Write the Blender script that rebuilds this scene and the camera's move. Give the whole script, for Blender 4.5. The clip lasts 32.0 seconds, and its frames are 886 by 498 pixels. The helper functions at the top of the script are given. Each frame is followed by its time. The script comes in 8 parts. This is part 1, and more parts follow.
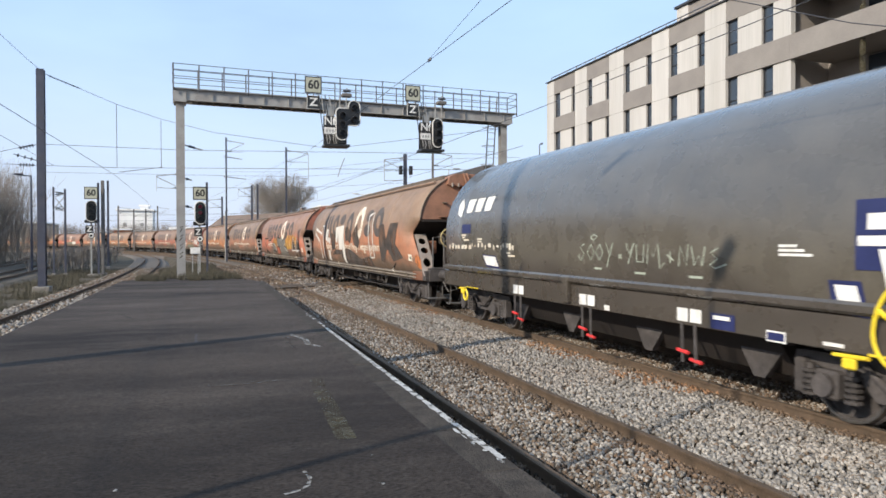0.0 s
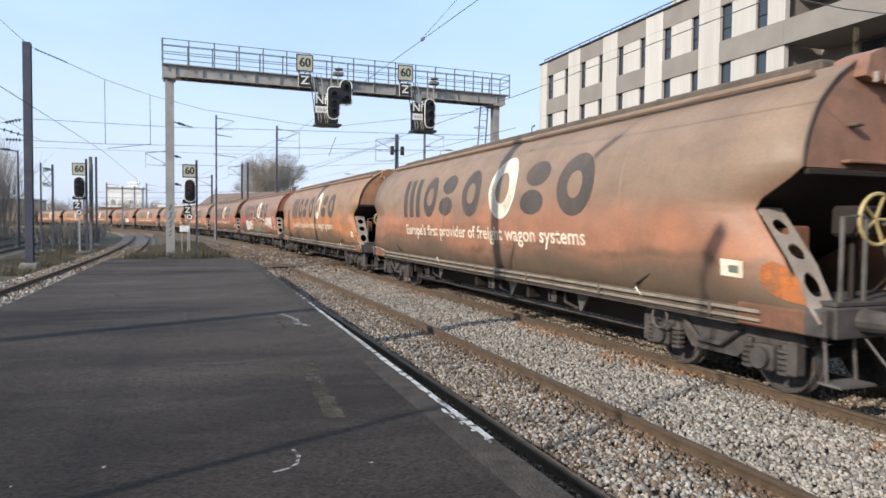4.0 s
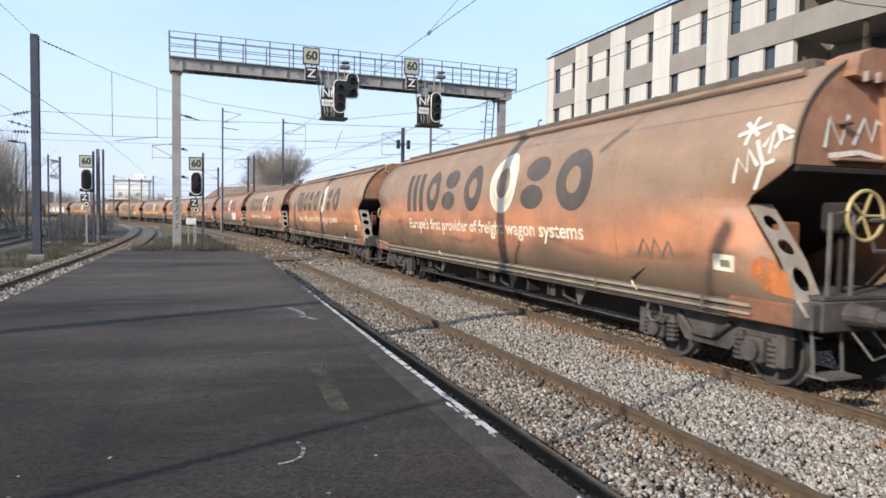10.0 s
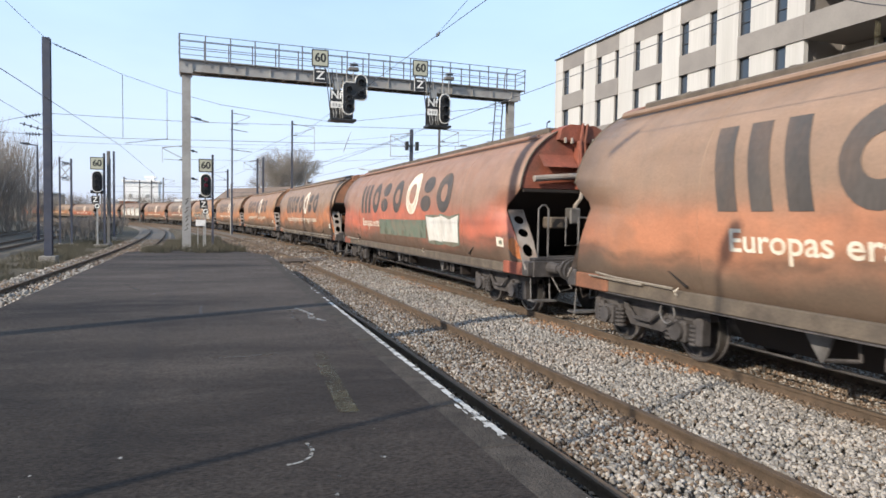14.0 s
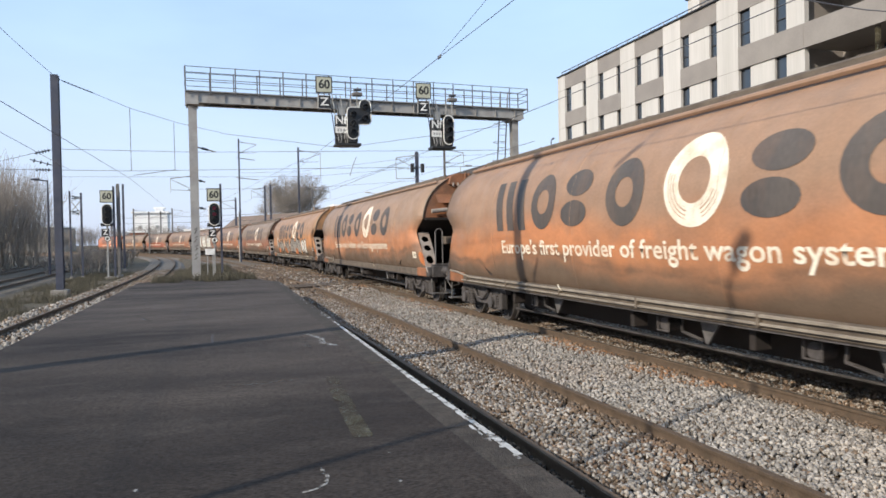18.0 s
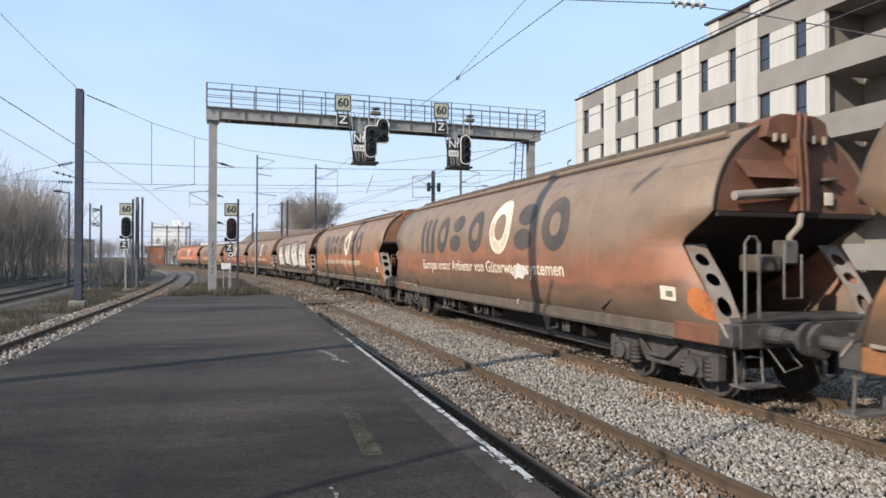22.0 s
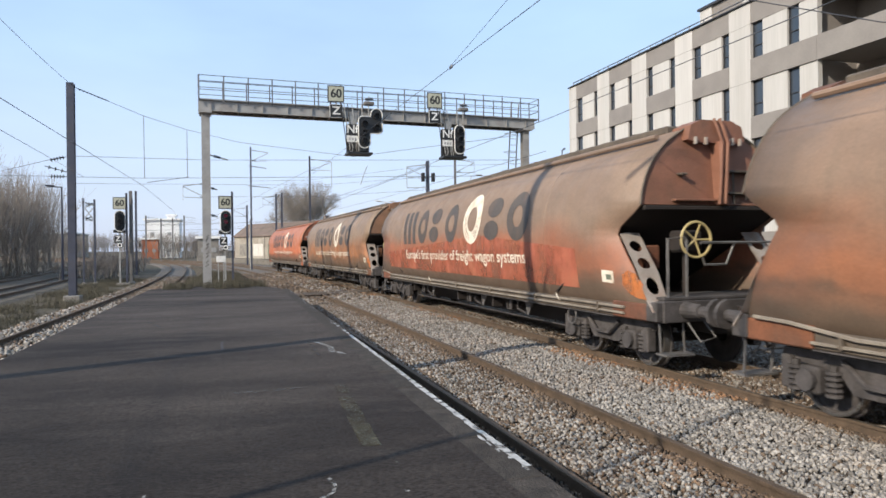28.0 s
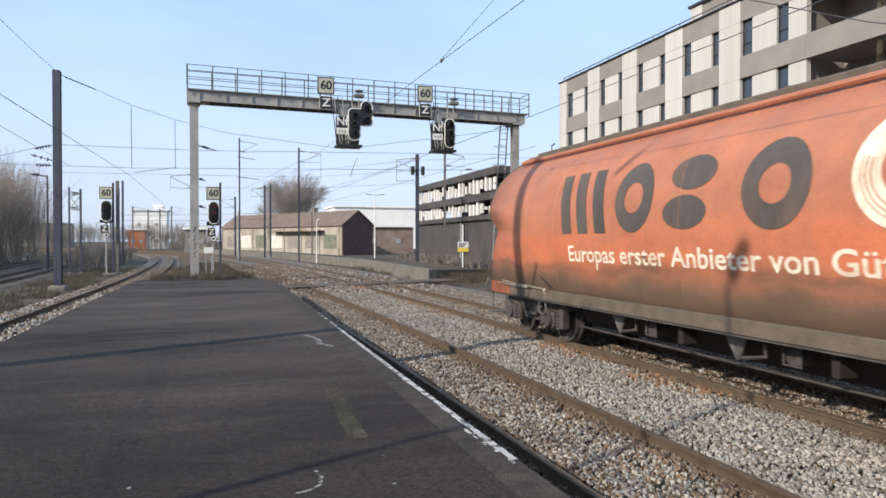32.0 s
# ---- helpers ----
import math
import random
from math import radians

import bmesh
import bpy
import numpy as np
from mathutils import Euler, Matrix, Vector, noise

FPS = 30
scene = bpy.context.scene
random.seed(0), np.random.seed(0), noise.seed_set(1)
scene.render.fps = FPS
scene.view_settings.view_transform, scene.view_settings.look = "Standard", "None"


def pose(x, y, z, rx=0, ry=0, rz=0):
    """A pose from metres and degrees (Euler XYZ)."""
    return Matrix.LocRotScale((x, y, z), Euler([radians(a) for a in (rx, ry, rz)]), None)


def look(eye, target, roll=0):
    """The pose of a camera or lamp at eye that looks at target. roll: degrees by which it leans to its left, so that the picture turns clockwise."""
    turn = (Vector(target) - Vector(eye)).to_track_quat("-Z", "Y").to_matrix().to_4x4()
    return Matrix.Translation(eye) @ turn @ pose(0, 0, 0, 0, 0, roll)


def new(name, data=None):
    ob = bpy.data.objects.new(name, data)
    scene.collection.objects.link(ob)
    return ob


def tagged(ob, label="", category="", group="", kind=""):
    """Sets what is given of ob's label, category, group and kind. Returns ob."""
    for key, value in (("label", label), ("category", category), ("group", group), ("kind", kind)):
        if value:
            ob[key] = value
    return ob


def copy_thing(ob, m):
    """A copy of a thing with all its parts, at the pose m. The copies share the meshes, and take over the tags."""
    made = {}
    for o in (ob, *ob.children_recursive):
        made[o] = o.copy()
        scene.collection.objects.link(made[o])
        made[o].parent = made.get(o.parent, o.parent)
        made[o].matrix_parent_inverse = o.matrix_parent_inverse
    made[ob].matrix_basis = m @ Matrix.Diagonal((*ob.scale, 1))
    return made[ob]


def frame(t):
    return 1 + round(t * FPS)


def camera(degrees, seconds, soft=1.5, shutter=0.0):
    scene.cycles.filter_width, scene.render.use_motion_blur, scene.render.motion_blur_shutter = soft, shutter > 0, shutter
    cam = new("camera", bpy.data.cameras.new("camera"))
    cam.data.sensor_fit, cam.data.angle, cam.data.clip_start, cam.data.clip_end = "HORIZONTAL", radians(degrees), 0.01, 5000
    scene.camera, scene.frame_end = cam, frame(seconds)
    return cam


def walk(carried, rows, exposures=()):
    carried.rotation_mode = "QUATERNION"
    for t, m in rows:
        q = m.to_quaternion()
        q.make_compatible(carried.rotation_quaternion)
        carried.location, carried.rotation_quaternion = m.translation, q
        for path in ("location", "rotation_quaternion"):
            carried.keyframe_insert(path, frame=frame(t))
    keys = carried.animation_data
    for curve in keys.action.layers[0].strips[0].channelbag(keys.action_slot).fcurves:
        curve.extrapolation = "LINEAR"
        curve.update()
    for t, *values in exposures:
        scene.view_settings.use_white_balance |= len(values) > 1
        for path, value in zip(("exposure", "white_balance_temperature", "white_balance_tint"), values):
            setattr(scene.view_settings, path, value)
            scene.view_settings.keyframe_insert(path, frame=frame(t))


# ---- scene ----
# camera: held by hand, standing on the platform; z = 0 lies RAIL_Z above the top of the rails
RAIL_Z = -0.15
EYE = (0.0, 0.0, 1.9)
cam = camera(66.32, 32.0, soft=1.6, shutter=0.1)
TURNS = [
    (0, 89.3, 0.131, -19.222),
    (0.5, 88.877, 0.118, -19.62),
    (1, 88.463, -0.554, -20.027),
    (1.5, 88.279, -0.461, -20.017),
    (2, 88.1, -0.479, -19.809),
    (2.5, 87.885, -0.792, -19.699),
    (3, 87.847, -0.728, -19.797),
    (3.5, 87.802, -0.553, -20.007),
    (5.5, 87.212, -1.069, -20.059),
    (6, 87.013, -1.074, -20.39),
    (6.5, 86.897, -0.88, -20.636),
    (7, 86.931, -0.634, -20.672),
    (7.5, 87.002, -0.601, -20.625),
    (8, 87.035, -0.831, -20.36),
    (8.5, 87.152, -0.806, -20.117),
    (9, 87.232, -0.704, -19.922),
    (9.5, 87.263, -0.919, -19.622),
    (10, 87.223, -0.929, -19.511),
    (10.5, 87.265, -0.898, -19.332),
    (11, 87.252, -0.867, -19.029),
    (11.5, 87.198, -0.98, -18.898),
    (12, 87.235, -0.983, -18.846),
    (12.5, 87.372, -0.791, -18.793),
    (13, 87.369, -0.733, -18.801),
    (13.5, 87.349, -0.806, -18.777),
    (14, 87.336, -0.908, -18.794),
    (14.5, 87.269, -0.902, -18.897),
    (16.5, 87.097, 0.618, -18.99),
    (17, 87.435, 0.989, -18.799),
    (17.5, 88.129, 1.139, -18.531),
    (18, 89.071, 1.12, -18.13),
    (18.5, 89.694, 0.642, -17.835),
    (19, 90.095, 0.267, -17.521),
    (19.5, 90.388, -0.041, -17.237),
    (20, 90.575, -0.329, -17.078),
    (20.5, 90.742, -0.399, -17.002),
    (21, 90.772, -0.296, -16.979),
    (21.5, 90.719, -0.196, -16.961),
    (22, 90.704, -0.103, -16.885),
    (22.5, 90.626, 0.123, -16.932),
    (23, 90.431, 0.355, -17.062),
    (23.5, 90.285, 0.717, -17.174),
    (24, 90.157, 0.706, -17.192),
    (24.5, 90.2, 0.564, -17.087),
    (25, 90.279, 0.469, -17.098),
    (25.5, 90.284, 0.355, -17.127),
    (27.5, 89.984, 0.653, -17.243),
    (28, 89.867, 0.631, -17.285),
    (28.5, 89.748, 0.5, -17.362),
    (29, 89.707, 0.367, -17.419),
    (29.5, 89.633, 0.208, -17.507),
    (30, 89.605, 0.105, -17.607),
    (30.5, 89.607, 0.137, -17.724),
    (31, 89.527, 0.159, -17.902),
    (31.5, 89.457, 0.09, -18.093),
    (32, 89.332, 0.001, -18.219),
]
walk(cam, [(t, pose(*EYE, a, b, c)) for t, a, b, c in TURNS],
     [(0, 0.2), (3, 0.23), (6, 0.23), (8, 0.31), (16.5, 0.33), (18.5, 0.2), (32, 0.18)])

# ---- light ----
SUN_EL, SUN_AZ = 28.0, 25.0          # the shadows run SUN_AZ degrees from +x towards +y
world = bpy.data.worlds.new("sky")
scene.world = world
world.use_nodes = True
wt = world.node_tree
wt.nodes.clear()
sky = wt.nodes.new("ShaderNodeTexSky")
sky.sky_type, sky.sun_disc = "NISHITA", False
sky.sun_elevation, sky.sun_rotation = radians(SUN_EL), radians(270 - SUN_AZ)
sky.altitude, sky.air_density, sky.dust_density, sky.ozone_density = 50, 1.0, 1.6, 1.4
bgn = wt.nodes.new("ShaderNodeBackground")
bgn.inputs["Strength"].default_value = 0.125
out_w = wt.nodes.new("ShaderNodeOutputWorld")
# thin high haze over the clear sky
wtc = wt.nodes.new("ShaderNodeTexCoord")
wmp = wt.nodes.new("ShaderNodeMapping")
wmp.inputs["Scale"].default_value = (1.2, 1.2, 4.0)
wno = wt.nodes.new("ShaderNodeTexNoise")
wno.inputs["Scale"].default_value, wno.inputs["Detail"].default_value, wno.inputs["Roughness"].default_value = 1.3, 5, 0.55
wmr = wt.nodes.new("ShaderNodeMapRange")
wmr.inputs[1].default_value, wmr.inputs[2].default_value, wmr.inputs[3].default_value, wmr.inputs[4].default_value = 0.3, 0.75, 0.55, 0.85
wmx = wt.nodes.new("ShaderNodeMix")
wmx.data_type = "RGBA"
wsp, wrg, wlo = wt.nodes.new("ShaderNodeSeparateXYZ"), wt.nodes.new("ShaderNodeMapRange"), wt.nodes.new("ShaderNodeMix")
wrg.inputs[1].default_value, wrg.inputs[2].default_value = 0.0, 0.34
wrg.interpolation_type = "SMOOTHSTEP"
wlo.data_type = "RGBA"
wlo.inputs["A"].default_value, wlo.inputs["B"].default_value = (5.9, 6.75, 8.75, 1), (4.5, 6.4, 9.05, 1)
wt.links.new(wtc.outputs["Generated"], wsp.inputs[0])
wt.links.new(wsp.outputs["Z"], wrg.inputs[0])
wt.links.new(wrg.outputs[0], wlo.inputs["Factor"])
wt.links.new(wlo.outputs["Result"], wmx.inputs["B"])
wt.links.new(wtc.outputs["Generated"], wmp.inputs[0])
wt.links.new(wmp.outputs[0], wno.inputs["Vector"])
wt.links.new(wno.outputs["Fac"], wmr.inputs[0])
wt.links.new(wmr.outputs[0], wmx.inputs["Factor"])
wt.links.new(sky.outputs[0], wmx.inputs["A"])
wt.links.new(wmx.outputs["Result"], bgn.inputs[0])
wt.links.new(bgn.outputs[0], out_w.inputs[0])
sd = bpy.data.lights.new("sun", "SUN")
sd.energy, sd.angle, sd.color = 4.7, radians(0.53), (1.0, 0.89, 0.74)
sun = new("sun", sd)
to_sun = Vector((-math.cos(radians(SUN_AZ)) * math.cos(radians(SUN_EL)), -math.sin(radians(SUN_AZ)) * math.cos(radians(SUN_EL)), math.sin(radians(SUN_EL))))
sun.matrix_basis = look(to_sun * 50, (0, 0, 0))
scene.view_settings.exposure = 0.2

# ---- materials ----
def mat(name, a, b, scale=4.0, rough=0.7, bump=0.2, metal=0.0, fine=40.0, spread=0.12, stain=None, stain_scale=0.6, stain_amt=0.5, rnd=0.0, coords="Object", stretch=(1, 1, 1), objcol=False, spec=0.5, island=0.0):
    """A surface whose colour runs between a and b by noise at two scales, with stains and relief."""
    m = bpy.data.materials.new(name)
    m.use_nodes = True
    nt = m.node_tree
    N, K = nt.nodes, nt.links.new
    bs = N["Principled BSDF"]
    bs.inputs["Metallic"].default_value = metal
    bs.inputs["Specular IOR Level"].default_value = spec
    tc = N.new("ShaderNodeTexCoord")
    mp = N.new("ShaderNodeMapping")
    mp.inputs["Scale"].default_value = stretch
    K(tc.outputs[coords], mp.inputs[0])
    n1 = N.new("ShaderNodeTexNoise")
    n1.inputs["Scale"].default_value, n1.inputs["Detail"].default_value = scale, 6
    n2 = N.new("ShaderNodeTexNoise")
    n2.inputs["Scale"].default_value, n2.inputs["Detail"].default_value = fine, 4
    K(mp.outputs[0], n1.inputs["Vector"])
    K(mp.outputs[0], n2.inputs["Vector"])
    mix = N.new("ShaderNodeMix")
    mix.data_type = "RGBA"
    r1 = N.new("ShaderNodeMapRange")
    r1.inputs[1].default_value, r1.inputs[2].default_value = 0.32, 0.68
    K(n1.outputs["Fac"], r1.inputs[0])
    K(r1.outputs[0], mix.inputs["Factor"])
    mix.inputs["A"].default_value, mix.inputs["B"].default_value = (*a, 1), (*b, 1)
    col = mix.outputs["Result"]
    if objcol:
        oi = N.new("ShaderNodeObjectInfo")
        mul = N.new("ShaderNodeMix")
        mul.data_type, mul.blend_type = "RGBA", "MULTIPLY"
        mul.inputs["Factor"].default_value = 1
        K(col, mul.inputs["A"])
        K(oi.outputs["Color"], mul.inputs["B"])
        col = mul.outputs["Result"]
    if stain:
        n3 = N.new("ShaderNodeTexNoise")
        n3.inputs["Scale"].default_value, n3.inputs["Detail"].default_value, n3.inputs["Roughness"].default_value = stain_scale, 8, 0.65
        K(mp.outputs[0], n3.inputs["Vector"])
        r3 = N.new("ShaderNodeMapRange")
        r3.inputs[1].default_value, r3.inputs[2].default_value, r3.inputs[4].default_value = 0.48, 0.72, stain_amt
        K(n3.outputs["Fac"], r3.inputs[0])
        sm = N.new("ShaderNodeMix")
        sm.data_type = "RGBA"
        K(r3.outputs[0], sm.inputs["Factor"])
        K(col, sm.inputs["A"])
        sm.inputs["B"].default_value = (*stain, 1)
        col = sm.outputs["Result"]
    hsv = N.new("ShaderNodeHueSaturation")
    K(col, hsv.inputs["Color"])
    val = N.new("ShaderNodeMapRange")
    val.inputs[1].default_value, val.inputs[2].default_value = 0.25, 0.75
    val.inputs[3].default_value, val.inputs[4].default_value = 1 - spread, 1 + spread
    K(n2.outputs["Fac"], val.inputs[0])
    v = val.outputs[0]
    if rnd or island:
        src = N.new("ShaderNodeNewGeometry").outputs["Random Per Island"] if island else N.new("ShaderNodeObjectInfo").outputs["Random"]
        rr = N.new("ShaderNodeMapRange")
        rr.inputs[3].default_value, rr.inputs[4].default_value = 1 - max(rnd, island), 1 + max(rnd, island)
        K(src, rr.inputs[0])
        mm = N.new("ShaderNodeMath")
        mm.operation = "MULTIPLY"
        K(v, mm.inputs[0])
        K(rr.outputs[0], mm.inputs[1])
        v = mm.outputs[0]
    K(v, hsv.inputs["Value"])
    K(hsv.outputs[0], bs.inputs["Base Color"])
    rg = N.new("ShaderNodeMapRange")
    rg.inputs[3].default_value, rg.inputs[4].default_value = max(rough - 0.12, 0.02), min(rough + 0.12, 1)
    K(n1.outputs["Fac"], rg.inputs[0])
    K(rg.outputs[0], bs.inputs["Roughness"])
    if bump:
        bp = N.new("ShaderNodeBump")
        bp.inputs["Strength"].default_value, bp.inputs["Distance"].default_value = bump, 0.02
        K(n2.outputs["Fac"], bp.inputs["Height"])
        K(bp.outputs[0], bs.inputs["Normal"])
    return m


M_ASPH = mat("asphalt", (0.025, 0.0205, 0.019), (0.076, 0.063, 0.055), 0.55, 0.85, 0.5, fine=80, spread=0.85, stain=(0.098, 0.082, 0.071), stain_scale=1.3, stain_amt=0.6, stretch=(0.45, 1.3, 1), spec=0.12)
M_COPE = mat("coping_concrete", (0.034, 0.029, 0.025), (0.086, 0.073, 0.062), 3, 0.85, 0.6, fine=60, spread=0.35, stain=(0.022, 0.020, 0.018), stain_scale=3.5, stain_amt=0.8, rnd=0.1, spec=0.15)
M_WLINE = mat("worn_white_paint", (0.52, 0.51, 0.49), (0.36, 0.35, 0.33), 12, 0.75, 0.3, fine=60, spread=0.3)
M_YLINE = mat("worn_yellow_paint", (0.095, 0.083, 0.042), (0.07, 0.062, 0.042), 7, 0.8, 0.2, fine=70)
M_SCUFF = mat("chalky_scuff", (0.34, 0.33, 0.31), (0.20, 0.19, 0.18), 14, 0.8, 0.2, fine=70, spread=0.3)
M_SCUFF2 = mat("faint_scuff", (0.10, 0.09, 0.08), (0.07, 0.062, 0.055), 9, 0.85, 0.2, fine=70, spread=0.3)
M_DPATCH = mat("tarred_asphalt", (0.014, 0.013, 0.0135), (0.021, 0.019, 0.019), 2.5, 0.75, 0.3, fine=120, spread=0.25, stain=(0.027, 0.025, 0.023), stain_scale=2.2, stain_amt=1.0)
M_DBED = mat("dirty_ballast", (0.085, 0.072, 0.06), (0.15, 0.13, 0.108), 6, 0.95, 0.8, fine=20, spread=0.4, stain=(0.07, 0.06, 0.045), stain_scale=0.4, stain_amt=0.8, spec=0.1)
M_FARM = mat("weathered_grey_steel", (0.13, 0.125, 0.12), (0.19, 0.18, 0.17), 2, 0.6, 0.1, metal=0.2, stain=(0.10, 0.075, 0.06), stain_scale=1.5, stain_amt=0.6)
M_CONC = mat("concrete", (0.19, 0.175, 0.155), (0.27, 0.25, 0.225), 1.5, 0.9, 0.4, fine=30, spread=0.2, stain=(0.10, 0.09, 0.08), stain_scale=1.2, stain_amt=0.7)
M_STONE = mat("ballast_stone", (0.195, 0.178, 0.158), (0.31, 0.288, 0.26), 1.0, 0.9, 0.3, fine=50, spread=0.2, stain=(0.21, 0.14, 0.09), stain_scale=0.5, stain_amt=0.4, island=0.5)
# ballast darkened by colour to stand for the platform's shade
M_DSTONE = mat("platform_shade_stone", (0.03, 0.024, 0.02), (0.055, 0.044, 0.036), 1.0, 0.9, 0.3, fine=50, spread=0.2, stain=(0.08, 0.06, 0.04), stain_scale=0.8, stain_amt=0.4, island=0.4)
M_OSTONE = mat("rust_orange_stone", (0.20, 0.10, 0.05), (0.30, 0.175, 0.10), 1.0, 0.9, 0.3, fine=50, spread=0.2, island=0.45)
M_RSTONE = mat("rust_stained_stone", (0.095, 0.067, 0.046), (0.158, 0.117, 0.083), 1.0, 0.9, 0.3, fine=50, spread=0.2, stain=(0.17, 0.095, 0.055), stain_scale=0.8, stain_amt=0.5, island=0.5)
M_BED = mat("ballast_bed", (0.09, 0.075, 0.06), (0.165, 0.14, 0.116), 9, 0.95, 1.0, fine=22, spread=0.45, stain=(0.16, 0.11, 0.07), stain_scale=0.4, stain_amt=0.7)
M_RAIL = mat("rusty_rail", (0.08, 0.056, 0.037), (0.125, 0.086, 0.057), 6, 0.75, 0.3, metal=0.2, fine=60, spread=0.25)
M_RTOP = mat("worn_rail_head", (0.16, 0.135, 0.11), (0.11, 0.09, 0.07), 5, 0.5, 0.05, metal=0.5)
M_SOIL = mat("ground_soil_grass", (0.066, 0.055, 0.042), (0.115, 0.098, 0.076), 0.25, 0.95, 0.8, fine=9, spread=0.45, stain=(0.085, 0.08, 0.052), stain_scale=0.12, stain_amt=0.6, spec=0.1)
M_GRASS = mat("grass_blades", (0.054, 0.05, 0.032), (0.10, 0.087, 0.06), 2, 0.8, 0.0, island=0.4)
# far crowns: distance haze is put into the lighter twig colour
M_FARTWIG = mat("hazed_far_twigs", (0.25, 0.22, 0.19), (0.34, 0.30, 0.265), 2, 0.9, 0.0, island=0.25)
M_TWIG = mat("bare_twigs", (0.205, 0.178, 0.156), (0.29, 0.255, 0.225), 2, 0.9, 0.0, island=0.3)
M_BARK = mat("bark", (0.10, 0.08, 0.06), (0.17, 0.14, 0.11), 8, 0.9, 0.6, fine=30)
M_GALV = mat("galvanised_steel", (0.30, 0.30, 0.29), (0.40, 0.39, 0.37), 3, 0.55, 0.1, metal=0.5, stain=(0.17, 0.14, 0.11), stain_scale=2, stain_amt=0.5)
M_RAILING = mat("dark_railing_steel", (0.075, 0.08, 0.095), (0.11, 0.115, 0.13), 3, 0.5, 0.1, metal=0.3)
M_BEAM = mat("grey_painted_steel", (0.30, 0.29, 0.28), (0.36, 0.35, 0.33), 2, 0.6, 0.1, metal=0.2, stain=(0.14, 0.11, 0.09), stain_scale=1.5, stain_amt=0.5)
M_MAST = mat("dark_blue_mast_paint", (0.045, 0.05, 0.075), (0.07, 0.075, 0.10), 3, 0.5, 0.1, metal=0.2, stain=(0.06, 0.05, 0.045), stain_scale=2)
M_WIRE = mat("wire_copper_dark", (0.09, 0.09, 0.10), (0.12, 0.12, 0.13), 3, 0.5, 0.0, metal=0.4)
M_BLACK = mat("black_signal_enamel", (0.012, 0.012, 0.013), (0.02, 0.02, 0.02), 5, 0.45, 0.0)
M_WHITE = mat("white_enamel", (0.75, 0.75, 0.73), (0.62, 0.61, 0.58), 4, 0.5, 0.0, stain=(0.3, 0.25, 0.2), stain_scale=3, stain_amt=0.4)
M_CREAM = mat("pale_cream_board", (0.44, 0.44, 0.34), (0.38, 0.38, 0.30), 4, 0.55, 0.0)
M_REDL = mat("red_lens", (0.42, 0.02, 0.05), (0.32, 0.015, 0.035), 4, 0.2, 0.0)
M_YEL = mat("yellow_board", (0.75, 0.55, 0.05), (0.65, 0.48, 0.06), 4, 0.5, 0.0)
M_BODY = None
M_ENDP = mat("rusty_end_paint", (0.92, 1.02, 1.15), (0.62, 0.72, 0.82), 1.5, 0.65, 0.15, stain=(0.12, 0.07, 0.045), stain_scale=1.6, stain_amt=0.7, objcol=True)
# rustier end paint, with shade worked into its darker tone
M_ENDR = mat("dark_rusty_shaded_end_paint", (0.70, 0.63, 0.58), (0.37, 0.37, 0.37), 1.8, 0.75, 0.2, fine=25, spread=0.2, stain=(0.10, 0.06, 0.04), stain_scale=1.4, stain_amt=0.8, objcol=True)
# near-black steel; the shade under the wagons is put into its colour
M_DARK = mat("dark_steel_with_shade", (0.013, 0.010, 0.009), (0.024, 0.017, 0.014), 3, 0.85, 0.2, fine=30)
M_BOGIE = mat("dusty_grey_bogie", (0.036, 0.032, 0.0315), (0.082, 0.073, 0.071), 4, 0.8, 0.3, fine=30, spread=0.2, stain=(0.022, 0.018, 0.015), stain_scale=3, stain_amt=0.8)
M_PLATE = mat("grey_brace_plate", (0.25, 0.215, 0.185), (0.33, 0.285, 0.25), 4, 0.7, 0.1, stain=(0.2, 0.1, 0.06), stain_scale=3, stain_amt=0.6)
M_SILL = mat("dusty_brown_sill", (0.125, 0.098, 0.072), (0.078, 0.062, 0.048), 3, 0.75, 0.15, fine=30, spread=0.2, stain=(0.05, 0.036, 0.028), stain_scale=2, stain_amt=0.7)
M_CHUTE = mat("galvanised_chute", (0.10, 0.096, 0.092), (0.16, 0.15, 0.145), 4, 0.6, 0.1, metal=0.2, stain=(0.05, 0.04, 0.034), stain_scale=3, stain_amt=0.8)
M_PIPE = mat("pale_dusty_pipe", (0.26, 0.225, 0.18), (0.19, 0.16, 0.128), 4, 0.6, 0.1, stain=(0.10, 0.08, 0.06), stain_scale=2.5, stain_amt=0.6)
M_TREAD = mat("bright_wheel_tread", (0.38, 0.37, 0.36), (0.28, 0.27, 0.26), 4, 0.3, 0.0, metal=0.9)
M_BRASS = mat("brass_handwheel_paint", (0.45, 0.36, 0.16), (0.38, 0.30, 0.15), 5, 0.45, 0.0)
M_LOGO = mat("faded_charcoal_lettering", (0.058, 0.050, 0.045), (0.085, 0.071, 0.062), 1.6, 0.6, 0.0, fine=25, spread=0.15, stain=(0.22, 0.12, 0.07), stain_scale=2.2, stain_amt=0.28, stretch=(1, 1, 0.35))
M_LOGOW = mat("cream_white_lettering", (0.72, 0.66, 0.55), (0.62, 0.54, 0.43), 3, 0.55, 0.0, stain=(0.45, 0.25, 0.14), stain_scale=3, stain_amt=0.45)
M_GRW = mat("white_spray_paint", (0.68, 0.66, 0.62), (0.56, 0.53, 0.48), 3, 0.6, 0.0, fine=20, spread=0.12, stain=(0.34, 0.28, 0.22), stain_scale=2, stain_amt=0.5, stretch=(1, 1, 0.3))
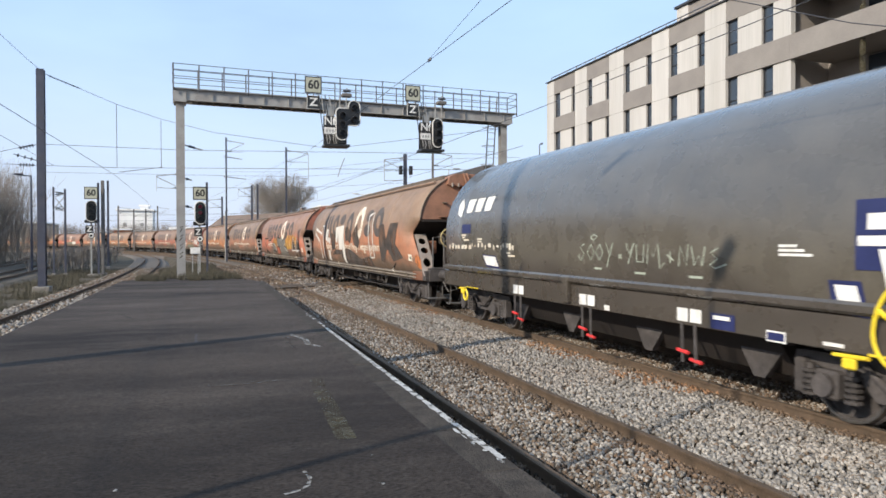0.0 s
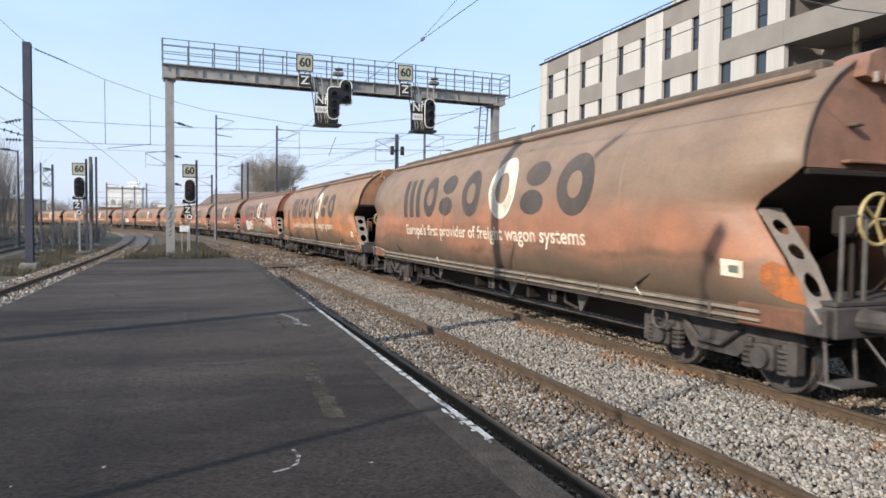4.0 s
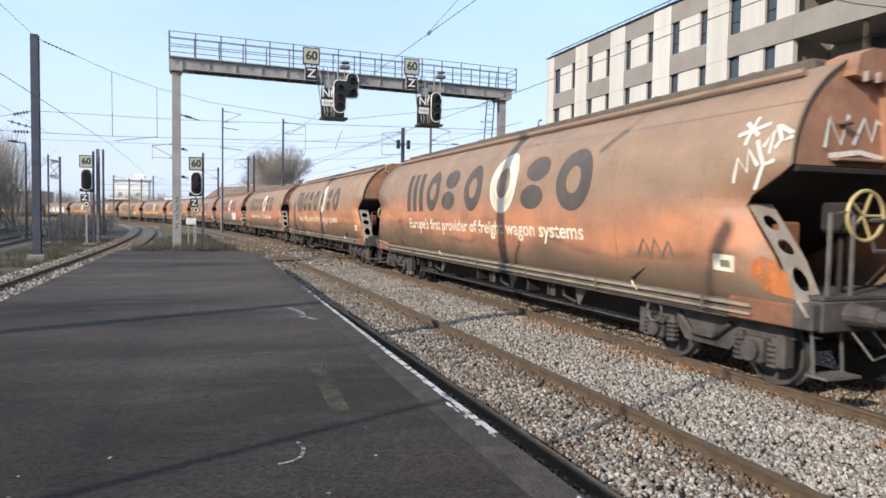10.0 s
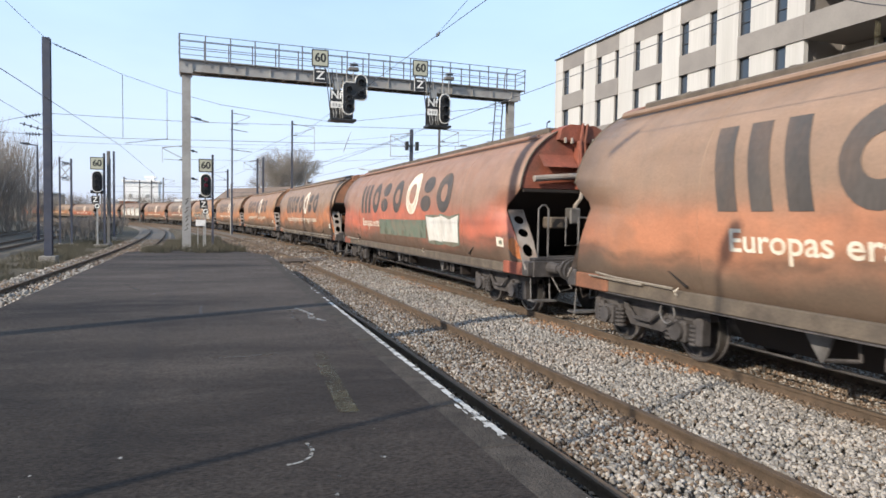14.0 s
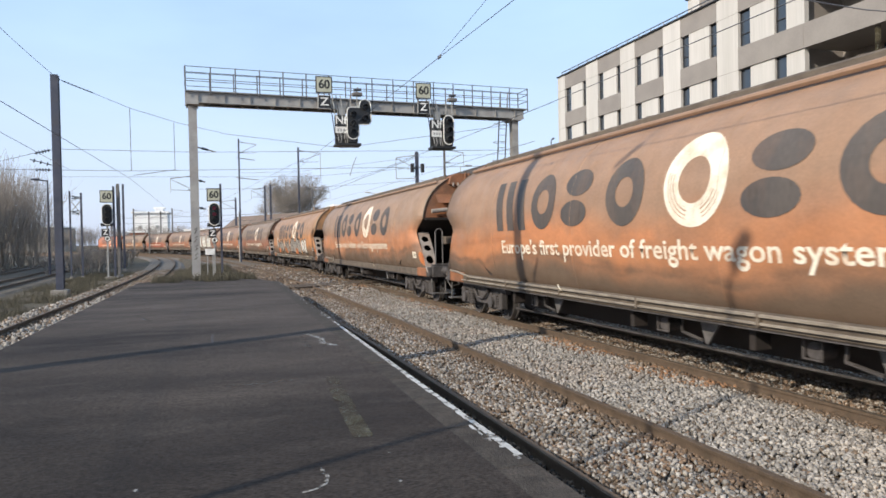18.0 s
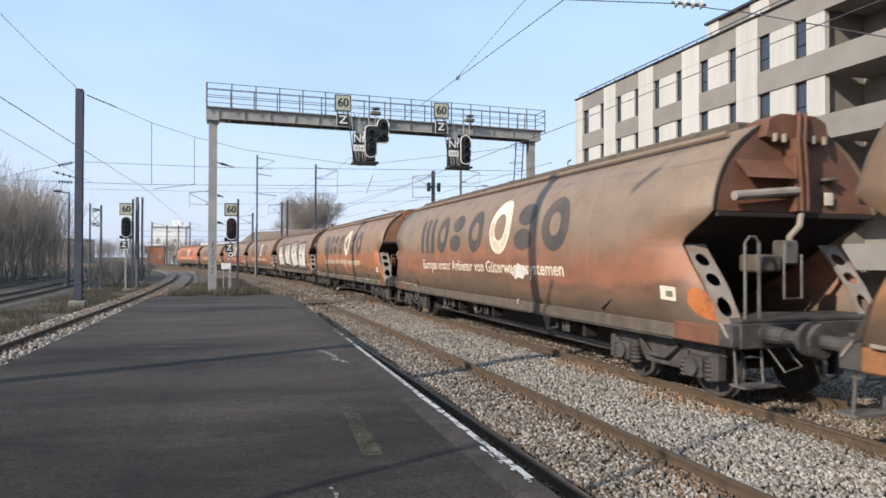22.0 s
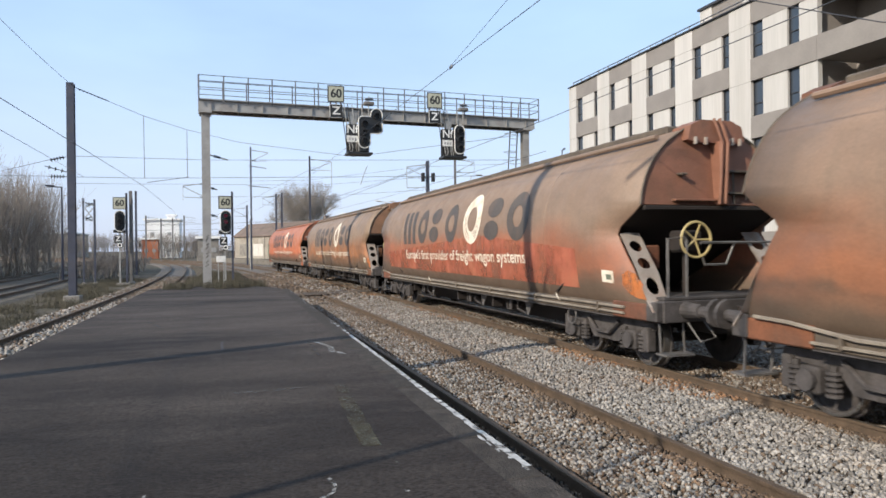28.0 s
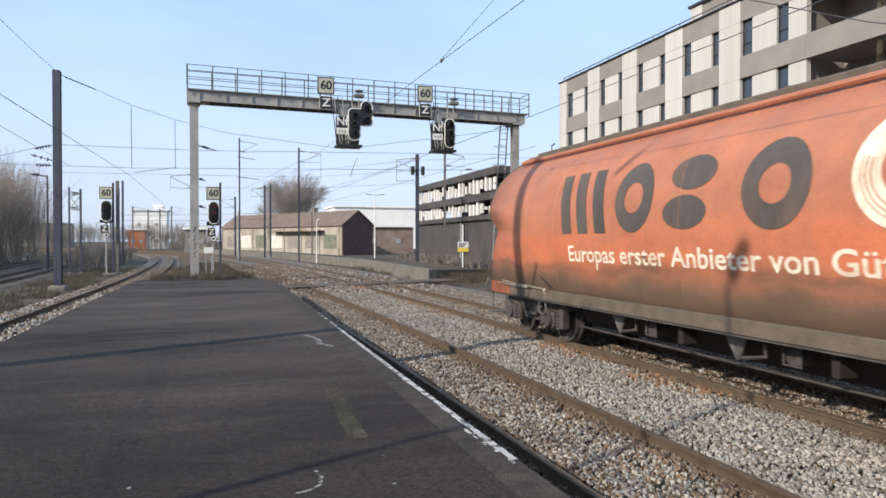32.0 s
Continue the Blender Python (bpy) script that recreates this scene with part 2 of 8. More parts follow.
M_GRD = mat("dark_spray_paint", (0.05, 0.043, 0.040), (0.085, 0.073, 0.065), 3, 0.8, 0.0, spec=0.15, stain=(0.25, 0.12, 0.06), stain_scale=2, stain_amt=0.4)
M_GRG = mat("grey_spray_paint", (0.115, 0.11, 0.095), (0.16, 0.15, 0.13), 2, 0.6, 0.0, stain=(0.08, 0.065, 0.05), stain_scale=2, stain_amt=0.5)
M_GRY = mat("yellow_spray_paint", (0.42, 0.27, 0.05), (0.46, 0.20, 0.05), 2, 0.6, 0.0, stain=(0.38, 0.13, 0.05), stain_scale=1.2, stain_amt=0.8)
M_GRN = mat("green_spray_paint", (0.12, 0.15, 0.11), (0.17, 0.18, 0.14), 2, 0.6, 0.0, stain=(0.25, 0.12, 0.07), stain_scale=2, stain_amt=0.5)
M_VTG = None
M_BRIGHTORANGE = mat("orange_paint_and_sunlit_spot", (0.62, 0.20, 0.055), (0.50, 0.15, 0.05), 3, 0.5, 0.0, stain=(0.34, 0.15, 0.07), stain_scale=2.5, stain_amt=0.9)
M_REDB = mat("washed_red_paint", (0.34, 0.10, 0.06), (0.42, 0.125, 0.07), 2, 0.55, 0.0, stain=(0.3, 0.14, 0.08), stain_scale=1.2, stain_amt=0.6)
M_CHALK = mat("pale_chalk", (0.36, 0.40, 0.33), (0.28, 0.31, 0.26), 5, 0.8, 0.0, fine=30)
M_NAVY = mat("navy_blue_panel", (0.015, 0.02, 0.08), (0.02, 0.027, 0.10), 3, 0.5, 0.0)
M_YELP = mat("bright_yellow_fitting", (0.75, 0.58, 0.03), (0.68, 0.5, 0.03), 4, 0.45, 0.0)
M_RED = mat("red_lever", (0.65, 0.04, 0.04), (0.5, 0.04, 0.04), 4, 0.5, 0.0)
M_FWHITE = mat("pale_facade_panel", (0.44, 0.425, 0.40), (0.51, 0.49, 0.465), 1.2, 0.6, 0.25, fine=14, spread=0.08, stretch=(1, 1, 0.04), stain=(0.37, 0.345, 0.31), stain_scale=0.8, stain_amt=0.5)
M_FGREY = mat("taupe_facade_panel", (0.20, 0.18, 0.165), (0.24, 0.22, 0.20), 0.8, 0.65, 0.05, fine=15, spread=0.06)
M_FDARK = mat("dark_window_frame", (0.025, 0.025, 0.028), (0.035, 0.035, 0.038), 4, 0.5, 0.0)
M_BRICK = mat("weathered_brick_far", (0.17, 0.115, 0.092), (0.25, 0.19, 0.155), 0.8, 0.9, 0.3, fine=9, spread=0.35, stain=(0.30, 0.27, 0.23), stain_scale=0.3, stain_amt=0.6)
M_BRICKD = mat("dark_brick_gable", (0.075, 0.045, 0.04), (0.11, 0.07, 0.06), 1.5, 0.9, 0.3, fine=12, spread=0.25)
M_TILE = mat("brown_roof_tiles", (0.125, 0.09, 0.074), (0.18, 0.135, 0.11), 0.7, 0.9, 0.3, fine=10, spread=0.35, stain=(0.09, 0.08, 0.06), stain_scale=0.3, stain_amt=0.6)
M_CAR = mat("dark_car_park_cladding", (0.040, 0.036, 0.036), (0.07, 0.064, 0.062), 0.6, 0.8, 0.1, stain=(0.10, 0.09, 0.085), stain_scale=0.5, stain_amt=0.5)
M_WFAR = mat("white_render_far", (0.76, 0.75, 0.73), (0.84, 0.83, 0.81), 0.3, 0.8, 0.0)
M_ORANGE = mat("orange_roof_far", (0.5, 0.17, 0.08), (0.42, 0.15, 0.08), 0.3, 0.8, 0.0)
M_PLANK = mat("weathered_timber", (0.075, 0.055, 0.04), (0.13, 0.10, 0.075), 3, 0.9, 0.5, fine=25, rnd=0.25, stretch=(1, 6, 1))
M_INS = mat("brown_glass_insulator", (0.05, 0.06, 0.07), (0.08, 0.09, 0.10), 4, 0.25, 0.0)
M_GREY = mat("grey_plastic", (0.25, 0.25, 0.25), (0.33, 0.33, 0.32), 4, 0.6, 0.0)


def worn(m, scale, lo, hi, stretch=(1, 1, 1), least=0.0, thin=None):
    """Lets paint wear away in flakes, so that what lies under it shows; thin: heights between which a spray runs out."""
    nt = m.node_tree
    N, K = nt.nodes, nt.links.new
    tc = N.new("ShaderNodeTexCoord")
    mp = N.new("ShaderNodeMapping")
    mp.inputs["Scale"].default_value = stretch
    no = N.new("ShaderNodeTexNoise")
    no.inputs["Scale"].default_value, no.inputs["Detail"].default_value, no.inputs["Roughness"].default_value = scale, 7, 0.65
    mr = N.new("ShaderNodeMapRange")
    mr.inputs[1].default_value, mr.inputs[2].default_value, mr.inputs[3].default_value = lo, hi, least
    K(tc.outputs["Object"], mp.inputs[0])
    K(mp.outputs[0], no.inputs["Vector"])
    K(no.outputs["Fac"], mr.inputs[0])
    fac = mr.outputs[0]
    if thin:
        sp, ht, mu = N.new("ShaderNodeSeparateXYZ"), N.new("ShaderNodeMapRange"), N.new("ShaderNodeMath")
        mu.operation = "MULTIPLY"
        K(tc.outputs["Object"], sp.inputs[0])
        K(sp.outputs["Z"], ht.inputs[0])
        ht.inputs[1].default_value, ht.inputs[2].default_value, ht.inputs[3].default_value, ht.inputs[4].default_value = *thin, 1.0, 0.12
        K(fac, mu.inputs[0])
        K(ht.outputs[0], mu.inputs[1])
        fac = mu.outputs[0]
    tr, mx = N.new("ShaderNodeBsdfTransparent"), N.new("ShaderNodeMixShader")
    K(fac, mx.inputs[0])
    K(tr.outputs[0], mx.inputs[1])
    K(N["Principled BSDF"].outputs[0], mx.inputs[2])
    K(mx.outputs[0], N["Material Output"].inputs["Surface"])


def near_shade(m, dark, pale, y0, y1, skew):
    """Soft shade put into the colour: darker before a ragged edge, paler beyond it."""
    nt = m.node_tree
    N, K = nt.nodes, nt.links.new
    tc, sep = N.new("ShaderNodeTexCoord"), N.new("ShaderNodeSeparateXYZ")
    K(tc.outputs["Object"], sep.inputs[0])
    no = N.new("ShaderNodeTexNoise")
    no.inputs["Scale"].default_value, no.inputs["Detail"].default_value = 0.35, 5
    K(tc.outputs["Object"], no.inputs["Vector"])
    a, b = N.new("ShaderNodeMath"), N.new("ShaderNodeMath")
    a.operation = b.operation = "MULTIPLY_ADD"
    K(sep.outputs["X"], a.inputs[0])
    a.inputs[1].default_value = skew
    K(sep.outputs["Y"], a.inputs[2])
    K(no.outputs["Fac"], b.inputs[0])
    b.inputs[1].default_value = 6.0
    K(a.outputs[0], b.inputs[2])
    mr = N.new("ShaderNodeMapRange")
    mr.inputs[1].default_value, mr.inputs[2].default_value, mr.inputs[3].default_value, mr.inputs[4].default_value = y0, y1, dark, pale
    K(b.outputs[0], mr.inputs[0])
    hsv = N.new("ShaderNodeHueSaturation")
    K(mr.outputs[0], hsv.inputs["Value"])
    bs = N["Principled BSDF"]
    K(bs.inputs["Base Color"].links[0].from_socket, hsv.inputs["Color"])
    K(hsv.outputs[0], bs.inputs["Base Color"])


# paints the near platform's soft shade into the asphalt
near_shade(M_ASPH, 0.54, 1.18, 6.0, 17.0, 0.9)
M_SILV = mat("dull_silver_spray_paint", (0.27, 0.25, 0.22), (0.20, 0.18, 0.155), 3, 0.6, 0.0, fine=20, spread=0.12, stain=(0.36, 0.33, 0.30), stain_scale=1.5, stain_amt=0.8, stretch=(1, 1, 0.4))
M_PALE = mat("thin_white_spray_paint", (0.62, 0.61, 0.56), (0.52, 0.51, 0.46), 2, 0.6, 0.0, fine=18, spread=0.15, stain=(0.36, 0.34, 0.28), stain_scale=1.5, stain_amt=0.6, stretch=(1, 1, 0.4))
worn(M_PALE, 2.2, 0.28, 0.5, (1, 1, 0.35), 0.45, (2.3, 3.3))
M_PEACH = mat("peach_spray_paint", (0.36, 0.20, 0.11), (0.29, 0.15, 0.085), 2, 0.6, 0.0, stain=(0.30, 0.16, 0.10), stain_scale=2, stain_amt=0.5)
worn(M_PEACH, 2.0, 0.25, 0.5, (1, 1, 0.5), 0.4)
M_LOWP = mat("old_platform_concrete", (0.125, 0.112, 0.094), (0.185, 0.168, 0.145), 1.5, 0.9, 0.4, fine=30, spread=0.25, stain=(0.08, 0.07, 0.055), stain_scale=0.8, stain_amt=0.7)
M_RENDER = mat("weathered_pale_render", (0.27, 0.245, 0.21), (0.38, 0.35, 0.30), 0.5, 0.9, 0.2, fine=9, spread=0.3, stain=(0.17, 0.12, 0.09), stain_scale=0.35, stain_amt=0.8)
worn(M_SILV, 2.5, 0.25, 0.5, (1, 1, 0.3), 0.35)
worn(M_YLINE, 3.5, 0.40, 0.72)
worn(M_SCUFF, 16, 0.42, 0.60)
worn(M_SCUFF2, 6, 0.42, 0.70)
worn(M_WLINE, 9, 0.36, 0.52)
worn(M_GRW, 3.0, 0.26, 0.50, (1, 1, 0.25), 0.6)
worn(M_GRG, 2.0, 0.2, 0.45, (1, 1, 0.5), 0.5)
worn(M_GRY, 1.6, 0.3, 0.6, (1, 1, 0.6), 0.1)
worn(M_GRD, 2.2, 0.2, 0.5, (1, 1, 0.5), 0.35)
worn(M_GRN, 2.2, 0.25, 0.5, (1, 1, 0.5), 0.3)
worn(M_REDB, 1.3, 0.3, 0.62, (1, 1, 0.7), 0.1)
worn(M_BRIGHTORANGE, 2.5, 0.3, 0.55, (1, 1, 1), 0.0)
worn(M_LOGO, 3.0, 0.12, 0.42, (1, 1, 0.4), 0.55)
worn(M_LOGOW, 5.0, 0.15, 0.42, (1, 1, 0.6), 0.55)


def wagon_paint(name, base, dust, grime_shade, rough, dust_amt, spec=0.4, coat=0.0):
    """Weathered wagon paint: dust lying on the shoulders, grime and painted shade low down, streaks that run down the
    sheets. base None: the object's colour.
    """
    m = bpy.data.materials.new(name)
    m.use_nodes = True
    nt = m.node_tree
    N, K = nt.nodes, nt.links.new
    bs = N["Principled BSDF"]
    bs.inputs["Specular IOR Level"].default_value = spec
    tc = N.new("ShaderNodeTexCoord")
    oi = N.new("ShaderNodeObjectInfo")
    off = N.new("ShaderNodeVectorMath")
    off.operation = "MULTIPLY_ADD"
    K(oi.outputs["Random"], off.inputs[0])
    off.inputs[1].default_value = (17, 31, 0)
    K(tc.outputs["Object"], off.inputs[2])
    sep = N.new("ShaderNodeSeparateXYZ")
    K(tc.outputs["Object"], sep.inputs[0])

    def tex(scale, stretch, detail=6, r=0.55):
        mp = N.new("ShaderNodeMapping")
        mp.inputs["Scale"].default_value = stretch
        K(off.outputs[0], mp.inputs[0])
        n = N.new("ShaderNodeTexNoise")
        n.inputs["Scale"].default_value, n.inputs["Detail"].default_value, n.inputs["Roughness"].default_value = scale, detail, r
        K(mp.outputs[0], n.inputs["Vector"])
        return n.outputs["Fac"]

    def rng(src, a, b, c, d, smooth=False):
        r = N.new("ShaderNodeMapRange")
        r.inputs[1].default_value, r.inputs[2].default_value, r.inputs[3].default_value, r.inputs[4].default_value = a, b, c, d
        if smooth:
            r.interpolation_type = "SMOOTHSTEP"
        K(src, r.inputs[0])
        return r.outputs[0]

    def op(kind, a, b):
        n = N.new("ShaderNodeMath")
        n.operation = kind
        for i, v in enumerate((a, b)):
            if isinstance(v, float):
                n.inputs[i].default_value = v
            else:
                K(v, n.inputs[i])
        return n.outputs[0]

    def blend(f, a, b):
        n = N.new("ShaderNodeMix")
        n.data_type = "RGBA"
        K(f, n.inputs["Factor"])
        for s, v in (("A", a), ("B", b)):
            if isinstance(v, tuple):
                n.inputs[s].default_value = (*v, 1)
            else:
                K(v, n.inputs[s])
        return n.outputs["Result"]

    big, mid, fine = tex(0.45, (1, 1, 1)), tex(2.2, (1, 1, 1.2)), tex(30, (1, 1, 1), 4)
    streak = tex(3.0, (1, 1.6, 0.12), 5, 0.6)
    col = oi.outputs["Color"] if base is None else base
    if base is None:
        darker = N.new("ShaderNodeHueSaturation")
        darker.inputs["Value"].default_value, darker.inputs["Saturation"].default_value = 0.85, 0.95
        K(col, darker.inputs["Color"])
        col = blend(rng(mid, 0.35, 0.65, 0.0, 1.0), darker.outputs[0], col)
    else:
        col = blend(rng(mid, 0.35, 0.65, 0.0, 1.0), tuple(c * 0.8 for c in base), base)
    zz = op("ADD", sep.outputs["Z"], rng(big, 0.25, 0.75, -0.42, 0.18))
    up = rng(zz, 1.75, 2.6, 0.0, dust_amt, True)
    up = op("MULTIPLY", up, rng(streak, 0.2, 0.7, 0.93, 1.04))
    if base is None:
        up = op("MULTIPLY", up, oi.outputs["Alpha"])
    if base is None:
        tan = N.new("ShaderNodeMix")
        tan.data_type = "RGBA"
        tan.inputs["Factor"].default_value = 0.17
        tan.inputs["A"].default_value = (*dust, 1)
        K(oi.outputs["Color"], tan.inputs["B"])
        col = blend(up, col, tan.outputs["Result"])
    else:
        col = blend(up, col, dust)
    col = blend(op("MULTIPLY", rng(streak, 0.5, 0.75, 0.0, 0.2), rng(mid, 0.3, 0.7, 0.4, 1.0)), col, grime_shade)
    # washed and repainted areas in the lettered band
    if base is None:
        fresh = op("MULTIPLY", rng(tex(0.8, (1, 1, 1.6), 3, 0.5), 0.47, 0.6, 0.0, 0.85), op("MULTIPLY", rng(zz, 1.3, 1.5, 0.0, 1.0), rng(zz, 2.0, 2.3, 1.0, 0.0)))
        vivid = N.new("ShaderNodeHueSaturation")
        vivid.inputs["Value"].default_value, vivid.inputs["Saturation"].default_value, vivid.inputs["Hue"].default_value = 1.12, 1.02, 0.498
        K(oi.outputs["Color"], vivid.inputs["Color"])
        col = blend(fresh, col, vivid.outputs[0])
        line = op("MULTIPLY", rng(zz, 1.36, 1.44, 0.0, 0.6, True), rng(zz, 1.46, 1.62, 1.0, 0.0, True))
        col = blend(op("MULTIPLY", line, rng(tex(1.4, (1, 1, 3.0), 4), 0.35, 0.65, 0.1, 1.0)), col, grime_shade)
    # low band: dirt, and the under-turned skirt's shade put into the colour
    low = rng(zz, 1.12, 1.72, 0.92, 0.0, True)
    col = blend(low, col, tuple((2 * g + d) / 3.4 for g, d in zip(grime_shade, dust)))
    hsv = N.new("ShaderNodeHueSaturation")
    K(col, hsv.inputs["Color"])
    cloud = tex(1.2, (1, 0.8, 1.7), 7, 0.62)
    K(op("MULTIPLY", rng(fine, 0.25, 0.75, 0.88, 1.12), rng(cloud, 0.3, 0.7, 0.84, 1.14)), hsv.inputs["Value"])
    bs.inputs["Coat Weight"].default_value, bs.inputs["Coat Roughness"].default_value = coat, 0.18
    K(hsv.outputs[0], bs.inputs["Base Color"])
    K(rng(mid, 0.3, 0.7, rough - 0.08, rough + 0.12), bs.inputs["Roughness"])
    bp = N.new("ShaderNodeBump")
    bp.inputs["Strength"].default_value, bp.inputs["Distance"].default_value = 0.12, 0.05
    K(big, bp.inputs["Height"])
    K(bp.outputs[0], bs.inputs["Normal"])
    return m


M_BODY = wagon_paint("weathered_orange_paint", None, (0.205, 0.163, 0.121), (0.072, 0.052, 0.037), 0.55, 1.0)
M_VTG = wagon_paint("dark_grey_wagon_paint", (0.108, 0.096, 0.076), (0.072, 0.07, 0.07), (0.07, 0.055, 0.04), 0.27, 0.5, 0.6, 0.8)


def glass(name, tint, rough=0.05):
    m = bpy.data.materials.new(name)
    m.use_nodes = True
    b = m.node_tree.nodes["Principled BSDF"]
    b.inputs["Base Color"].default_value, b.inputs["Roughness"].default_value = (*tint, 1), rough
    b.inputs["Specular IOR Level"].default_value = 0.8
    return m


M_GLASS = glass("dark_window_glass", (0.03, 0.04, 0.055))


# ---- mesh helpers ----
def link(name, bm, material, parent=None, label=""):
    me = bpy.data.meshes.new(name)
    bm.to_mesh(me)
    bm.free()
    me.materials.append(material)
    ob = new(name, me)
    if parent:
        ob.parent = parent
    if label:
        ob["label"] = label
    return ob


part = link


def empty(name, m, label, category, group="", kind=""):
    ob = new(name)
    ob.empty_display_size = 0.2
    ob.matrix_basis = m
    return tagged(ob, label, category, group, kind)


def box(bm, x0, x1, y0, y1, z0, z1, bevel=0.0):
    vs = [bm.verts.new((x, y, z)) for x in (x0, x1) for y in (y0, y1) for z in (z0, z1)]
    fs = [bm.faces.new([vs[i] for i in f]) for f in ((0, 1, 3, 2), (4, 6, 7, 5), (0, 4, 5, 1), (2, 3, 7, 6), (0, 2, 6, 4), (1, 5, 7, 3))]
    if bevel:
        es = list({e for f in fs for e in f.edges})
        bmesh.ops.bevel(bm, geom=es, offset=bevel, segments=1, affect="EDGES", profile=0.7)
    return bm


def tube(bm, pts, r, n=6, cap=True, r2=None):
    """A round bar through the points, tapering from r to r2."""
    pts = [Vector(p) for p in pts]
    rings = []
    last = None
    for i, p in enumerate(pts):
        d = (pts[min(i + 1, len(pts) - 1)] - pts[max(i - 1, 0)]).normalized()
        a = Vector((0, 0, 1)) if abs(d.z) < 0.9 else Vector((1, 0, 0))
        if last is not None and abs(last.dot(d)) < 0.95:
            a = last
        u = (a - d * a.dot(d)).normalized()
        last = u
        w = d.cross(u)
        rad = r if r2 is None else r + (r2 - r) * i / max(len(pts) - 1, 1)
        rings.append([bm.verts.new(p + rad * (math.cos(k * 2 * math.pi / n) * u + math.sin(k * 2 * math.pi / n) * w)) for k in range(n)])
    for a, b in zip(rings, rings[1:]):
        for k in range(n):
            bm.faces.new((a[k], a[(k + 1) % n], b[(k + 1) % n], b[k]))
    if cap and n > 2:
        bm.faces.new(rings[0][::-1])
        bm.faces.new(rings[-1])
    return bm


def cyl(bm, a, b, r, n=12, r2=None):
    return tube(bm, [a, b], r, n, True, r2)


def prism(bm, poly, axis, lo, hi):
    """A polygon of (u, v) pushed from lo to hi along an axis: x: (y, z); y: (x, z); z: (x, y)."""
    def at(u, v, w):
        return {"x": (w, u, v), "y": (u, w, v), "z": (u, v, w)}[axis]
    a = [bm.verts.new(at(u, v, lo)) for u, v in poly]
    b = [bm.verts.new(at(u, v, hi)) for u, v in poly]
    n = len(poly)
    fs = [bm.faces.new(a), bm.faces.new(b[::-1])]
    fs += [bm.faces.new((a[(k + 1) % n], a[k], b[k], b[(k + 1) % n])) for k in range(n)]
    bmesh.ops.recalc_face_normals(bm, faces=fs)
    return bm


def ring(bm, c, r, tr, axis="x", n=20, m=6):
    """A torus."""
    rings = []
    for i in range(n):
        a = 2 * math.pi * i / n
        row = []
        for j in range(m):
            b = 2 * math.pi * j / m
            u, v, w = (r + tr * math.cos(b)) * math.cos(a), (r + tr * math.cos(b)) * math.sin(a), tr * math.sin(b)
            row.append(bm.verts.new(Vector(c) + Vector({"x": (w, u, v), "y": (u, w, v), "z": (u, v, w)}[axis])))
        rings.append(row)
    for i in range(n):
        for j in range(m):
            bm.faces.new((rings[i][j], rings[(i + 1) % n][j], rings[(i + 1) % n][(j + 1) % m], rings[i][(j + 1) % m]))
    return bm


def B():
    return bmesh.new()


def text_mesh(body, size, align="CENTER"):
    """The triangles of a line of built-in lettering in the plane (x right, y up)."""
    cu = bpy.data.curves.new("lettering", "FONT")
    cu.body, cu.size, cu.align_x, cu.align_y, cu.resolution_u = body, size, align, "CENTER", 3
    cu.offset = 0.016 * size
    ob = bpy.data.objects.new("lettering", cu)
    scene.collection.objects.link(ob)
    dg = bpy.context.evaluated_depsgraph_get()
    me = bpy.data.meshes.new_from_object(ob.evaluated_get(dg))
    bpy.data.objects.remove(ob)
    bm = B()
    bm.from_mesh(me)
    bpy.data.meshes.remove(me)
    return bm


# ---- the line: track under the train, straight beside the platform, then bending left ----
TRACK_X = 7.62
STEP = 0.5
_n = 1200
_ks = np.clip((np.arange(_n) * STEP + 56.0) / 165.0, 0, 1) / 375.0
_th = np.concatenate([[0], np.cumsum((_ks[1:] + _ks[:-1]) / 2 * STEP)])
_px = TRACK_X - np.concatenate([[0], np.cumsum((np.sin(_th[1:]) + np.sin(_th[:-1])) / 2 * STEP)])
_py = np.concatenate([[0], np.cumsum((np.cos(_th[1:]) + np.cos(_th[:-1])) / 2 * STEP)])


def on_line(s, off=0.0):
    """Place (x, y) and heading of the line s metres on, off metres to its right."""
    if s <= 0:
        return TRACK_X + off, s, 0.0
    q = min(s / STEP, _n - 1.001)
    i = int(q)
    f = q - i
    th = _th[i] * (1 - f) + _th[i + 1] * f
    return _px[i] * (1 - f) + _px[i + 1] * f + off * math.cos(th), _py[i] * (1 - f) + _py[i + 1] * f + off * math.sin(th), th


def sweep(bm, profile, line, closed=True):
    """A profile of (across, z) pushed along a line of (x, y, heading)."""
    rows = []
    for x, y, th in line:
        rows.append([bm.verts.new((x + u * math.cos(th), y + u * math.sin(th), z)) for u, z in profile])
    n = len(profile)
    for a, b in zip(rows, rows[1:]):
        for k in range(n if closed else n - 1):
            bm.faces.new((a[k], b[k], b[(k + 1) % n], a[(k + 1) % n]))
    if closed:
        bm.faces.new(rows[0])
        bm.faces.new(rows[-1][::-1])
    return bm


def bent(points):
    """A smooth line of (x, y, heading) through the points (x, y), by y."""
    ys = np.arange(points[0][1], points[-1][1] + 0.1, 2.0)
    px, py = [p[0] for p in points], [p[1] for p in points]
    xs = np.interp(ys, py, px)
    for _ in range(60):
        xs[1:-1] = (xs[:-2] + 2 * xs[1:-1] + xs[2:]) / 4
    dx = np.gradient(xs, ys)
    return [(float(x), float(y), float(-math.atan(d))) for x, y, d in zip(xs, ys, dx)]


def shift(line, off, dz=0.0):
    return [(x + off * math.cos(t), y + off * math.sin(t), t) for x, y, t in line]


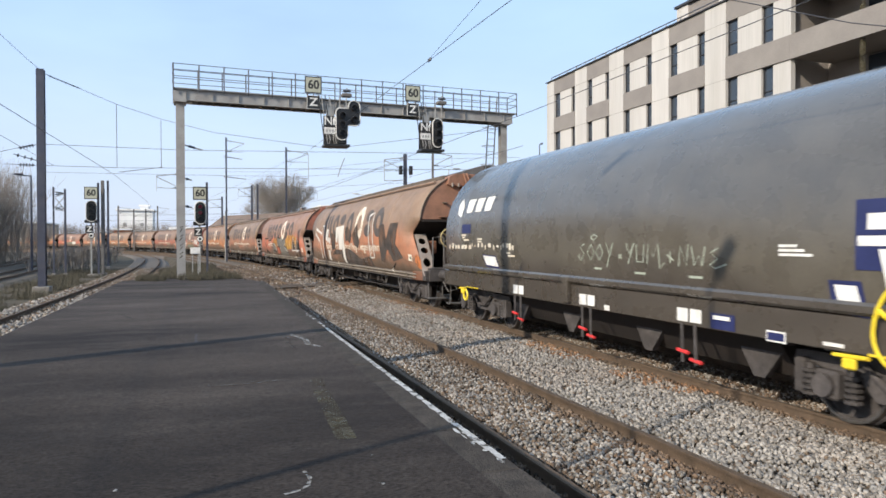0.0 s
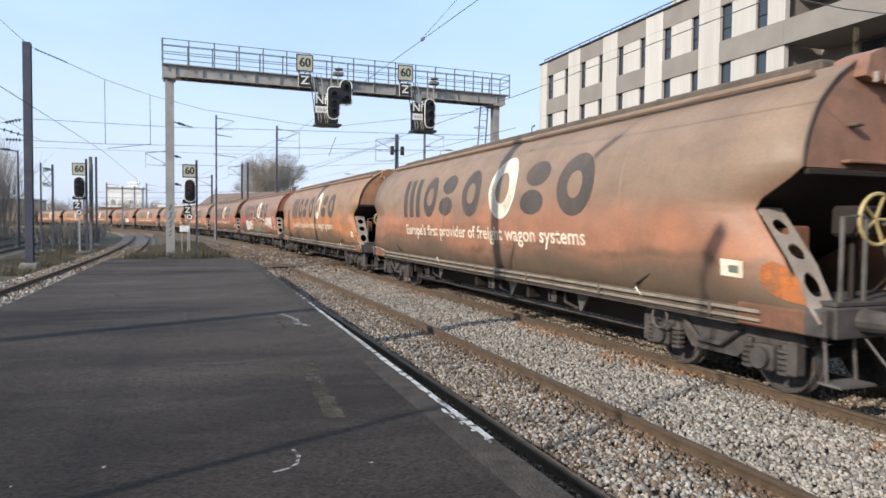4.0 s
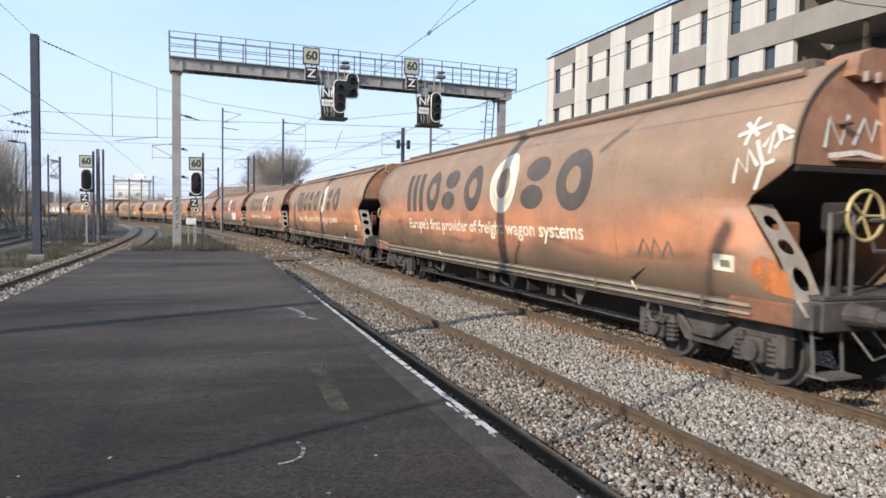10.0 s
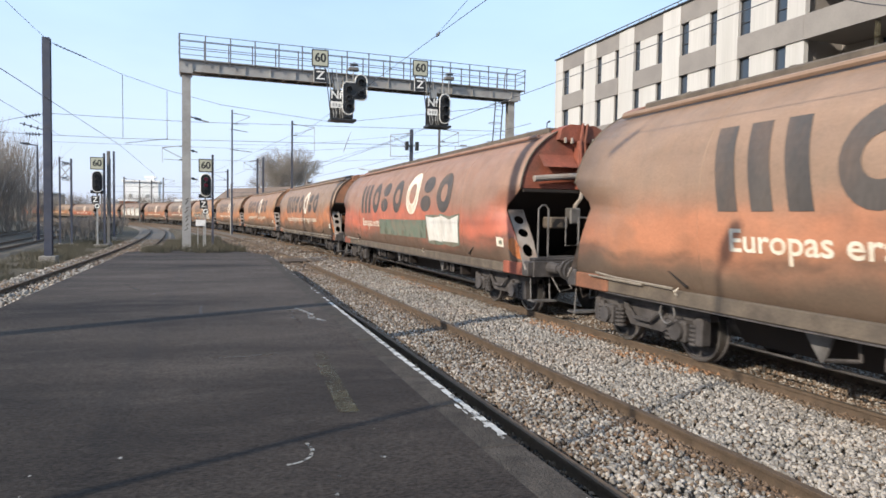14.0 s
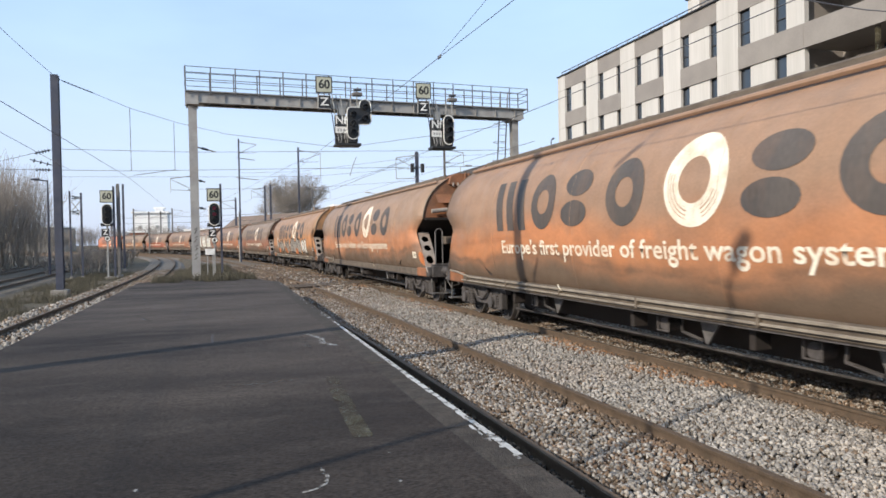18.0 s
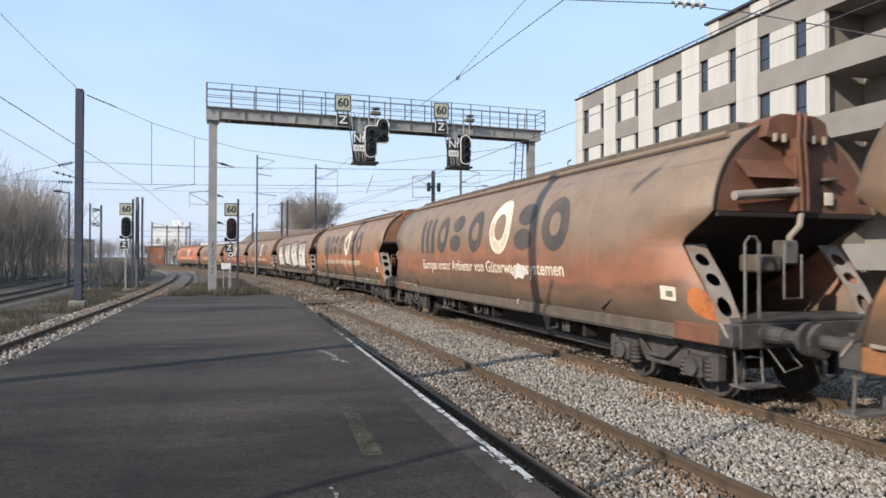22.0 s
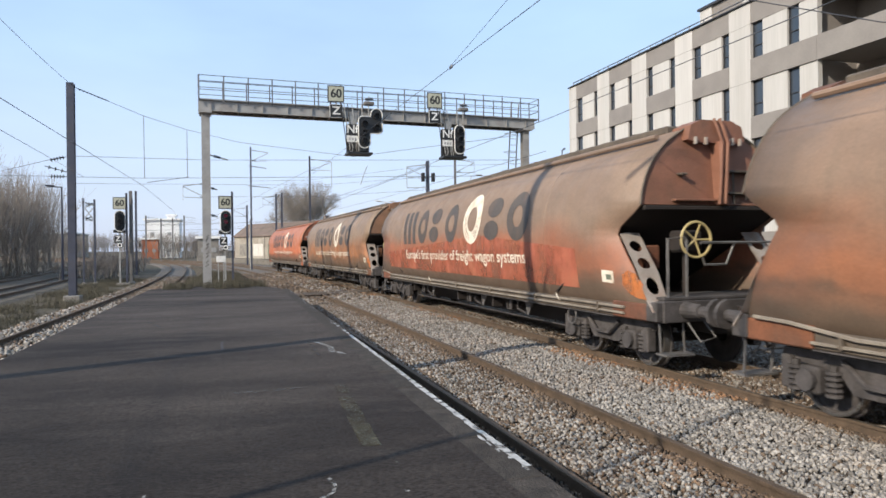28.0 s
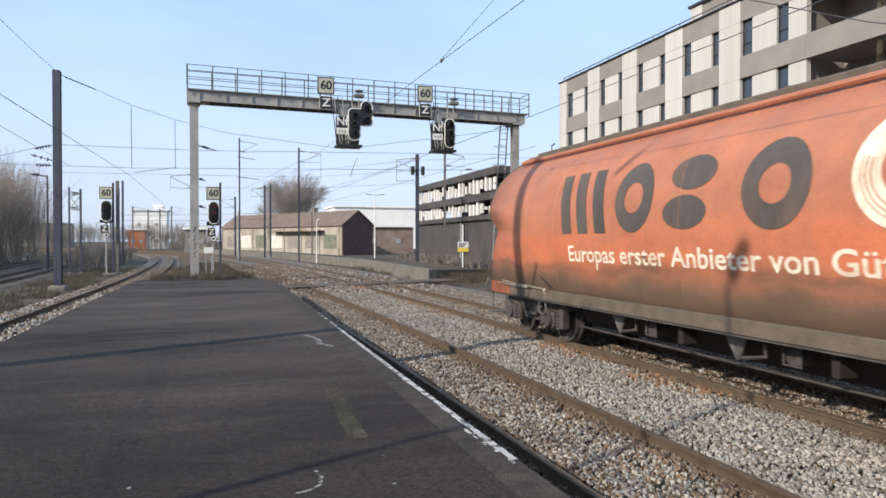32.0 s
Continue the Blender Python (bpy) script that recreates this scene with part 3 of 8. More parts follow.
MAIN = [on_line(s) for s in (*range(-60, 0, 6), *np.arange(0, 560, 3.0))]
PLAT_LINE = shift(MAIN, -3.97)
LEFT_LINE = bent([(-4.65, -60), (-4.6, 15), (-4.25, 30), (-4.1, 42), (-4.35, 55), (-4.75, 66), (-5.9, 86), (-7.3, 102), (-12, 130), (-22, 165), (-37, 200), (-60, 240)])
FARL_LINE = bent([(-11.5, -60), (-11.6, 20), (-11.7, 40), (-13.0, 60), (-15.5, 90), (-20, 125), (-30, 165), (-47, 210), (-62, 240)])
FARL2_LINE = shift(FARL_LINE, -4.2)
RAILP = [(-0.075, -0.172), (0.075, -0.172), (0.075, -0.158), (0.016, -0.140), (0.016, -0.042), (0.036, -0.034), (0.036, -0.004), (0.03, 0), (-0.03, 0), (-0.036, -0.004), (-0.036, -0.034), (-0.016, -0.042), (-0.016, -0.14), (-0.075, -0.158)]


# ---- ground, tracks, platform ----
def ground():
    bm = B()
    vs = [bm.verts.new((x, y, -0.5)) for x, y in ((-2500, -2500), (2500, -2500), (2500, 2500), (-2500, 2500))]
    bm.faces.new(vs)
    tagged(link("ground", bm, M_SOIL), "brown soil with patches of winter grass", "ground", kind="structure")


def bed(name, line, lo, hi, z, slope=0.6, material=None, mound=()):
    bm = B()
    sweep(bm, [(lo - slope, -0.52), (lo, z), *mound, (hi, z), (hi + slope, -0.52)], line, closed=False)
    for f in bm.faces:
        f.normal_flip()
    tagged(link(name, bm, material or M_BED), "bed of pale grey crushed stone under the rails", "ballast", kind="structure")


def track(line, z, label):
    tr = empty("track", pose(0, 0, z), label, "railway track", "railway tracks", "structure")
    for off in (-0.75, 0.75):
        ln = shift(line, off)
        bm = sweep(B(), RAILP, ln)
        r = part("rail", bm, M_RAIL, tr)
        bm = sweep(B(), [(-0.026, 0.001), (0.026, 0.001), (0.026, 0.003), (-0.026, 0.003)], ln)
        part("rail_head", bm, M_RTOP if line is MAIN else M_RAIL, r, "worn running surface")
    return tr


def platform():
    pl = empty("platform", pose(0, 0, 0), "dark asphalt station platform with patched and stained surface", "platform", kind="structure")
    top, y1 = 0.42, 27.5
    bm = B()
    prism(bm, [(-3.1, -60), (1.66, -60), (1.64, 6), (1.735, 26.4), (0.8, y1 + 1.0), (-2.2, y1 + 2.0), (-3.0, y1), (-3.05, 12)], "z", -0.5, top)
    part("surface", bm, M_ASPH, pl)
    bm = B()
    # ramp of earth and worn asphalt at the tip
    prism(bm, [(26.0, -0.5), (26.0, 0.40), (28.5, 0.405), (33, 0.25), (37, -0.5)], "x", -2.6, 1.2)
    part("ramp", bm, M_SOIL, pl, "earth ramp at the platform's end")
    # kerb stones along the edge beside the tracks, and the worn white line on them
    bm0 = B()
    box(bm0, -0.32, 0.0, 0.002, 0.998, -0.14, 0.006, 0.012)
    me = bpy.data.meshes.new("coping_stone")
    bm0.to_mesh(me)
    bm0.free()
    me.materials.append(M_COPE)
    rs = random.Random(4)
    for i in range(-8, 26):
        ob = new("coping_stone", me)
        ob.parent = pl
        xx = 1.93 + 0.005 * max(i - 6, 0)
        ob.matrix_basis = pose(xx + rs.uniform(-0.006, 0.006), i, top + rs.uniform(-0.013, -0.008), 0, 0, -0.29 if i >= 6 else 0)
    bm = box(B(), 1.44, 1.89, -60, 26, -0.5, top - 0.15)
    part("edge_wall", bm, M_COPE, pl, "stained concrete face under the platform's edge")
    bm = B()
    edge = lambda y: 1.918 + 0.005 * max(y - 6, 0)
    # an unbroken ragged strip at middle distance, flecks elsewhere
    a, b = [], []
    for y in np.arange(4.2, 14.0, 0.06):
        wd = 0.055 + 0.018 * noise.noise((y * 3.1, 0, 0)) + rs.uniform(-0.006, 0.006)
        a.append(bm.verts.new((edge(y) + rs.uniform(-0.003, 0.003), y, top - 0.001)))
        b.append(bm.verts.new((edge(y) - wd, y, top - 0.001)))
    for k in range(len(a) - 1):
        y = a[k].co.y
        if noise.noise((k * 0.31, 5.0, 0)) > -0.75 + 0.6 * max(0, 5.2 - y) + 0.16 * max(0, y - 8.0):
            bm.faces.new((a[k], a[k + 1], b[k + 1], b[k]))
    for _ in range(60):
        y = rs.choice((rs.uniform(2.2, 5.0), rs.uniform(13, 25), rs.uniform(13, 25)))
        if noise.noise((y * 1.7, 9.0, 0)) < 0.0:
            continue
        x, l, wd = edge(y) - rs.uniform(0.03, 0.09), rs.uniform(0.02, 0.09), rs.uniform(0.006, 0.022)
        n = 7
        ring_ = [bm.verts.new((x + wd * math.cos(2 * math.pi * q / n) * rs.uniform(0.6, 1.3), y + l * math.sin(2 * math.pi * q / n) * rs.uniform(0.6, 1.3), top - 0.001)) for q in range(n)]
        bm.faces.new(ring_)
    bm.normal_update()
    for f in bm.faces:
        if f.normal.z < 0:
            f.normal_flip()
    part("white_line", bm, M_WLINE, pl, "worn white safety line")
    return pl


def plank_crossing():
    pc = empty("plank_crossing", pose(0, 0, 0), "weathered timber foot crossing laid over the tracks", "foot crossing")
    rs = random.Random(7)
    me = bpy.data.meshes.new("plank")
    bm = box(B(), -0.62, 0.62, -0.11, 0.11, -0.06, 0.0, 0.012)
    bm.to_mesh(me)
    bm.free()
    me.materials.append(M_PLANK)
    for lane in range(7):
        for x in np.arange(2.3, 11.2, 1.27):
            y = 30.3 + lane * 0.24 + (x - 2.3) * 0.35
            ob = new("plank", me)
            ob.parent = pc
            ob.matrix_basis = pose(x, y, RAIL_Z + 0.015 + rs.uniform(-0.008, 0.008), 0, 0, 19.5 + rs.uniform(-0.6, 0.6))


def verge():
    """Grassy strip between the platform's line and the left-hand line."""
    bm = B()
    rows = []
    for y in np.arange(24, 150, 2.0):
        lx = np.interp(y, [p[1] for p in LEFT_LINE], [p[0] for p in LEFT_LINE]) + 1.7
        rx = np.interp(y, [p[1] for p in PLAT_LINE], [p[0] for p in PLAT_LINE]) - 1.7
        if rx - lx < 0.4:
            break
        h = max(0.30 - max(y - 36, 0) * 0.008, -0.1)
        row = []
        for k in range(9):
            f = k / 8
            x = lx + (rx - lx) * f
            z = -0.5 + (h + 0.5) * min(1, 3.2 * f, 3.2 * (1 - f)) + 0.05 * noise.noise((x * 0.7, y * 0.7, 0))
            row.append(bm.verts.new((x, y, z)))
        rows.append(row)
    for a, b in zip(rows, rows[1:]):
        for k in range(8):
            bm.faces.new((a[k], a[k + 1], b[k + 1], b[k]))
    tagged(link("verge", bm, M_SOIL), "low bank of soil and thin grass between two tracks", "verge", kind="structure")


def stones(name, region, count, size, seed, label, z, line=None):
    """Loose stones as one mesh: deformed blocks scattered over a strip (x0, x1, y0, y1)."""
    rs = np.random.RandomState(seed)
    x0, x1, y0, y1 = region
    u = rs.rand(count)
    y = y0 + (y1 - y0) * u ** 1.35
    x = x0 + (x1 - x0) * rs.rand(count)
    # the strip follows the line's bend
    ln = line or MAIN
    xl = np.interp(y, [p[1] for p in ln], [p[0] for p in ln]) - ln[10][0]
    sz = size * (0.55 + 0.8 * rs.rand(count))
    cube = np.array([(a, b, c) for a in (-1, 1) for b in (-1, 1) for c in (-1, 1)], float) * 0.5
    v = cube[None] * (1 + 0.55 * (rs.rand(count, 8, 3) - 0.5)) * sz[:, None, None] * np.array([1.0, 1.0, 0.75])
    v *= (0.75 + 0.5 * rs.rand(count, 1, 3))
    q = rs.randn(count, 4)
    q /= np.linalg.norm(q, axis=1)[:, None]
    w, a, b, c = q.T
    R = np.stack([np.stack([1 - 2 * (b * b + c * c), 2 * (a * b - c * w), 2 * (a * c + b * w)], -1), np.stack([2 * (a * b + c * w), 1 - 2 * (a * a + c * c), 2 * (b * c - a * w)], -1), np.stack([2 * (a * c - b * w), 2 * (b * c + a * w), 1 - 2 * (a * a + b * b)], -1)], 1)
    v = np.einsum("nij,nkj->nki", R, v)
    zz = z(x, y) if callable(z) else np.full(count, z)
    v += np.stack([x + xl, y, zz + sz * 0.15 + 0.025 * rs.rand(count)], -1)[:, None]
    faces = np.array([(0, 1, 3, 2), (4, 6, 7, 5), (0, 4, 5, 1), (2, 3, 7, 6), (0, 2, 6, 4), (1, 5, 7, 3)])
    f = (faces[None] + 8 * np.arange(count)[:, None, None]).reshape(-1, 4)
    me = bpy.data.meshes.new(name)
    me.vertices.add(count * 8)
    me.vertices.foreach_set("co", v.reshape(-1))
    me.loops.add(f.size)
    me.loops.foreach_set("vertex_index", f.reshape(-1).astype(np.int32))
    me.polygons.add(len(f))
    me.polygons.foreach_set("loop_start", np.arange(0, f.size, 4, dtype=np.int32))
    me.update(calc_edges=True)
    me.materials.append(M_STONE)
    me.materials.append(M_RSTONE)
    me.materials.append(M_DSTONE)
    me.materials.append(M_OSTONE)
    # stones close to a rail are stained brown
    rails = (ln[10][0] - 0.75, ln[10][0] + 0.75) if line else (2.9, 4.4, 6.87, 8.37)
    gap = np.min([np.abs(x - r) for r in rails], axis=0)
    inside = (x > 2.3) & (x < 4.45)
    under = (x > 6.75)
    brown = ((gap < 0.13 + 0.22 * rs.rand(count)) & ~((x > 4.5) & (x < 5))) | (rs.rand(count) < np.where(under, 0.62, np.where(inside, np.clip(0.34 + 0.018 * (y - 5), 0, 0.92), np.clip(0.025 * (y - 10), 0.07, 0.8))))
    kind_ = brown.astype(np.int32)
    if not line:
        # platform's shade painted in: darkest stones from its foot to the first rail
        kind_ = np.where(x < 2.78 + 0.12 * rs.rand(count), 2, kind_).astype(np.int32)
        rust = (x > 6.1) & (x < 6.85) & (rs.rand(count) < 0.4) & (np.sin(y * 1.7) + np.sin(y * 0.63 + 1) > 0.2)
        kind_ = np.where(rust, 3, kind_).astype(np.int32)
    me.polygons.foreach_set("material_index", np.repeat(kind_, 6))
    tagged(new(name, me), label, "ballast stones", kind="stuff")


# ---- gantry with its signals ----
def board60(bm_parent, x, y, z, s, number="60"):
    """A square speed board with its rim; x, z: its lower left corner."""
    bd = part("speed_board", box(B(), x, x + s, y - 0.03, y, z, z + s, 0.01), M_BLACK, bm_parent, "pale yellow speed board with black figures")
    part("board_face", box(B(), x + 0.05, x + s - 0.05, y - 0.036, y - 0.028, z + 0.05, z + s - 0.05), M_CREAM, bd)
    bm = text_mesh(number, s * 0.74)
    heavy = bm.copy()
    heavy.transform(Matrix.Translation((s * 0.03, 0, -0.001)))
    bm = join(bm, heavy)
    bm.transform(Matrix.Translation((x + s / 2, y - 0.04, z + s / 2)) @ Matrix.Rotation(math.pi / 2, 4, "X") @ Matrix.Diagonal((0.92, 1, 1, 1)))
    part("numeral", bm, M_BLACK, bd)
    return bd


def plate_letter(parent, x, y, z, w, h, ch, dark=True):
    pb = part("letter_plate", box(B(), x, x + w, y - 0.02, y, z, z + h, 0.006), M_BLACK if dark else M_WHITE, parent, "letter plate")
    bm = text_mesh(ch, h * 0.95)
    bm.transform(Matrix.Translation((x + w / 2, y - 0.024, z + h / 2)) @ Matrix.Rotation(math.pi / 2, 4, "X"))
    part("letter", bm, M_WHITE if dark else M_BLACK, pb)


def stadium(cx, cz, w, h, n=8):
    r = w / 2
    pts = [(cx + r * math.cos(a), cz + h / 2 - r + r * math.sin(a)) for a in np.linspace(0, math.pi, n)]
    pts += [(cx + r * math.cos(a), cz - h / 2 + r + r * math.sin(a)) for a in np.linspace(math.pi, 2 * math.pi, n)]
    return pts


def outline(bm, pts, y, r=0.02):
    P = [(u, y, v) for u, v in pts]
    P.append(P[0])
    return tube(bm, P, r, 4, False)


def signal_head(parent, x, y, z, w, h, lamps=3, side=None, red=False, rim=0.028):
    """A target plate with a white rim and hooded lamps; x, z: its centre."""
    poly = stadium(x, z, w, h)
    tg = part("target", prism(B(), poly, "y", y - 0.03, y), M_BLACK, parent, "black signal target with a white rim")
    part("rim", outline(B(), poly, y - 0.035, rim), M_WHITE, tg)
    for k in range(lamps):
        zz = z + h / 2 - w / 2 - k * (h - w) / max(lamps - 1, 1)
        bm = B()
        tube(bm, [(x, y - 0.035, zz), (x, y - 0.24, zz - 0.02)], w * 0.24, 10, False)
        part("lamp_hood", bm, M_BLACK, tg)
        bm = cyl(B(), (x, y - 0.034, zz), (x, y - 0.05, zz), w * 0.2, 10)
        part("lens", bm, M_REDL if red and k < 2 else M_FDARK, tg)
    part("case", box(B(), x - w * 0.4, x + w * 0.4, y + 0.002, y + 0.3, z - h * 0.45, z + h * 0.45, 0.02), M_BLACK, tg)
    return tg


def gantry():
    yl, yr, zb, zt = 30.2, 31.0, 7.76, 8.22
    g = empty("signal_gantry", pose(0, 0, 0), "grey steel signal gantry with railed walkway spanning the tracks", "signal gantry")
    xl, xr = -1.28, 14.5
    def y_at(x):
        return yl + (yr - yl) * (x - xl) / (xr - xl)
    ang = math.atan2(yr - yl, xr - xl)
    def place(bm):
        bm.transform(Matrix.Translation((xl, yl, 0)) @ Matrix.Rotation(ang, 4, "Z"))
        return bm
    L = math.hypot(xr - xl, yr - yl)
    # front and rear girders with flanges, stiffeners and bolts
    for dy, nm in ((0.0, "front_girder"), (0.75, "rear_girder")):
        bm = prism(B(), [(dy - 0.08, zb), (dy + 0.08, zb), (dy + 0.08, zb + 0.02), (dy + 0.01, zb + 0.02), (dy + 0.01, zt - 0.02), (dy + 0.08, zt - 0.02), (dy + 0.08, zt), (dy - 0.08, zt), (dy - 0.08, zt - 0.02), (dy - 0.01, zt - 0.02), (dy - 0.01, zb + 0.02), (dy - 0.08, zb + 0.02)], "x", 0, L)
        gd = part(nm, place(bm), M_BEAM, g)
        for k in range(15):
            x = 0.5 + k * (L - 1.0) / 14
            part("stiffener", place(box(B(), x - 0.008, x + 0.008, dy - 0.075, dy - 0.012, zb + 0.02, zt - 0.02)), M_BEAM, gd)
    for k in range(24):
        x = 0.3 + k * (L - 0.6) / 23
        part("cross_member", place(box(B(), x - 0.04, x + 0.04, 0.012, 0.74, zb + 0.03, zb + 0.11)), M_BEAM, g)
    part("walkway", place(box(B(), 0.0, L + 0.2, -0.12, 0.9, zt + 0.002, zt + 0.04)), M_GALV, g, "steel grating walkway")
    # posts
    for x, z0 in ((0.28, 0.36), (L - 0.42, -0.4)):
        bm = B()
        prism(bm, [(x - 0.17, 0.10), (x + 0.17, 0.10), (x + 0.17, 0.125), (x + 0.012, 0.125), (x + 0.012, 0.375), (x + 0.17, 0.375), (x + 0.17, 0.40), (x - 0.17, 0.40), (x - 0.17, 0.375), (x - 0.012, 0.375), (x - 0.012, 0.125), (x - 0.17, 0.125)], "z", z0, zb - 0.095)
        po = part("post", place(bm), M_BEAM, g)
        po0 = po if z0 > 0 else po0
        part("base_plate", place(box(B(), x - 0.25, x + 0.25, 0.0, 0.5, z0, z0 + 0.03)), M_BEAM, po)
        part("head_plate", place(box(B(), x - 0.24, x + 0.24, -0.16, 0.84, zb - 0.09, zb - 0.003)), M_BEAM, po)
    for z, l in ((5.95, 0.75), (4.55, 0.3), (3.4, 0.3)):
        part("side_bracket", place(tube(B(), [(0.42, 0.3, z), (0.42 + l, 0.3, z - 0.25 * l)], 0.03, 6)), M_GALV, po0)
        part("insulator", place(cyl(B(), (0.42 + 0.25 * l, 0.3, z - 0.06 * l), (0.42 + 0.6 * l, 0.3, z - 0.15 * l), 0.055, 8, 0.045)), M_INS, po0)
    # railings
    for dy in (-0.12, 0.9):
        for k in range(17):
            x = 0.02 + k * (L + 0.16) / 16
            part("railing_post", place(tube(B(), [(x, dy, zt - 0.1), (x, dy, zt + 1.04)], 0.027, 5)), M_RAILING, g)
        for z in (0.42, 0.74, 1.02):
            part("railing_bar", place(tube(B(), [(0.0, dy, zt + z), (L + 0.2, dy, zt + z)], 0.015, 5)), M_RAILING, g)
    for x in (0.0, L + 0.2):
        for z in (0.42, 0.74, 1.02):
            part("railing_bar", place(tube(B(), [(x, -0.12, zt + z), (x, 0.9, zt + z)], 0.018, 5)), M_RAILING, g)
    # ladder with its cage behind the far post
    lx = L - 0.72
    for dx in (0, 0.42):
        part("ladder_rail", place(tube(B(), [(lx + dx - 0.35, 1.6, 0.0), (lx + dx, 1.1, zt + 1.0)], 0.034, 5)), M_GALV, g)
    for k in range(24):
        z = 0.4 + k * 0.32
        t = z / (zt + 1.0)
        x = lx - 0.35 + 0.35 * t
        part("rung", place(tube(B(), [(x, 1.6 - 0.5 * t, z), (x + 0.42, 1.6 - 0.5 * t, z)], 0.014, 4)), M_GALV, g)
    for k in range(6):
        z = 3.0 + k * 0.95
        t = z / (zt + 1.0)
        x = lx - 0.35 + 0.35 * t
        y = 1.6 - 0.5 * t
        part("cage_hoop", place(tube(B(), [(x, y, z), (x - 0.12, y + 0.4, z), (x + 0.21, y + 0.72, z), (x + 0.54, y + 0.4, z), (x + 0.42, y, z)], 0.014, 4, False)), M_GALV, g)
    # the two signals hung under boards
    for bx, fx, two in ((4.12, 4.95, True), (8.78, 9.5, False)):
        y = y_at(bx) - 0.22
        sg = empty("hanging_signal", pose(0, 0, 0), "black colour-light signal hung from the gantry with white-rimmed target", "railway signal", "signals on the gantry")
        board60(sg, bx, y, 8.42, 0.74)
        part("board_bracket", box(B(), bx + 0.1, bx + 0.16, y + 0.002, y + 0.14, 7.7, 9.1), M_RAILING, sg)
        zp = part("letter_plate", box(B(), bx + 0.09, bx + 0.67, y - 0.02, y, 7.73, 8.33, 0.006), M_WHITE, sg)
        part("plate_field", box(B(), bx + 0.11, bx + 0.65, y - 0.026, y - 0.021, 7.75, 8.31), M_BLACK, zp)
        bm = text_mesh("Z", 0.5)
        bm.transform(Matrix.Translation((bx + 0.38, y - 0.03, 8.03)) @ Matrix.Rotation(math.pi / 2, 4, "X") @ Matrix.Diagonal((1.15, 1, 1, 1)))
        part("letter", bm, M_WHITE, zp)
        # hangers and cage
        for q, dx in enumerate((0.02, 0.16, 0.34, 0.55)):
            part("hanger", tube(B(), [(fx - 0.25 + dx * 0.9, y - 0.02, 8.35), (fx + dx, y - 0.06, 6.2)], 0.02, 5), M_GALV if q % 2 else M_BLACK, sg)
        part("cage_floor", box(B(), fx - 0.02, fx + 1.12, y - 0.30, y + 0.5, 6.10, 6.2, 0.01), M_BLACK, sg)
        part("back_screen", box(B(), fx + 0.03, fx + 1.05, y + 0.3, y + 0.32, 6.21, 7.5), M_BLACK, sg)
        part("grey_panel", box(B(), fx + 0.10, fx + 0.46, y - 0.03, y - 0.01, 7.30, 7.85), M_GALV, sg)
        nf = part("letter_plate", box(B(), fx + 0.0, fx + 0.5, y - 0.07, y - 0.05, 6.98, 7.46, 0.006), M_BLACK, sg)
        bm = text_mesh("Nf", 0.52)
        bm.transform(Matrix.Translation((fx + 0.25, y - 0.075, 7.23)) @ Matrix.Rotation(math.pi / 2, 4, "X") @ Matrix.Diagonal((0.95, 1, 1, 1)))
        part("letters", bm, M_WHITE, nf)
        nb = part("number_plate", box(B(), fx + 0.0, fx + 0.5, y - 0.08, y - 0.06, 6.66, 6.95, 0.005), M_WHITE, sg)
        for k in range(3):
            part("figure_bar", box(B(), fx + 0.09 + 0.13 * k, fx + 0.17 + 0.13 * k, y - 0.085, y - 0.081, 6.74, 6.86), M_GREY, nb)
        for k in range(4):
            part("cable", tube(B(), [(fx + 0.12 + 0.1 * k, y - 0.04, 6.66), (fx + 0.2 + 0.07 * k, y - 0.1, 6.4), (fx + 0.1 + 0.12 * k, y - 0.05, 6.2)], 0.02, 5), M_GALV if k % 2 else M_BLACK, sg)
        if two:
            # one plate shaped like two joined rounds
            x0, x1, x2 = 5.47, 6.0, 6.56
            poly = [(x0 + 0.265 + 0.265 * math.cos(a), 6.66 + 0.265 * math.sin(a)) for a in np.linspace(math.pi, 2 * math.pi, 9)]
            poly += [(x1, 7.06), (x2 - 0.2, 7.06)] + [(x2 - 0.2 + 0.2 * math.cos(a), 7.26 + 0.2 * math.sin(a)) for a in np.linspace(-math.pi / 2, 0, 5)]
            poly += [(x2 - 0.265 + 0.265 * math.cos(a), 7.92 + 0.265 * math.sin(a)) for a in np.linspace(0, math.pi, 9)]
            poly += [(x1 + 0.03, 7.82), (x0 + 0.2, 7.82)] + [(x0 + 0.2 + 0.2 * math.cos(a), 7.62 + 0.2 * math.sin(a)) for a in np.linspace(math.pi / 2, math.pi, 5)]
            lamps = [(5.735, 6.72), (5.735, 7.1), (5.735, 7.5), (6.28, 7.35), (6.28, 7.85)]
        else:
            poly = stadium(10.33, 6.98, 0.5, 1.36)
            lamps = [(10.33, 6.58), (10.33, 6.98), (10.33, 7.38)]
        tg = part("target", prism(B(), poly, "y", y - 0.15, y - 0.11), M_BLACK, sg, "black signal target with a white rim")
        part("rim", outline(B(), poly, y - 0.155, 0.026), M_WHITE, tg)
        for lx2, lz in lamps:
            part("lamp_hood", tube(B(), [(lx2, y - 0.15, lz), (lx2, y - 0.36, lz - 0.02)], 0.13, 10, False), M_BLACK, tg)
            part("lens", cyl(B(), (lx2, y - 0.151, lz), (lx2, y - 0.17, lz), 0.11, 10), M_FDARK, tg)
        cx = lamps[0][0]
        part("case", box(B(), cx - 0.22, cx + 0.22, y - 0.108, y + 0.25, 6.25, 7.6, 0.02), M_BLACK, tg)
        jx = cx + 0.22
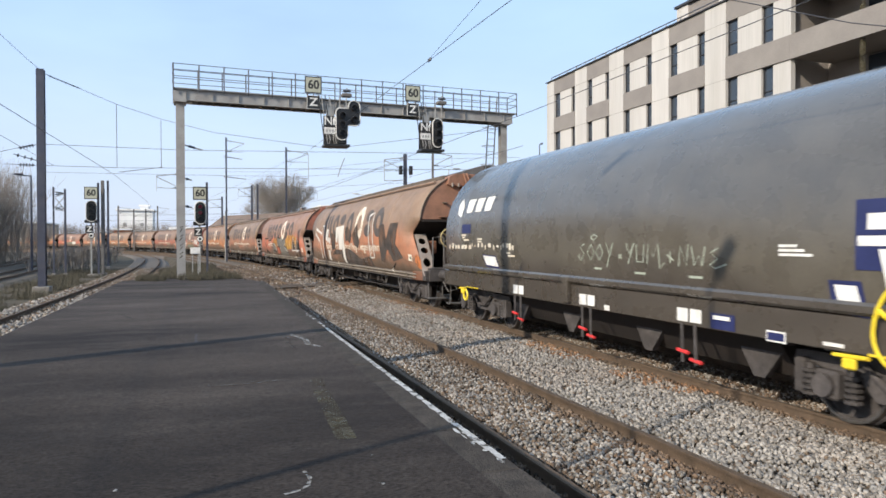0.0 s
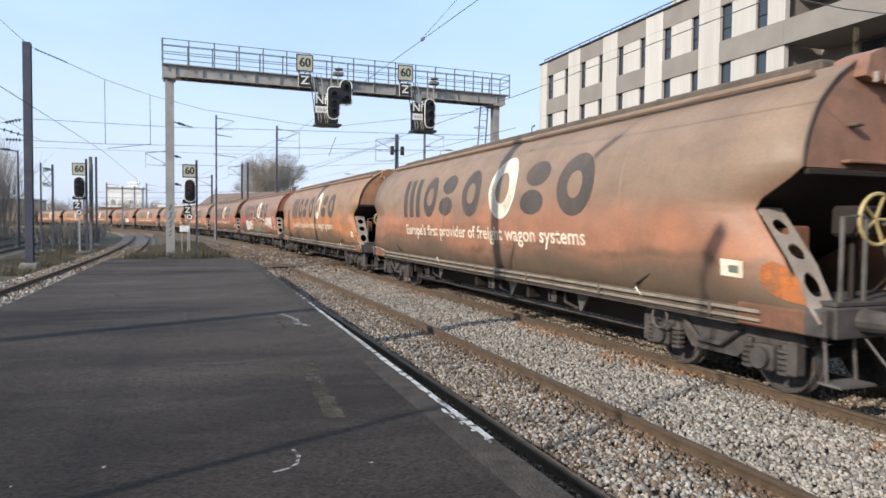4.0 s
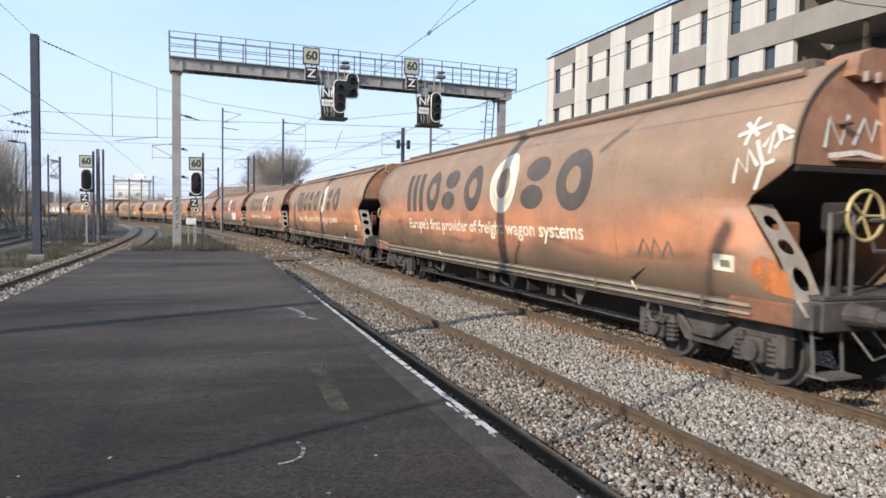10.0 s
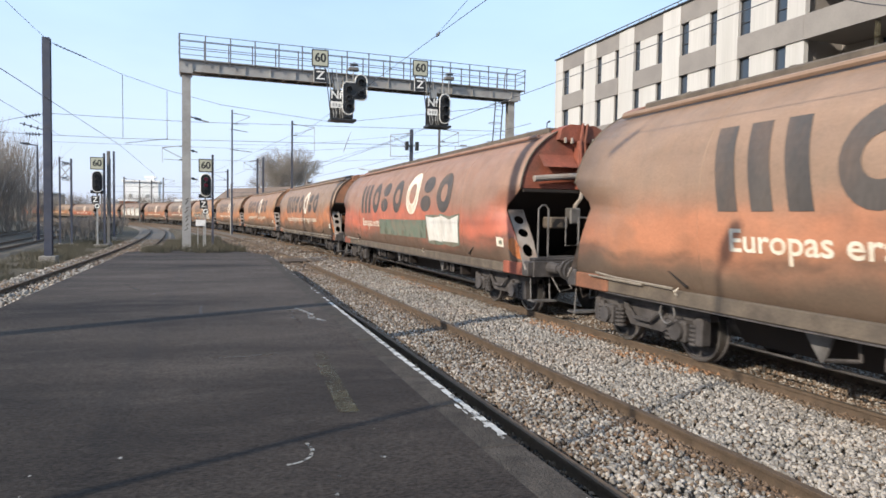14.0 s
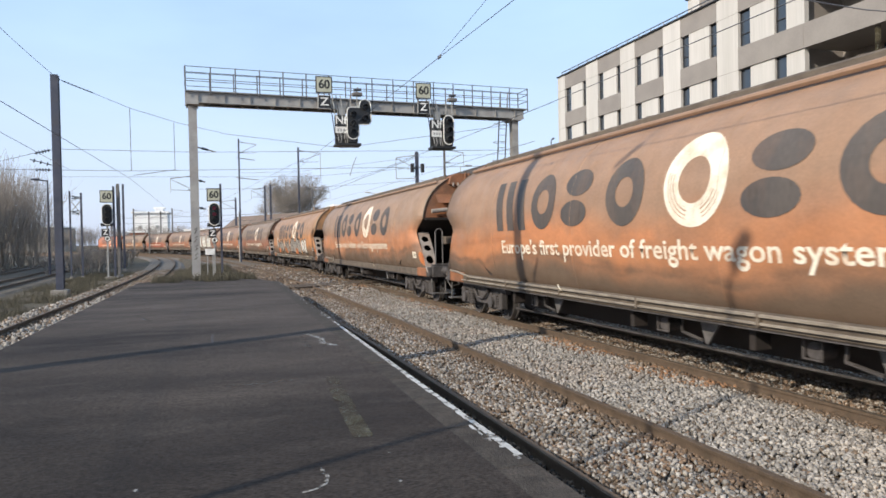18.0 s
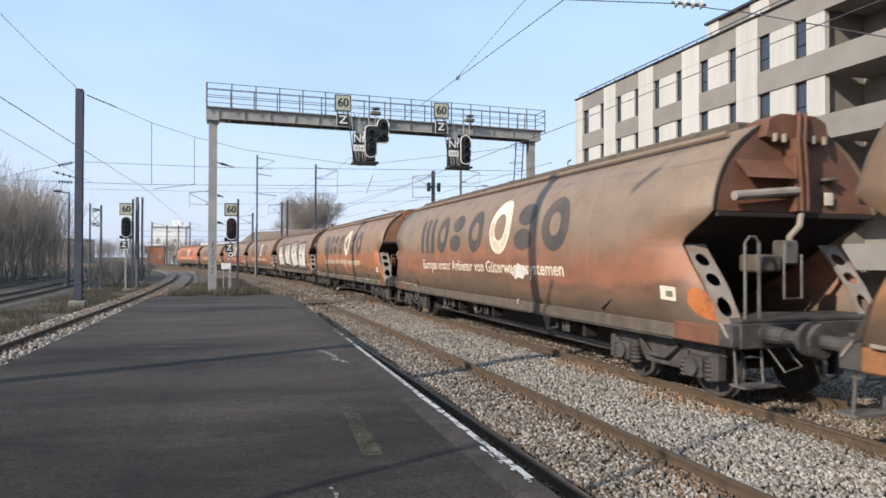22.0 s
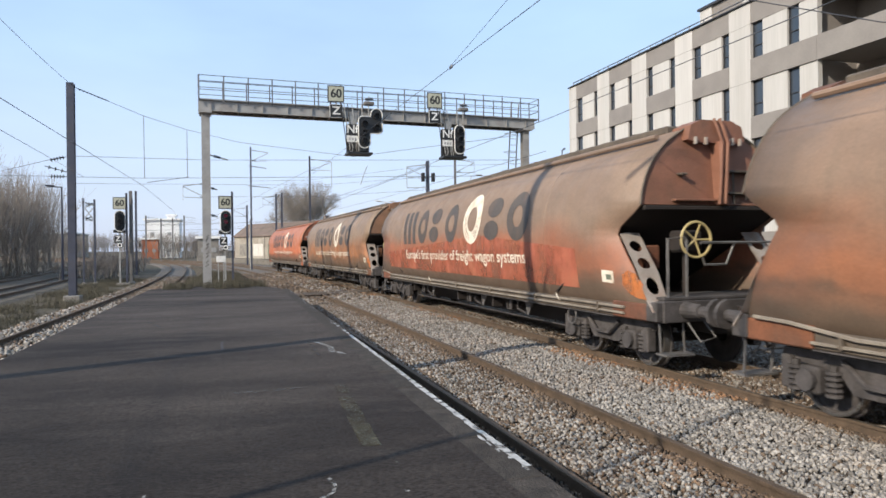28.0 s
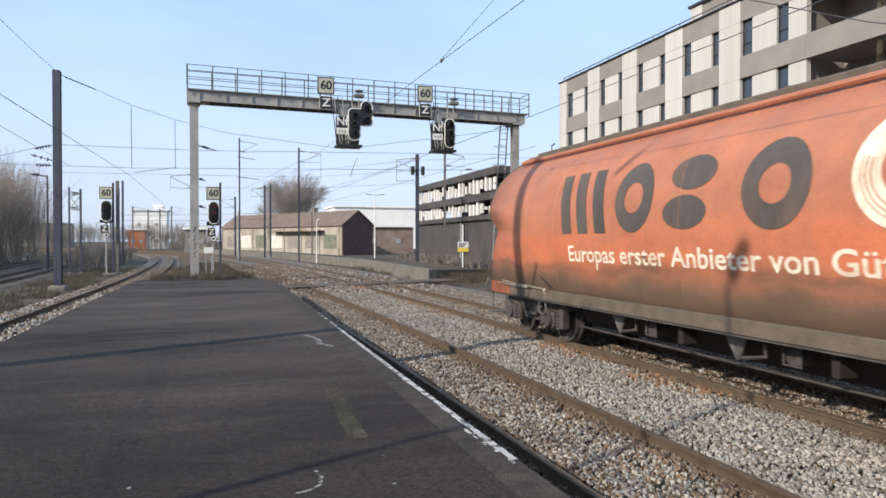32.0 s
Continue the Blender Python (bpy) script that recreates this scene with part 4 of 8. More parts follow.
        part("junction_box", box(B(), jx - 0.2, jx + 0.25, y - 0.1, y + 0.2, 8.36, 8.52, 0.03), M_FARM, sg)
        part("junction_cap", cyl(B(), (jx - 0.12, y - 0.02, 8.62), (jx + 0.2, y + 0.06, 8.66), 0.07, 8), M_RAILING, sg)
        part("conduit", tube(B(), [(jx, y, 8.52), (jx + 0.05, y, 8.75)], 0.03, 6), M_GALV, sg)
        for dx in (-0.3, 0.0):
            part("hanger", tube(B(), [(jx + dx, y - 0.02, 8.36), (jx + dx, y - 0.02, 7.55)], 0.028, 5), M_GALV, sg)


def ground_signal(x, y, z0, ztop, s, red, label):
    """A signal on a post beside the track, with a speed board over it."""
    sg = empty("ground_signal", pose(x, y, z0), label, "railway signal", "signals beside the track")
    h = ztop - z0
    part("post", box(B(), s * 0.42, s * 0.58, 0, s * 0.16, 0, h + s * 0.35), M_MAST, sg)
    part("second_post", box(B(), -s * 0.1, s * 0.02, 0.1, 0.1 + s * 0.12, 0, h * 0.62), M_GALV, sg)
    board60(sg, -s * 0.5, -0.05, h - s, s)
    hh = s * 1.7
    signal_head(sg, 0.02, -0.08, h - s * 1.12 - hh / 2, s * 0.78, hh, 3, red=red)
    plate_letter(sg, -s * 0.42, -0.05, h - s * 1.25 - hh - s * 0.8, s * 0.55, s * 0.62, "Z")
    part("relay_box", box(B(), -s * 0.5, s * 0.4, -0.05, 0.3, h - s * 1.2 - hh - 0.02, h - s * 1.12 - hh + 0.12, 0.02), M_BLACK, sg)
    bm = cyl(B(), (0.0, -0.06, h - s * 3.95), (0.0, -0.1, h - s * 3.95), s * 0.24, 12)
    disc = part("round_plate", bm, M_BLACK, sg)
    part("plate_ring", ring(B(), (0, -0.11, h - s * 3.95), s * 0.15, s * 0.05, "y", 12, 4), M_WHITE, disc)
    part("foot", box(B(), -s * 0.3, s * 0.75, -0.1, 0.45, -0.3, 0.08, 0.02), M_CONC, sg)
    return sg


# ---- overhead line ----
def mast(x, y, z0, ztop, w, label, col=None, group="overhead line masts"):
    """An H-section mast on a concrete foot."""
    m = empty("catenary_mast", pose(x, y, z0), label, "mast", group)
    h = ztop - z0
    t, v = w * 0.07, w / 2
    bm = prism(B(), [(-v, -v), (v, -v), (v, t - v), (t / 2, t - v), (t / 2, v - t), (v, v - t), (v, v), (-v, v), (-v, v - t), (-t / 2, v - t), (-t / 2, t - v), (-v, t - v)], "z", 0, h)
    part("post", bm, col or M_MAST, m)
    part("foot", box(B(), -w * 1.1, w * 1.1, -w * 1.1, w * 1.1, -0.4, 0.25, 0.03), M_CONC, m, "concrete foot")
    return m


def insulator(parent, a, b, n=5, r=0.09):
    a, b = Vector(a), Vector(b)
    bm = B()
    tube(bm, [a, b], 0.022, 5)
    for k in range(n):
        p = a + (b - a) * (k + 0.7) / (n + 0.4)
        d = (b - a).normalized()
        cyl(bm, p - d * 0.018, p + d * 0.018, r, 8, r * 0.55)
    part("insulator", bm, M_INS, parent, "ribbed insulator")


def wire(name, pts, r=0.012, label="dark overhead wire above the tracks", sag=0.0, mat_=None):
    bm = B()
    P = []
    for a, b in zip(pts, pts[1:]):
        a, b = Vector(a), Vector(b)
        n = 10 if sag else 1
        for k in range(n):
            f = k / n
            P.append(a.lerp(b, f) - Vector((0, 0, sag * 4 * f * (1 - f))))
    P.append(Vector(pts[-1]))
    tube(bm, P, r, 4)
    return tagged(link(name, bm, mat_ or M_WIRE), label, "wire", "overhead wires")


# ---- the flats ----
def flats():
    X0 = 24.8
    fl = empty("apartment_building", pose(0, 0, 0), "modern flats clad in taupe bands and white panels with narrow windows", "building")
    # solid behind the cladding
    part("wall", box(B(), X0 + 0.3, X0 + 14, 24.0, 46.6, -0.5, 13.8), M_FGREY, fl)
    part("wall", box(B(), X0 + 2.6, X0 + 14, -12, 24.0, -0.5, 13.8), M_FGREY, fl)
    part("gable_panel", box(B(), X0 + 0.0, X0 + 14, 46.6, 46.75, -0.5, 13.9), M_FWHITE, fl)
    # white strips
    strips = [(46.6, 45.62), (42.57, 40.98), (38.23, 36.6), (33.76, 32.18), (29.26, 27.71)]
    for a, b in strips:
        st = part("white_strip", box(B(), X0, X0 + 0.298, b + 0.01, a - 0.01, -0.5, 13.93), M_FWHITE, fl)
        for k in range(1, 5):
            part("panel_joint", box(B(), X0 - 0.004, X0 + 0.01, b + 0.01, a - 0.01, 2.57 + 2.86 * k - 1.15, 2.57 + 2.86 * k - 1.13), M_FGREY, st)
    bays = [(45.62, 44.76, 43.12, 42.57), (40.98, 40.34, 38.75, 38.23), (36.6, 36.0, 34.35, 33.76), (32.18, 31.5, 29.86, 29.26), (27.71, 26.95, 25.42, 24.72)]
    for bi, (a, w1, w2, b) in enumerate(bays):
        b_all = 23.71 if bi == 4 else b
        for k in range(-1, 5):
            z_sill, z_head = 2.5 + 2.87 * (k - 1), 4.28 + 2.87 * (k - 1)
            nz = z_sill + 2.87 if k < 4 else 13.95
            if k >= 1 or k == 0:
                part("taupe_band", box(B(), X0 - 0.03 if k < 4 else X0 + 0.02, X0 + 0.298, b_all, a, z_head, nz), M_FGREY, fl)
            if z_head < 0.5:
                continue
            part("white_panel", box(B(), X0 + 0.04, X0 + 0.298, w2, w1, z_sill, z_head), M_FWHITE, fl)
            if bi == 4:
                part("white_panel", box(B(), X0 + 0.04, X0 + 0.298, b_all, b, z_sill, z_head), M_FWHITE, fl)
            for ya, yb in ((w1, a), (b, w2)):
                wn = part("window", box(B(), X0 + 0.20, X0 + 0.24, ya + 0.03, yb - 0.03, z_sill + 0.03, z_head - 0.03), M_GLASS, fl, "narrow dark window")
                bm = B()
                for q in ((ya, ya + 0.05, z_sill, z_head), (yb - 0.05, yb, z_sill, z_head), (ya, yb, z_sill, z_sill + 0.05), (ya, yb, z_head - 0.05, z_head), (ya, yb, z_sill + 0.62, z_sill + 0.66)):
                    box(bm, X0 + 0.15, X0 + 0.198, *q)
                part("window_frame", bm, M_FDARK, wn)
    # balconies: taupe bands run on, with deep recesses between
    for k in range(0, 5):
        z_head = 4.28 + 2.87 * (k - 1)
        z1 = z_head + 1.09 if k < 4 else 13.95
        part("balcony_band", box(B(), X0 - 0.03, X0 + 0.22, -12, 23.70, z_head, z1), M_FGREY, fl)
        part("balcony_floor", box(B(), X0 + 0.222, X0 + 2.6, -12, 23.70, z_head, z_head + 0.22), M_FGREY, fl)
        if k > 0:
            for y in (22.3, 17.5, 12.0, 6.0):
                bw = part("balcony_window", box(B(), X0 + 2.52, X0 + 2.595, y - 2.6, y - 0.4, z_head - 1.75, z_head - 0.1), M_GLASS, fl)
                part("window_frame", box(B(), X0 + 2.47, X0 + 2.515, y - 1.54, y - 1.46, z_head - 1.75, z_head - 0.1), M_FDARK, bw)
            for y in (15.2, 8.0, 1.0):
                part("partition", box(B(), X0 + 0.25, X0 + 2.595, y, y + 0.12, z_head - 1.78, z_head - 0.002), M_CONC, fl)
            part("timber_post", box(B(), X0 + 0.1, X0 + 0.24, 20.2, 20.36, z_head - 1.78, z_head - 0.002), M_YLINE, fl, "ochre post")
    # roof edge with a low guard rail
    part("roof_edge", box(B(), X0 - 0.1, X0 + 14.05, -12, 46.8, 13.955, 14.02), M_FDARK, fl)
    gr = part("guard_rail", tube(B(), [(X0 + 0.25, -12, 14.34), (X0 + 0.25, 46.5, 14.34)], 0.035, 5), M_RAILING, fl)
    for k in range(46):
        part("guard_post", tube(B(), [(X0 + 0.25, 46.5 - k * 1.25, 14.0), (X0 + 0.25, 46.5 - k * 1.25, 14.34)], 0.035, 4), M_RAILING, gr)
    # set-back top storey
    part("top_storey", box(B(), X0 + 2.7, X0 + 12, -10, 34.8, 14.02, 16.1), M_FGREY, fl)
    for a, b in ((34.83, 33.8), (31.2, 29.8), (26.2, 24.6)):
        part("white_panel", box(B(), X0 + 2.62, X0 + 2.695, b, a, 14.03, 16.1), M_FWHITE, fl)
    part("top_roof", box(B(), X0 + 2.5, X0 + 12.2, -10.2, 34.95, 16.11, 16.25), M_FDARK, fl)


# ---- buildings far along the line ----
def barn():
    br = empty("goods_shed", pose(0, 0, 0), "long old brick goods shed with brown tiled roof and boarded bays", "shed")
    # axes: from the gable corner away to the left
    c0, c1 = Vector((19.6, 113.3, 0)), Vector((0.6, 148.0, 0))
    u = (c1 - c0).normalized()
    v = Vector((u.y, -u.x, 0))
    if v.y < 0:
        v = -v
    L, W, z0, ze, zr = (c1 - c0).length, 6.6, -0.5, 4.6, 7.0
    Mx = Matrix(((u.x, v.x, 0, c0.x), (u.y, v.y, 0, c0.y), (0, 0, 1, 0), (0, 0, 0, 1)))
    def pl(bm):
        bm.transform(Mx)
        bmesh.ops.recalc_face_normals(bm, faces=bm.faces)
        return bm
    part("wall", pl(box(B(), 0.31, L, 0, 0.3, z0, ze)), M_RENDER, br)
    part("wall", pl(box(B(), 0.31, L, W - 0.3, W, z0, ze)), M_BRICK, br)
    part("gable", pl(prism(B(), [(0, z0), (W, z0), (W, ze), (W / 2, zr), (0, ze)], "x", 0, 0.3)), M_BRICKD, br, "dark brick gable")
    part("gable", pl(prism(B(), [(0, z0), (W, z0), (W, ze), (W / 2, zr), (0, ze)], "x", L + 0.01, L + 0.3)), M_BRICKD, br)
    part("roof", pl(prism(B(), [(-0.35, ze - 0.15), (W / 2, zr + 0.08), (W / 2, zr + 0.24), (-0.35, ze + 0.02)], "x", -0.2, L + 0.4)), M_TILE, br)
    part("roof", pl(prism(B(), [(W + 0.35, ze - 0.15), (W / 2, zr + 0.08), (W / 2, zr + 0.24), (W + 0.35, ze + 0.02)], "x", -0.2, L + 0.4)), M_TILE, br)
    for k in range(7):
        x = 1.6 + k * 5.4
        mt = (M_GRN, M_CONC, M_FGREY, M_GRW, M_GRN, M_GRW, M_CONC)[k]
        part("bay_panel", pl(box(B(), x, x + 3.6, -0.06, -0.004, 0.6, 3.0)), mt, br, "painted infill panel between brick piers")
        part("pier", pl(box(B(), x - 0.7, x - 0.2, -0.14, -0.004, z0, ze - 0.2)), M_RENDER, br)
    part("canopy", pl(box(B(), 5, 20, -1.5, -0.01, 3.6, 3.75)), M_BRICK, br)
    part("chimney", pl(box(B(), 12, 12.8, W / 2 - 0.4, W / 2 + 0.4, zr, zr + 1.0)), M_BRICK, br)


def car_park():
    cp = empty("car_park", pose(0, 0, 0), "open-decked car park with white posts and dark cladding", "car park")
    x0, x1, y0, y1 = 21.5, 37.0, 51.0, 74.0
    part("ground_wall", box(B(), x0, x1, y0, y1, -0.5, 3.7), M_CAR, cp, "dark stained ground-floor wall")
    for k, (z0, z1) in enumerate(((3.72, 4.15), (5.35, 6.0))):
        part("deck", box(B(), x0 - 0.3, x1, y0 - 0.3, y1 + 0.3, z0, z1), M_CAR, cp)
    part("roof_slab", box(B(), x0 - 0.3, x1, y0 - 0.3, y1 + 0.3, 7.4, 8.0), M_CAR, cp)
    part("core", box(B(), x0 + 5, x1, y0 + 1, y1 - 1, 4.16, 7.39), M_FDARK, cp)
    rs = random.Random(3)
    for z0, z1 in ((4.16, 5.34), (6.01, 7.39)):
        for k in range(24):
            y = y1 - 0.2 - k * (y1 - y0) / 24
            part("fin", box(B(), x0 - 0.12, x0 + 0.1, y - rs.uniform(0.12, 0.3), y, z0 + rs.choice((0, 0, 0.15, 0.4)), z1 - rs.choice((0, 0, 0.2, 0.5))), M_WFAR, cp)
        for k in range(12):
            x = x0 + 0.4 + k * 1.2
            part("fin", box(B(), x, x + 0.24, y1 + 0.02, y1 + 0.2, z0, z1), M_WFAR, cp)


def far_block(x0, x1, y0, y1, h, material, label, rows=3):
    fb = empty("far_building", pose(0, 0, 0), label, "building", "far buildings")
    part("wall", box(B(), x0, x1, y0, y1, -0.5, h), material, fb)
    part("roof", box(B(), x0 - 0.5, x1 + 0.5, y0 - 0.5, y1 + 0.5, h + 0.01, h + 0.5), M_WFAR, fb)
    n = max(int((x1 - x0) / 4), 2)
    for r in range(rows):
        for k in range(n):
            x = x0 + (k + 0.3) * (x1 - x0) / n
            part("window", box(B(), x, x + 1.0, y0 - 0.1, y0 - 0.01, 1.4 + r * (h - 1) / rows, 2.4 + r * (h - 1) / rows), M_GREY, fb)


# ---- plants ----
def sticks(name, segs, material, label, category, parent=None, kind="", sides=3):
    """Many tapering sticks as one mesh: rows of (x, y, z, x, y, z, r, r)."""
    S = np.array(segs, float)
    a, b, r0, r1 = S[:, :3], S[:, 3:6], S[:, 6], S[:, 7]
    d = b - a
    d /= np.maximum(np.linalg.norm(d, axis=1), 1e-6)[:, None]
    h = np.where(np.abs(d[:, 2:]) < 0.9, np.array([[0, 0, 1.0]]), np.array([[1.0, 0, 0]]))
    u = np.cross(d, h)
    u /= np.linalg.norm(u, axis=1)[:, None]
    w = np.cross(d, u)
    V = []
    for p, r in ((a, r0), (b, r1)):
        for k in range(sides):
            an = 2 * math.pi * k / sides
            V.append(p + r[:, None] * (math.cos(an) * u + math.sin(an) * w))
    V = np.stack(V, 1)
    n = len(S)
    F = np.array([(k, (k + 1) % sides, sides + (k + 1) % sides, sides + k) for k in range(sides)])
    F = (F[None] + (2 * sides) * np.arange(n)[:, None, None]).reshape(-1, 4)
    me = bpy.data.meshes.new(name)
    me.vertices.add(n * 2 * sides)
    me.vertices.foreach_set("co", V.reshape(-1))
    me.loops.add(F.size)
    me.loops.foreach_set("vertex_index", F.reshape(-1).astype(np.int32))
    me.polygons.add(len(F))
    me.polygons.foreach_set("loop_start", np.arange(0, F.size, 4, dtype=np.int32))
    me.update(calc_edges=True)
    me.materials.append(material)
    ob = new(name, me)
    if parent:
        ob.parent = parent
        if kind:
            ob["kind"] = kind
        return ob
    return tagged(ob, label, category, kind=kind)


def grow(rs, p, d, length, r, depth, out, spread=0.55, up=0.12, kids=(2, 4)):
    """Branches by forking."""
    n = 3
    for k in range(n):
        d = (d + Vector((rs.uniform(-1, 1), rs.uniform(-1, 1), rs.uniform(-0.6, 1))) * 0.14 + Vector((0, 0, up * 0.3))).normalized()
        q = p + d * length / n
        out.append((*p, *q, r * (1 - 0.25 * k / n), r * (1 - 0.25 * (k + 1) / n)))
        p = q
        if depth > 0 and k > 0:
            for _ in range(rs.randint(*kids) - 1):
                e = (d + Vector((rs.uniform(-1, 1), rs.uniform(-1, 1), rs.uniform(-0.4, 0.9))) * spread * 1.3).normalized()
                grow(rs, p, e, length * rs.uniform(0.5, 0.78), r * 0.5, depth - 1, out, spread, up, kids)
    if depth > 0:
        for _ in range(2):
            e = (d + Vector((rs.uniform(-1, 1), rs.uniform(-1, 1), rs.uniform(-0.4, 0.9))) * spread).normalized()
            grow(rs, p, e, length * rs.uniform(0.6, 0.8), r * 0.6, depth - 1, out, spread, up, kids)


def bare_tree(x, y, z0, h, seed, label, r=0.35, spread=0.6, depth=4, reach=0.27, twig=None):
    rs = random.Random(seed)
    t = empty("bare_tree", pose(x, y, z0), label, "tree", "bare trees")
    trunk, crown = [], []
    d = Vector((0, 0, 1))
    p = Vector((0, 0, -0.3))
    th = h * 0.3
    for k in range(4):
        q = p + Vector((rs.uniform(-0.1, 0.1), rs.uniform(-0.1, 0.1), th / 4 + 0.1))
        trunk.append((*p, *q, r * (1 - 0.1 * k), r * (0.9 - 0.1 * k)))
        p = q
    for k in range(6):
        a = 2 * math.pi * k / 6 + rs.uniform(-0.4, 0.4)
        e = Vector((math.cos(a) * 0.7, math.sin(a) * 0.7, 1.0)).normalized()
        grow(rs, p - Vector((0, 0, rs.uniform(0, th * 0.3))), e, h * reach, r * 0.36, depth - 1, crown, spread)
    sticks("trunk", trunk, M_BARK, "", "", t, sides=7)
    sticks("crown", crown, twig or M_TWIG, "", "", t)
    return t


def thicket(area, count, h, seed, label, name="thicket"):
    """Bare winter scrub: many thin stems that fork."""
    rs = random.Random(seed)
    out = []
    for _ in range(count):
        x, y = rs.uniform(*area[:2]), rs.uniform(*area[2:])
        hh = h * rs.uniform(0.55, 1.1)
        for _ in range(3):
            d = Vector((rs.uniform(-0.35, 0.35), rs.uniform(-0.35, 0.35), 1)).normalized()
            grow(rs, Vector((x, y, -0.5)), d, hh * 0.5, 0.035, 2, out, 0.5, 0.3, (2, 3))
    sticks(name, out, M_TWIG, label, "bushes", None, "stuff")


def grass(name, spots, label, h=0.22, seed=1, material=None):
    """Blades as thin triangles round the given spots (x, y, z, radius, count)."""
    rs = np.random.RandomState(seed)
    V, n = [], 0
    for x, y, z, rad, cnt in spots:
        a, r = rs.rand(cnt) * 6.283, rad * np.sqrt(rs.rand(cnt))
        bx, by = x + r * np.cos(a), y + r * np.sin(a)
        hh = h * (0.4 + rs.rand(cnt))
        an = rs.rand(cnt) * 6.283
        w = 0.006 + 0.006 * rs.rand(cnt)
        lx, ly = (rs.rand(cnt) - 0.5) * hh * 1.1, (rs.rand(cnt) - 0.5) * hh * 1.1
        zz = np.full(cnt, z)
        V.append(np.stack([np.stack([bx - w * np.cos(an), by - w * np.sin(an), zz], -1), np.stack([bx + w * np.cos(an), by + w * np.sin(an), zz], -1), np.stack([bx + lx, by + ly, zz + hh], -1)], 1))
        n += cnt
    V = np.concatenate(V)
    me = bpy.data.meshes.new(name)
    me.vertices.add(n * 3)
    me.vertices.foreach_set("co", V.reshape(-1))
    me.loops.add(n * 3)
    me.loops.foreach_set("vertex_index", np.arange(n * 3, dtype=np.int32))
    me.polygons.add(n)
    me.polygons.foreach_set("loop_start", np.arange(0, n * 3, 3, dtype=np.int32))
    me.update(calc_edges=True)
    me.materials.append(material or M_GRASS)
    tagged(new(name, me), label, "grass", kind="stuff")


# ---- poles, lamps, signs, wires ----
def bracket_mast(x, y, z0, ztop, arm, w=0.22, label="grey mast with a cantilever bracket for the overhead wire", drop=True, material=None, deep=0.0, extra=()):
    """A mast with a tubular cantilever reaching arm metres across, carrying insulators and a dropper frame."""
    m = mast(x, y, z0, ztop, w, label, material or M_FARM)
    h = ztop - z0
    zc = h - 1.5
    part("upper_tube", tube(B(), [(0, 0, h - 0.3), (arm, 0, h - 0.55)], 0.035, 5), M_GALV, m)
    part("lower_tube", tube(B(), [(0, 0, zc), (arm, 0, h - 0.6)], 0.03, 5), M_GALV, m)
    part("steady_arm", tube(B(), [(arm * 0.2, 0, zc), (arm * 0.95, 0, zc + 0.05)], 0.025, 5), M_GALV, m)
    if drop:
        part("dropper_frame", tube(B(), [(arm, 0, h - 0.55), (arm, 0, h - 0.55 - deep if deep else zc - 0.2)], 0.03 if deep else 0.02, 5), M_GALV, m)
    if deep:
        part("frame_bar", tube(B(), [(0, 0, h - 0.5 - deep), (arm, 0, h - 0.55 - deep)], 0.03, 5), M_GALV, m)
    for z, l in extra:
        part("side_arm", tube(B(), [(-0.15 * l, 0, h - z), (l, 0, h - z - 0.22)], 0.04, 5), M_FARM, m)
        insulator(m, (0.12, 0, h - z - 0.02), (0.7, 0, h - z - 0.1), 4, 0.08)
    s = 1 if arm > 0 else -1
    insulator(m, (s * 0.12, 0, h - 0.33), (s * 0.6, 0, h - 0.4), 4, 0.07)
    insulator(m, (s * 0.12, 0, zc + 0.02), (s * 0.55, 0, zc + 0.3 * abs(0.5 / arm)), 4, 0.07)
    return m


def lamp_post(x, y, z0, ztop, arms, label, r=0.05, material=None):
    lp = empty("lamp_post", pose(x, y, z0), label, "lamp post", "lamp posts")
    h = ztop - z0
    part("pole", tube(B(), [(0, 0, -0.3), (0, 0, h)], r, 7, True, r * 0.6), material or M_GALV, lp)
    for a in arms:
        part("arm", tube(B(), [(0, 0, h - 0.05), (a, 0, h + 0.02)], r * 0.5, 5), material or M_GALV, lp)
        part("lamp_head", box(B(), *sorted((a * 0.55, a * 1.25)), -0.12, 0.12, h + 0.02, h + 0.13, 0.03), material or M_GREY, lp)
    return lp


def yard_sign():
    s = empty("yard_sign", pose(17.0, 47.0, -0.5), "white and yellow notice board on a pale post", "sign")
    part("post", tube(B(), [(0, 0, 0), (0, 0, 3.6)], 0.06, 8), M_WHITE, s)
    bd = part("board", box(B(), -0.42, 0.42, -0.1, -0.06, 1.9, 2.35, 0.01), M_WHITE, s)
    part("yellow_panel", box(B(), -0.42, 0.42, -0.1, -0.06, 1.62, 1.895, 0.01), M_YEL, s)
    for k in range(3):
        part("lettering_bar", box(B(), -0.32, 0.3 - 0.1 * k, -0.106, -0.1005, 2.2 - 0.1 * k, 2.25 - 0.1 * k), M_BLACK, bd)


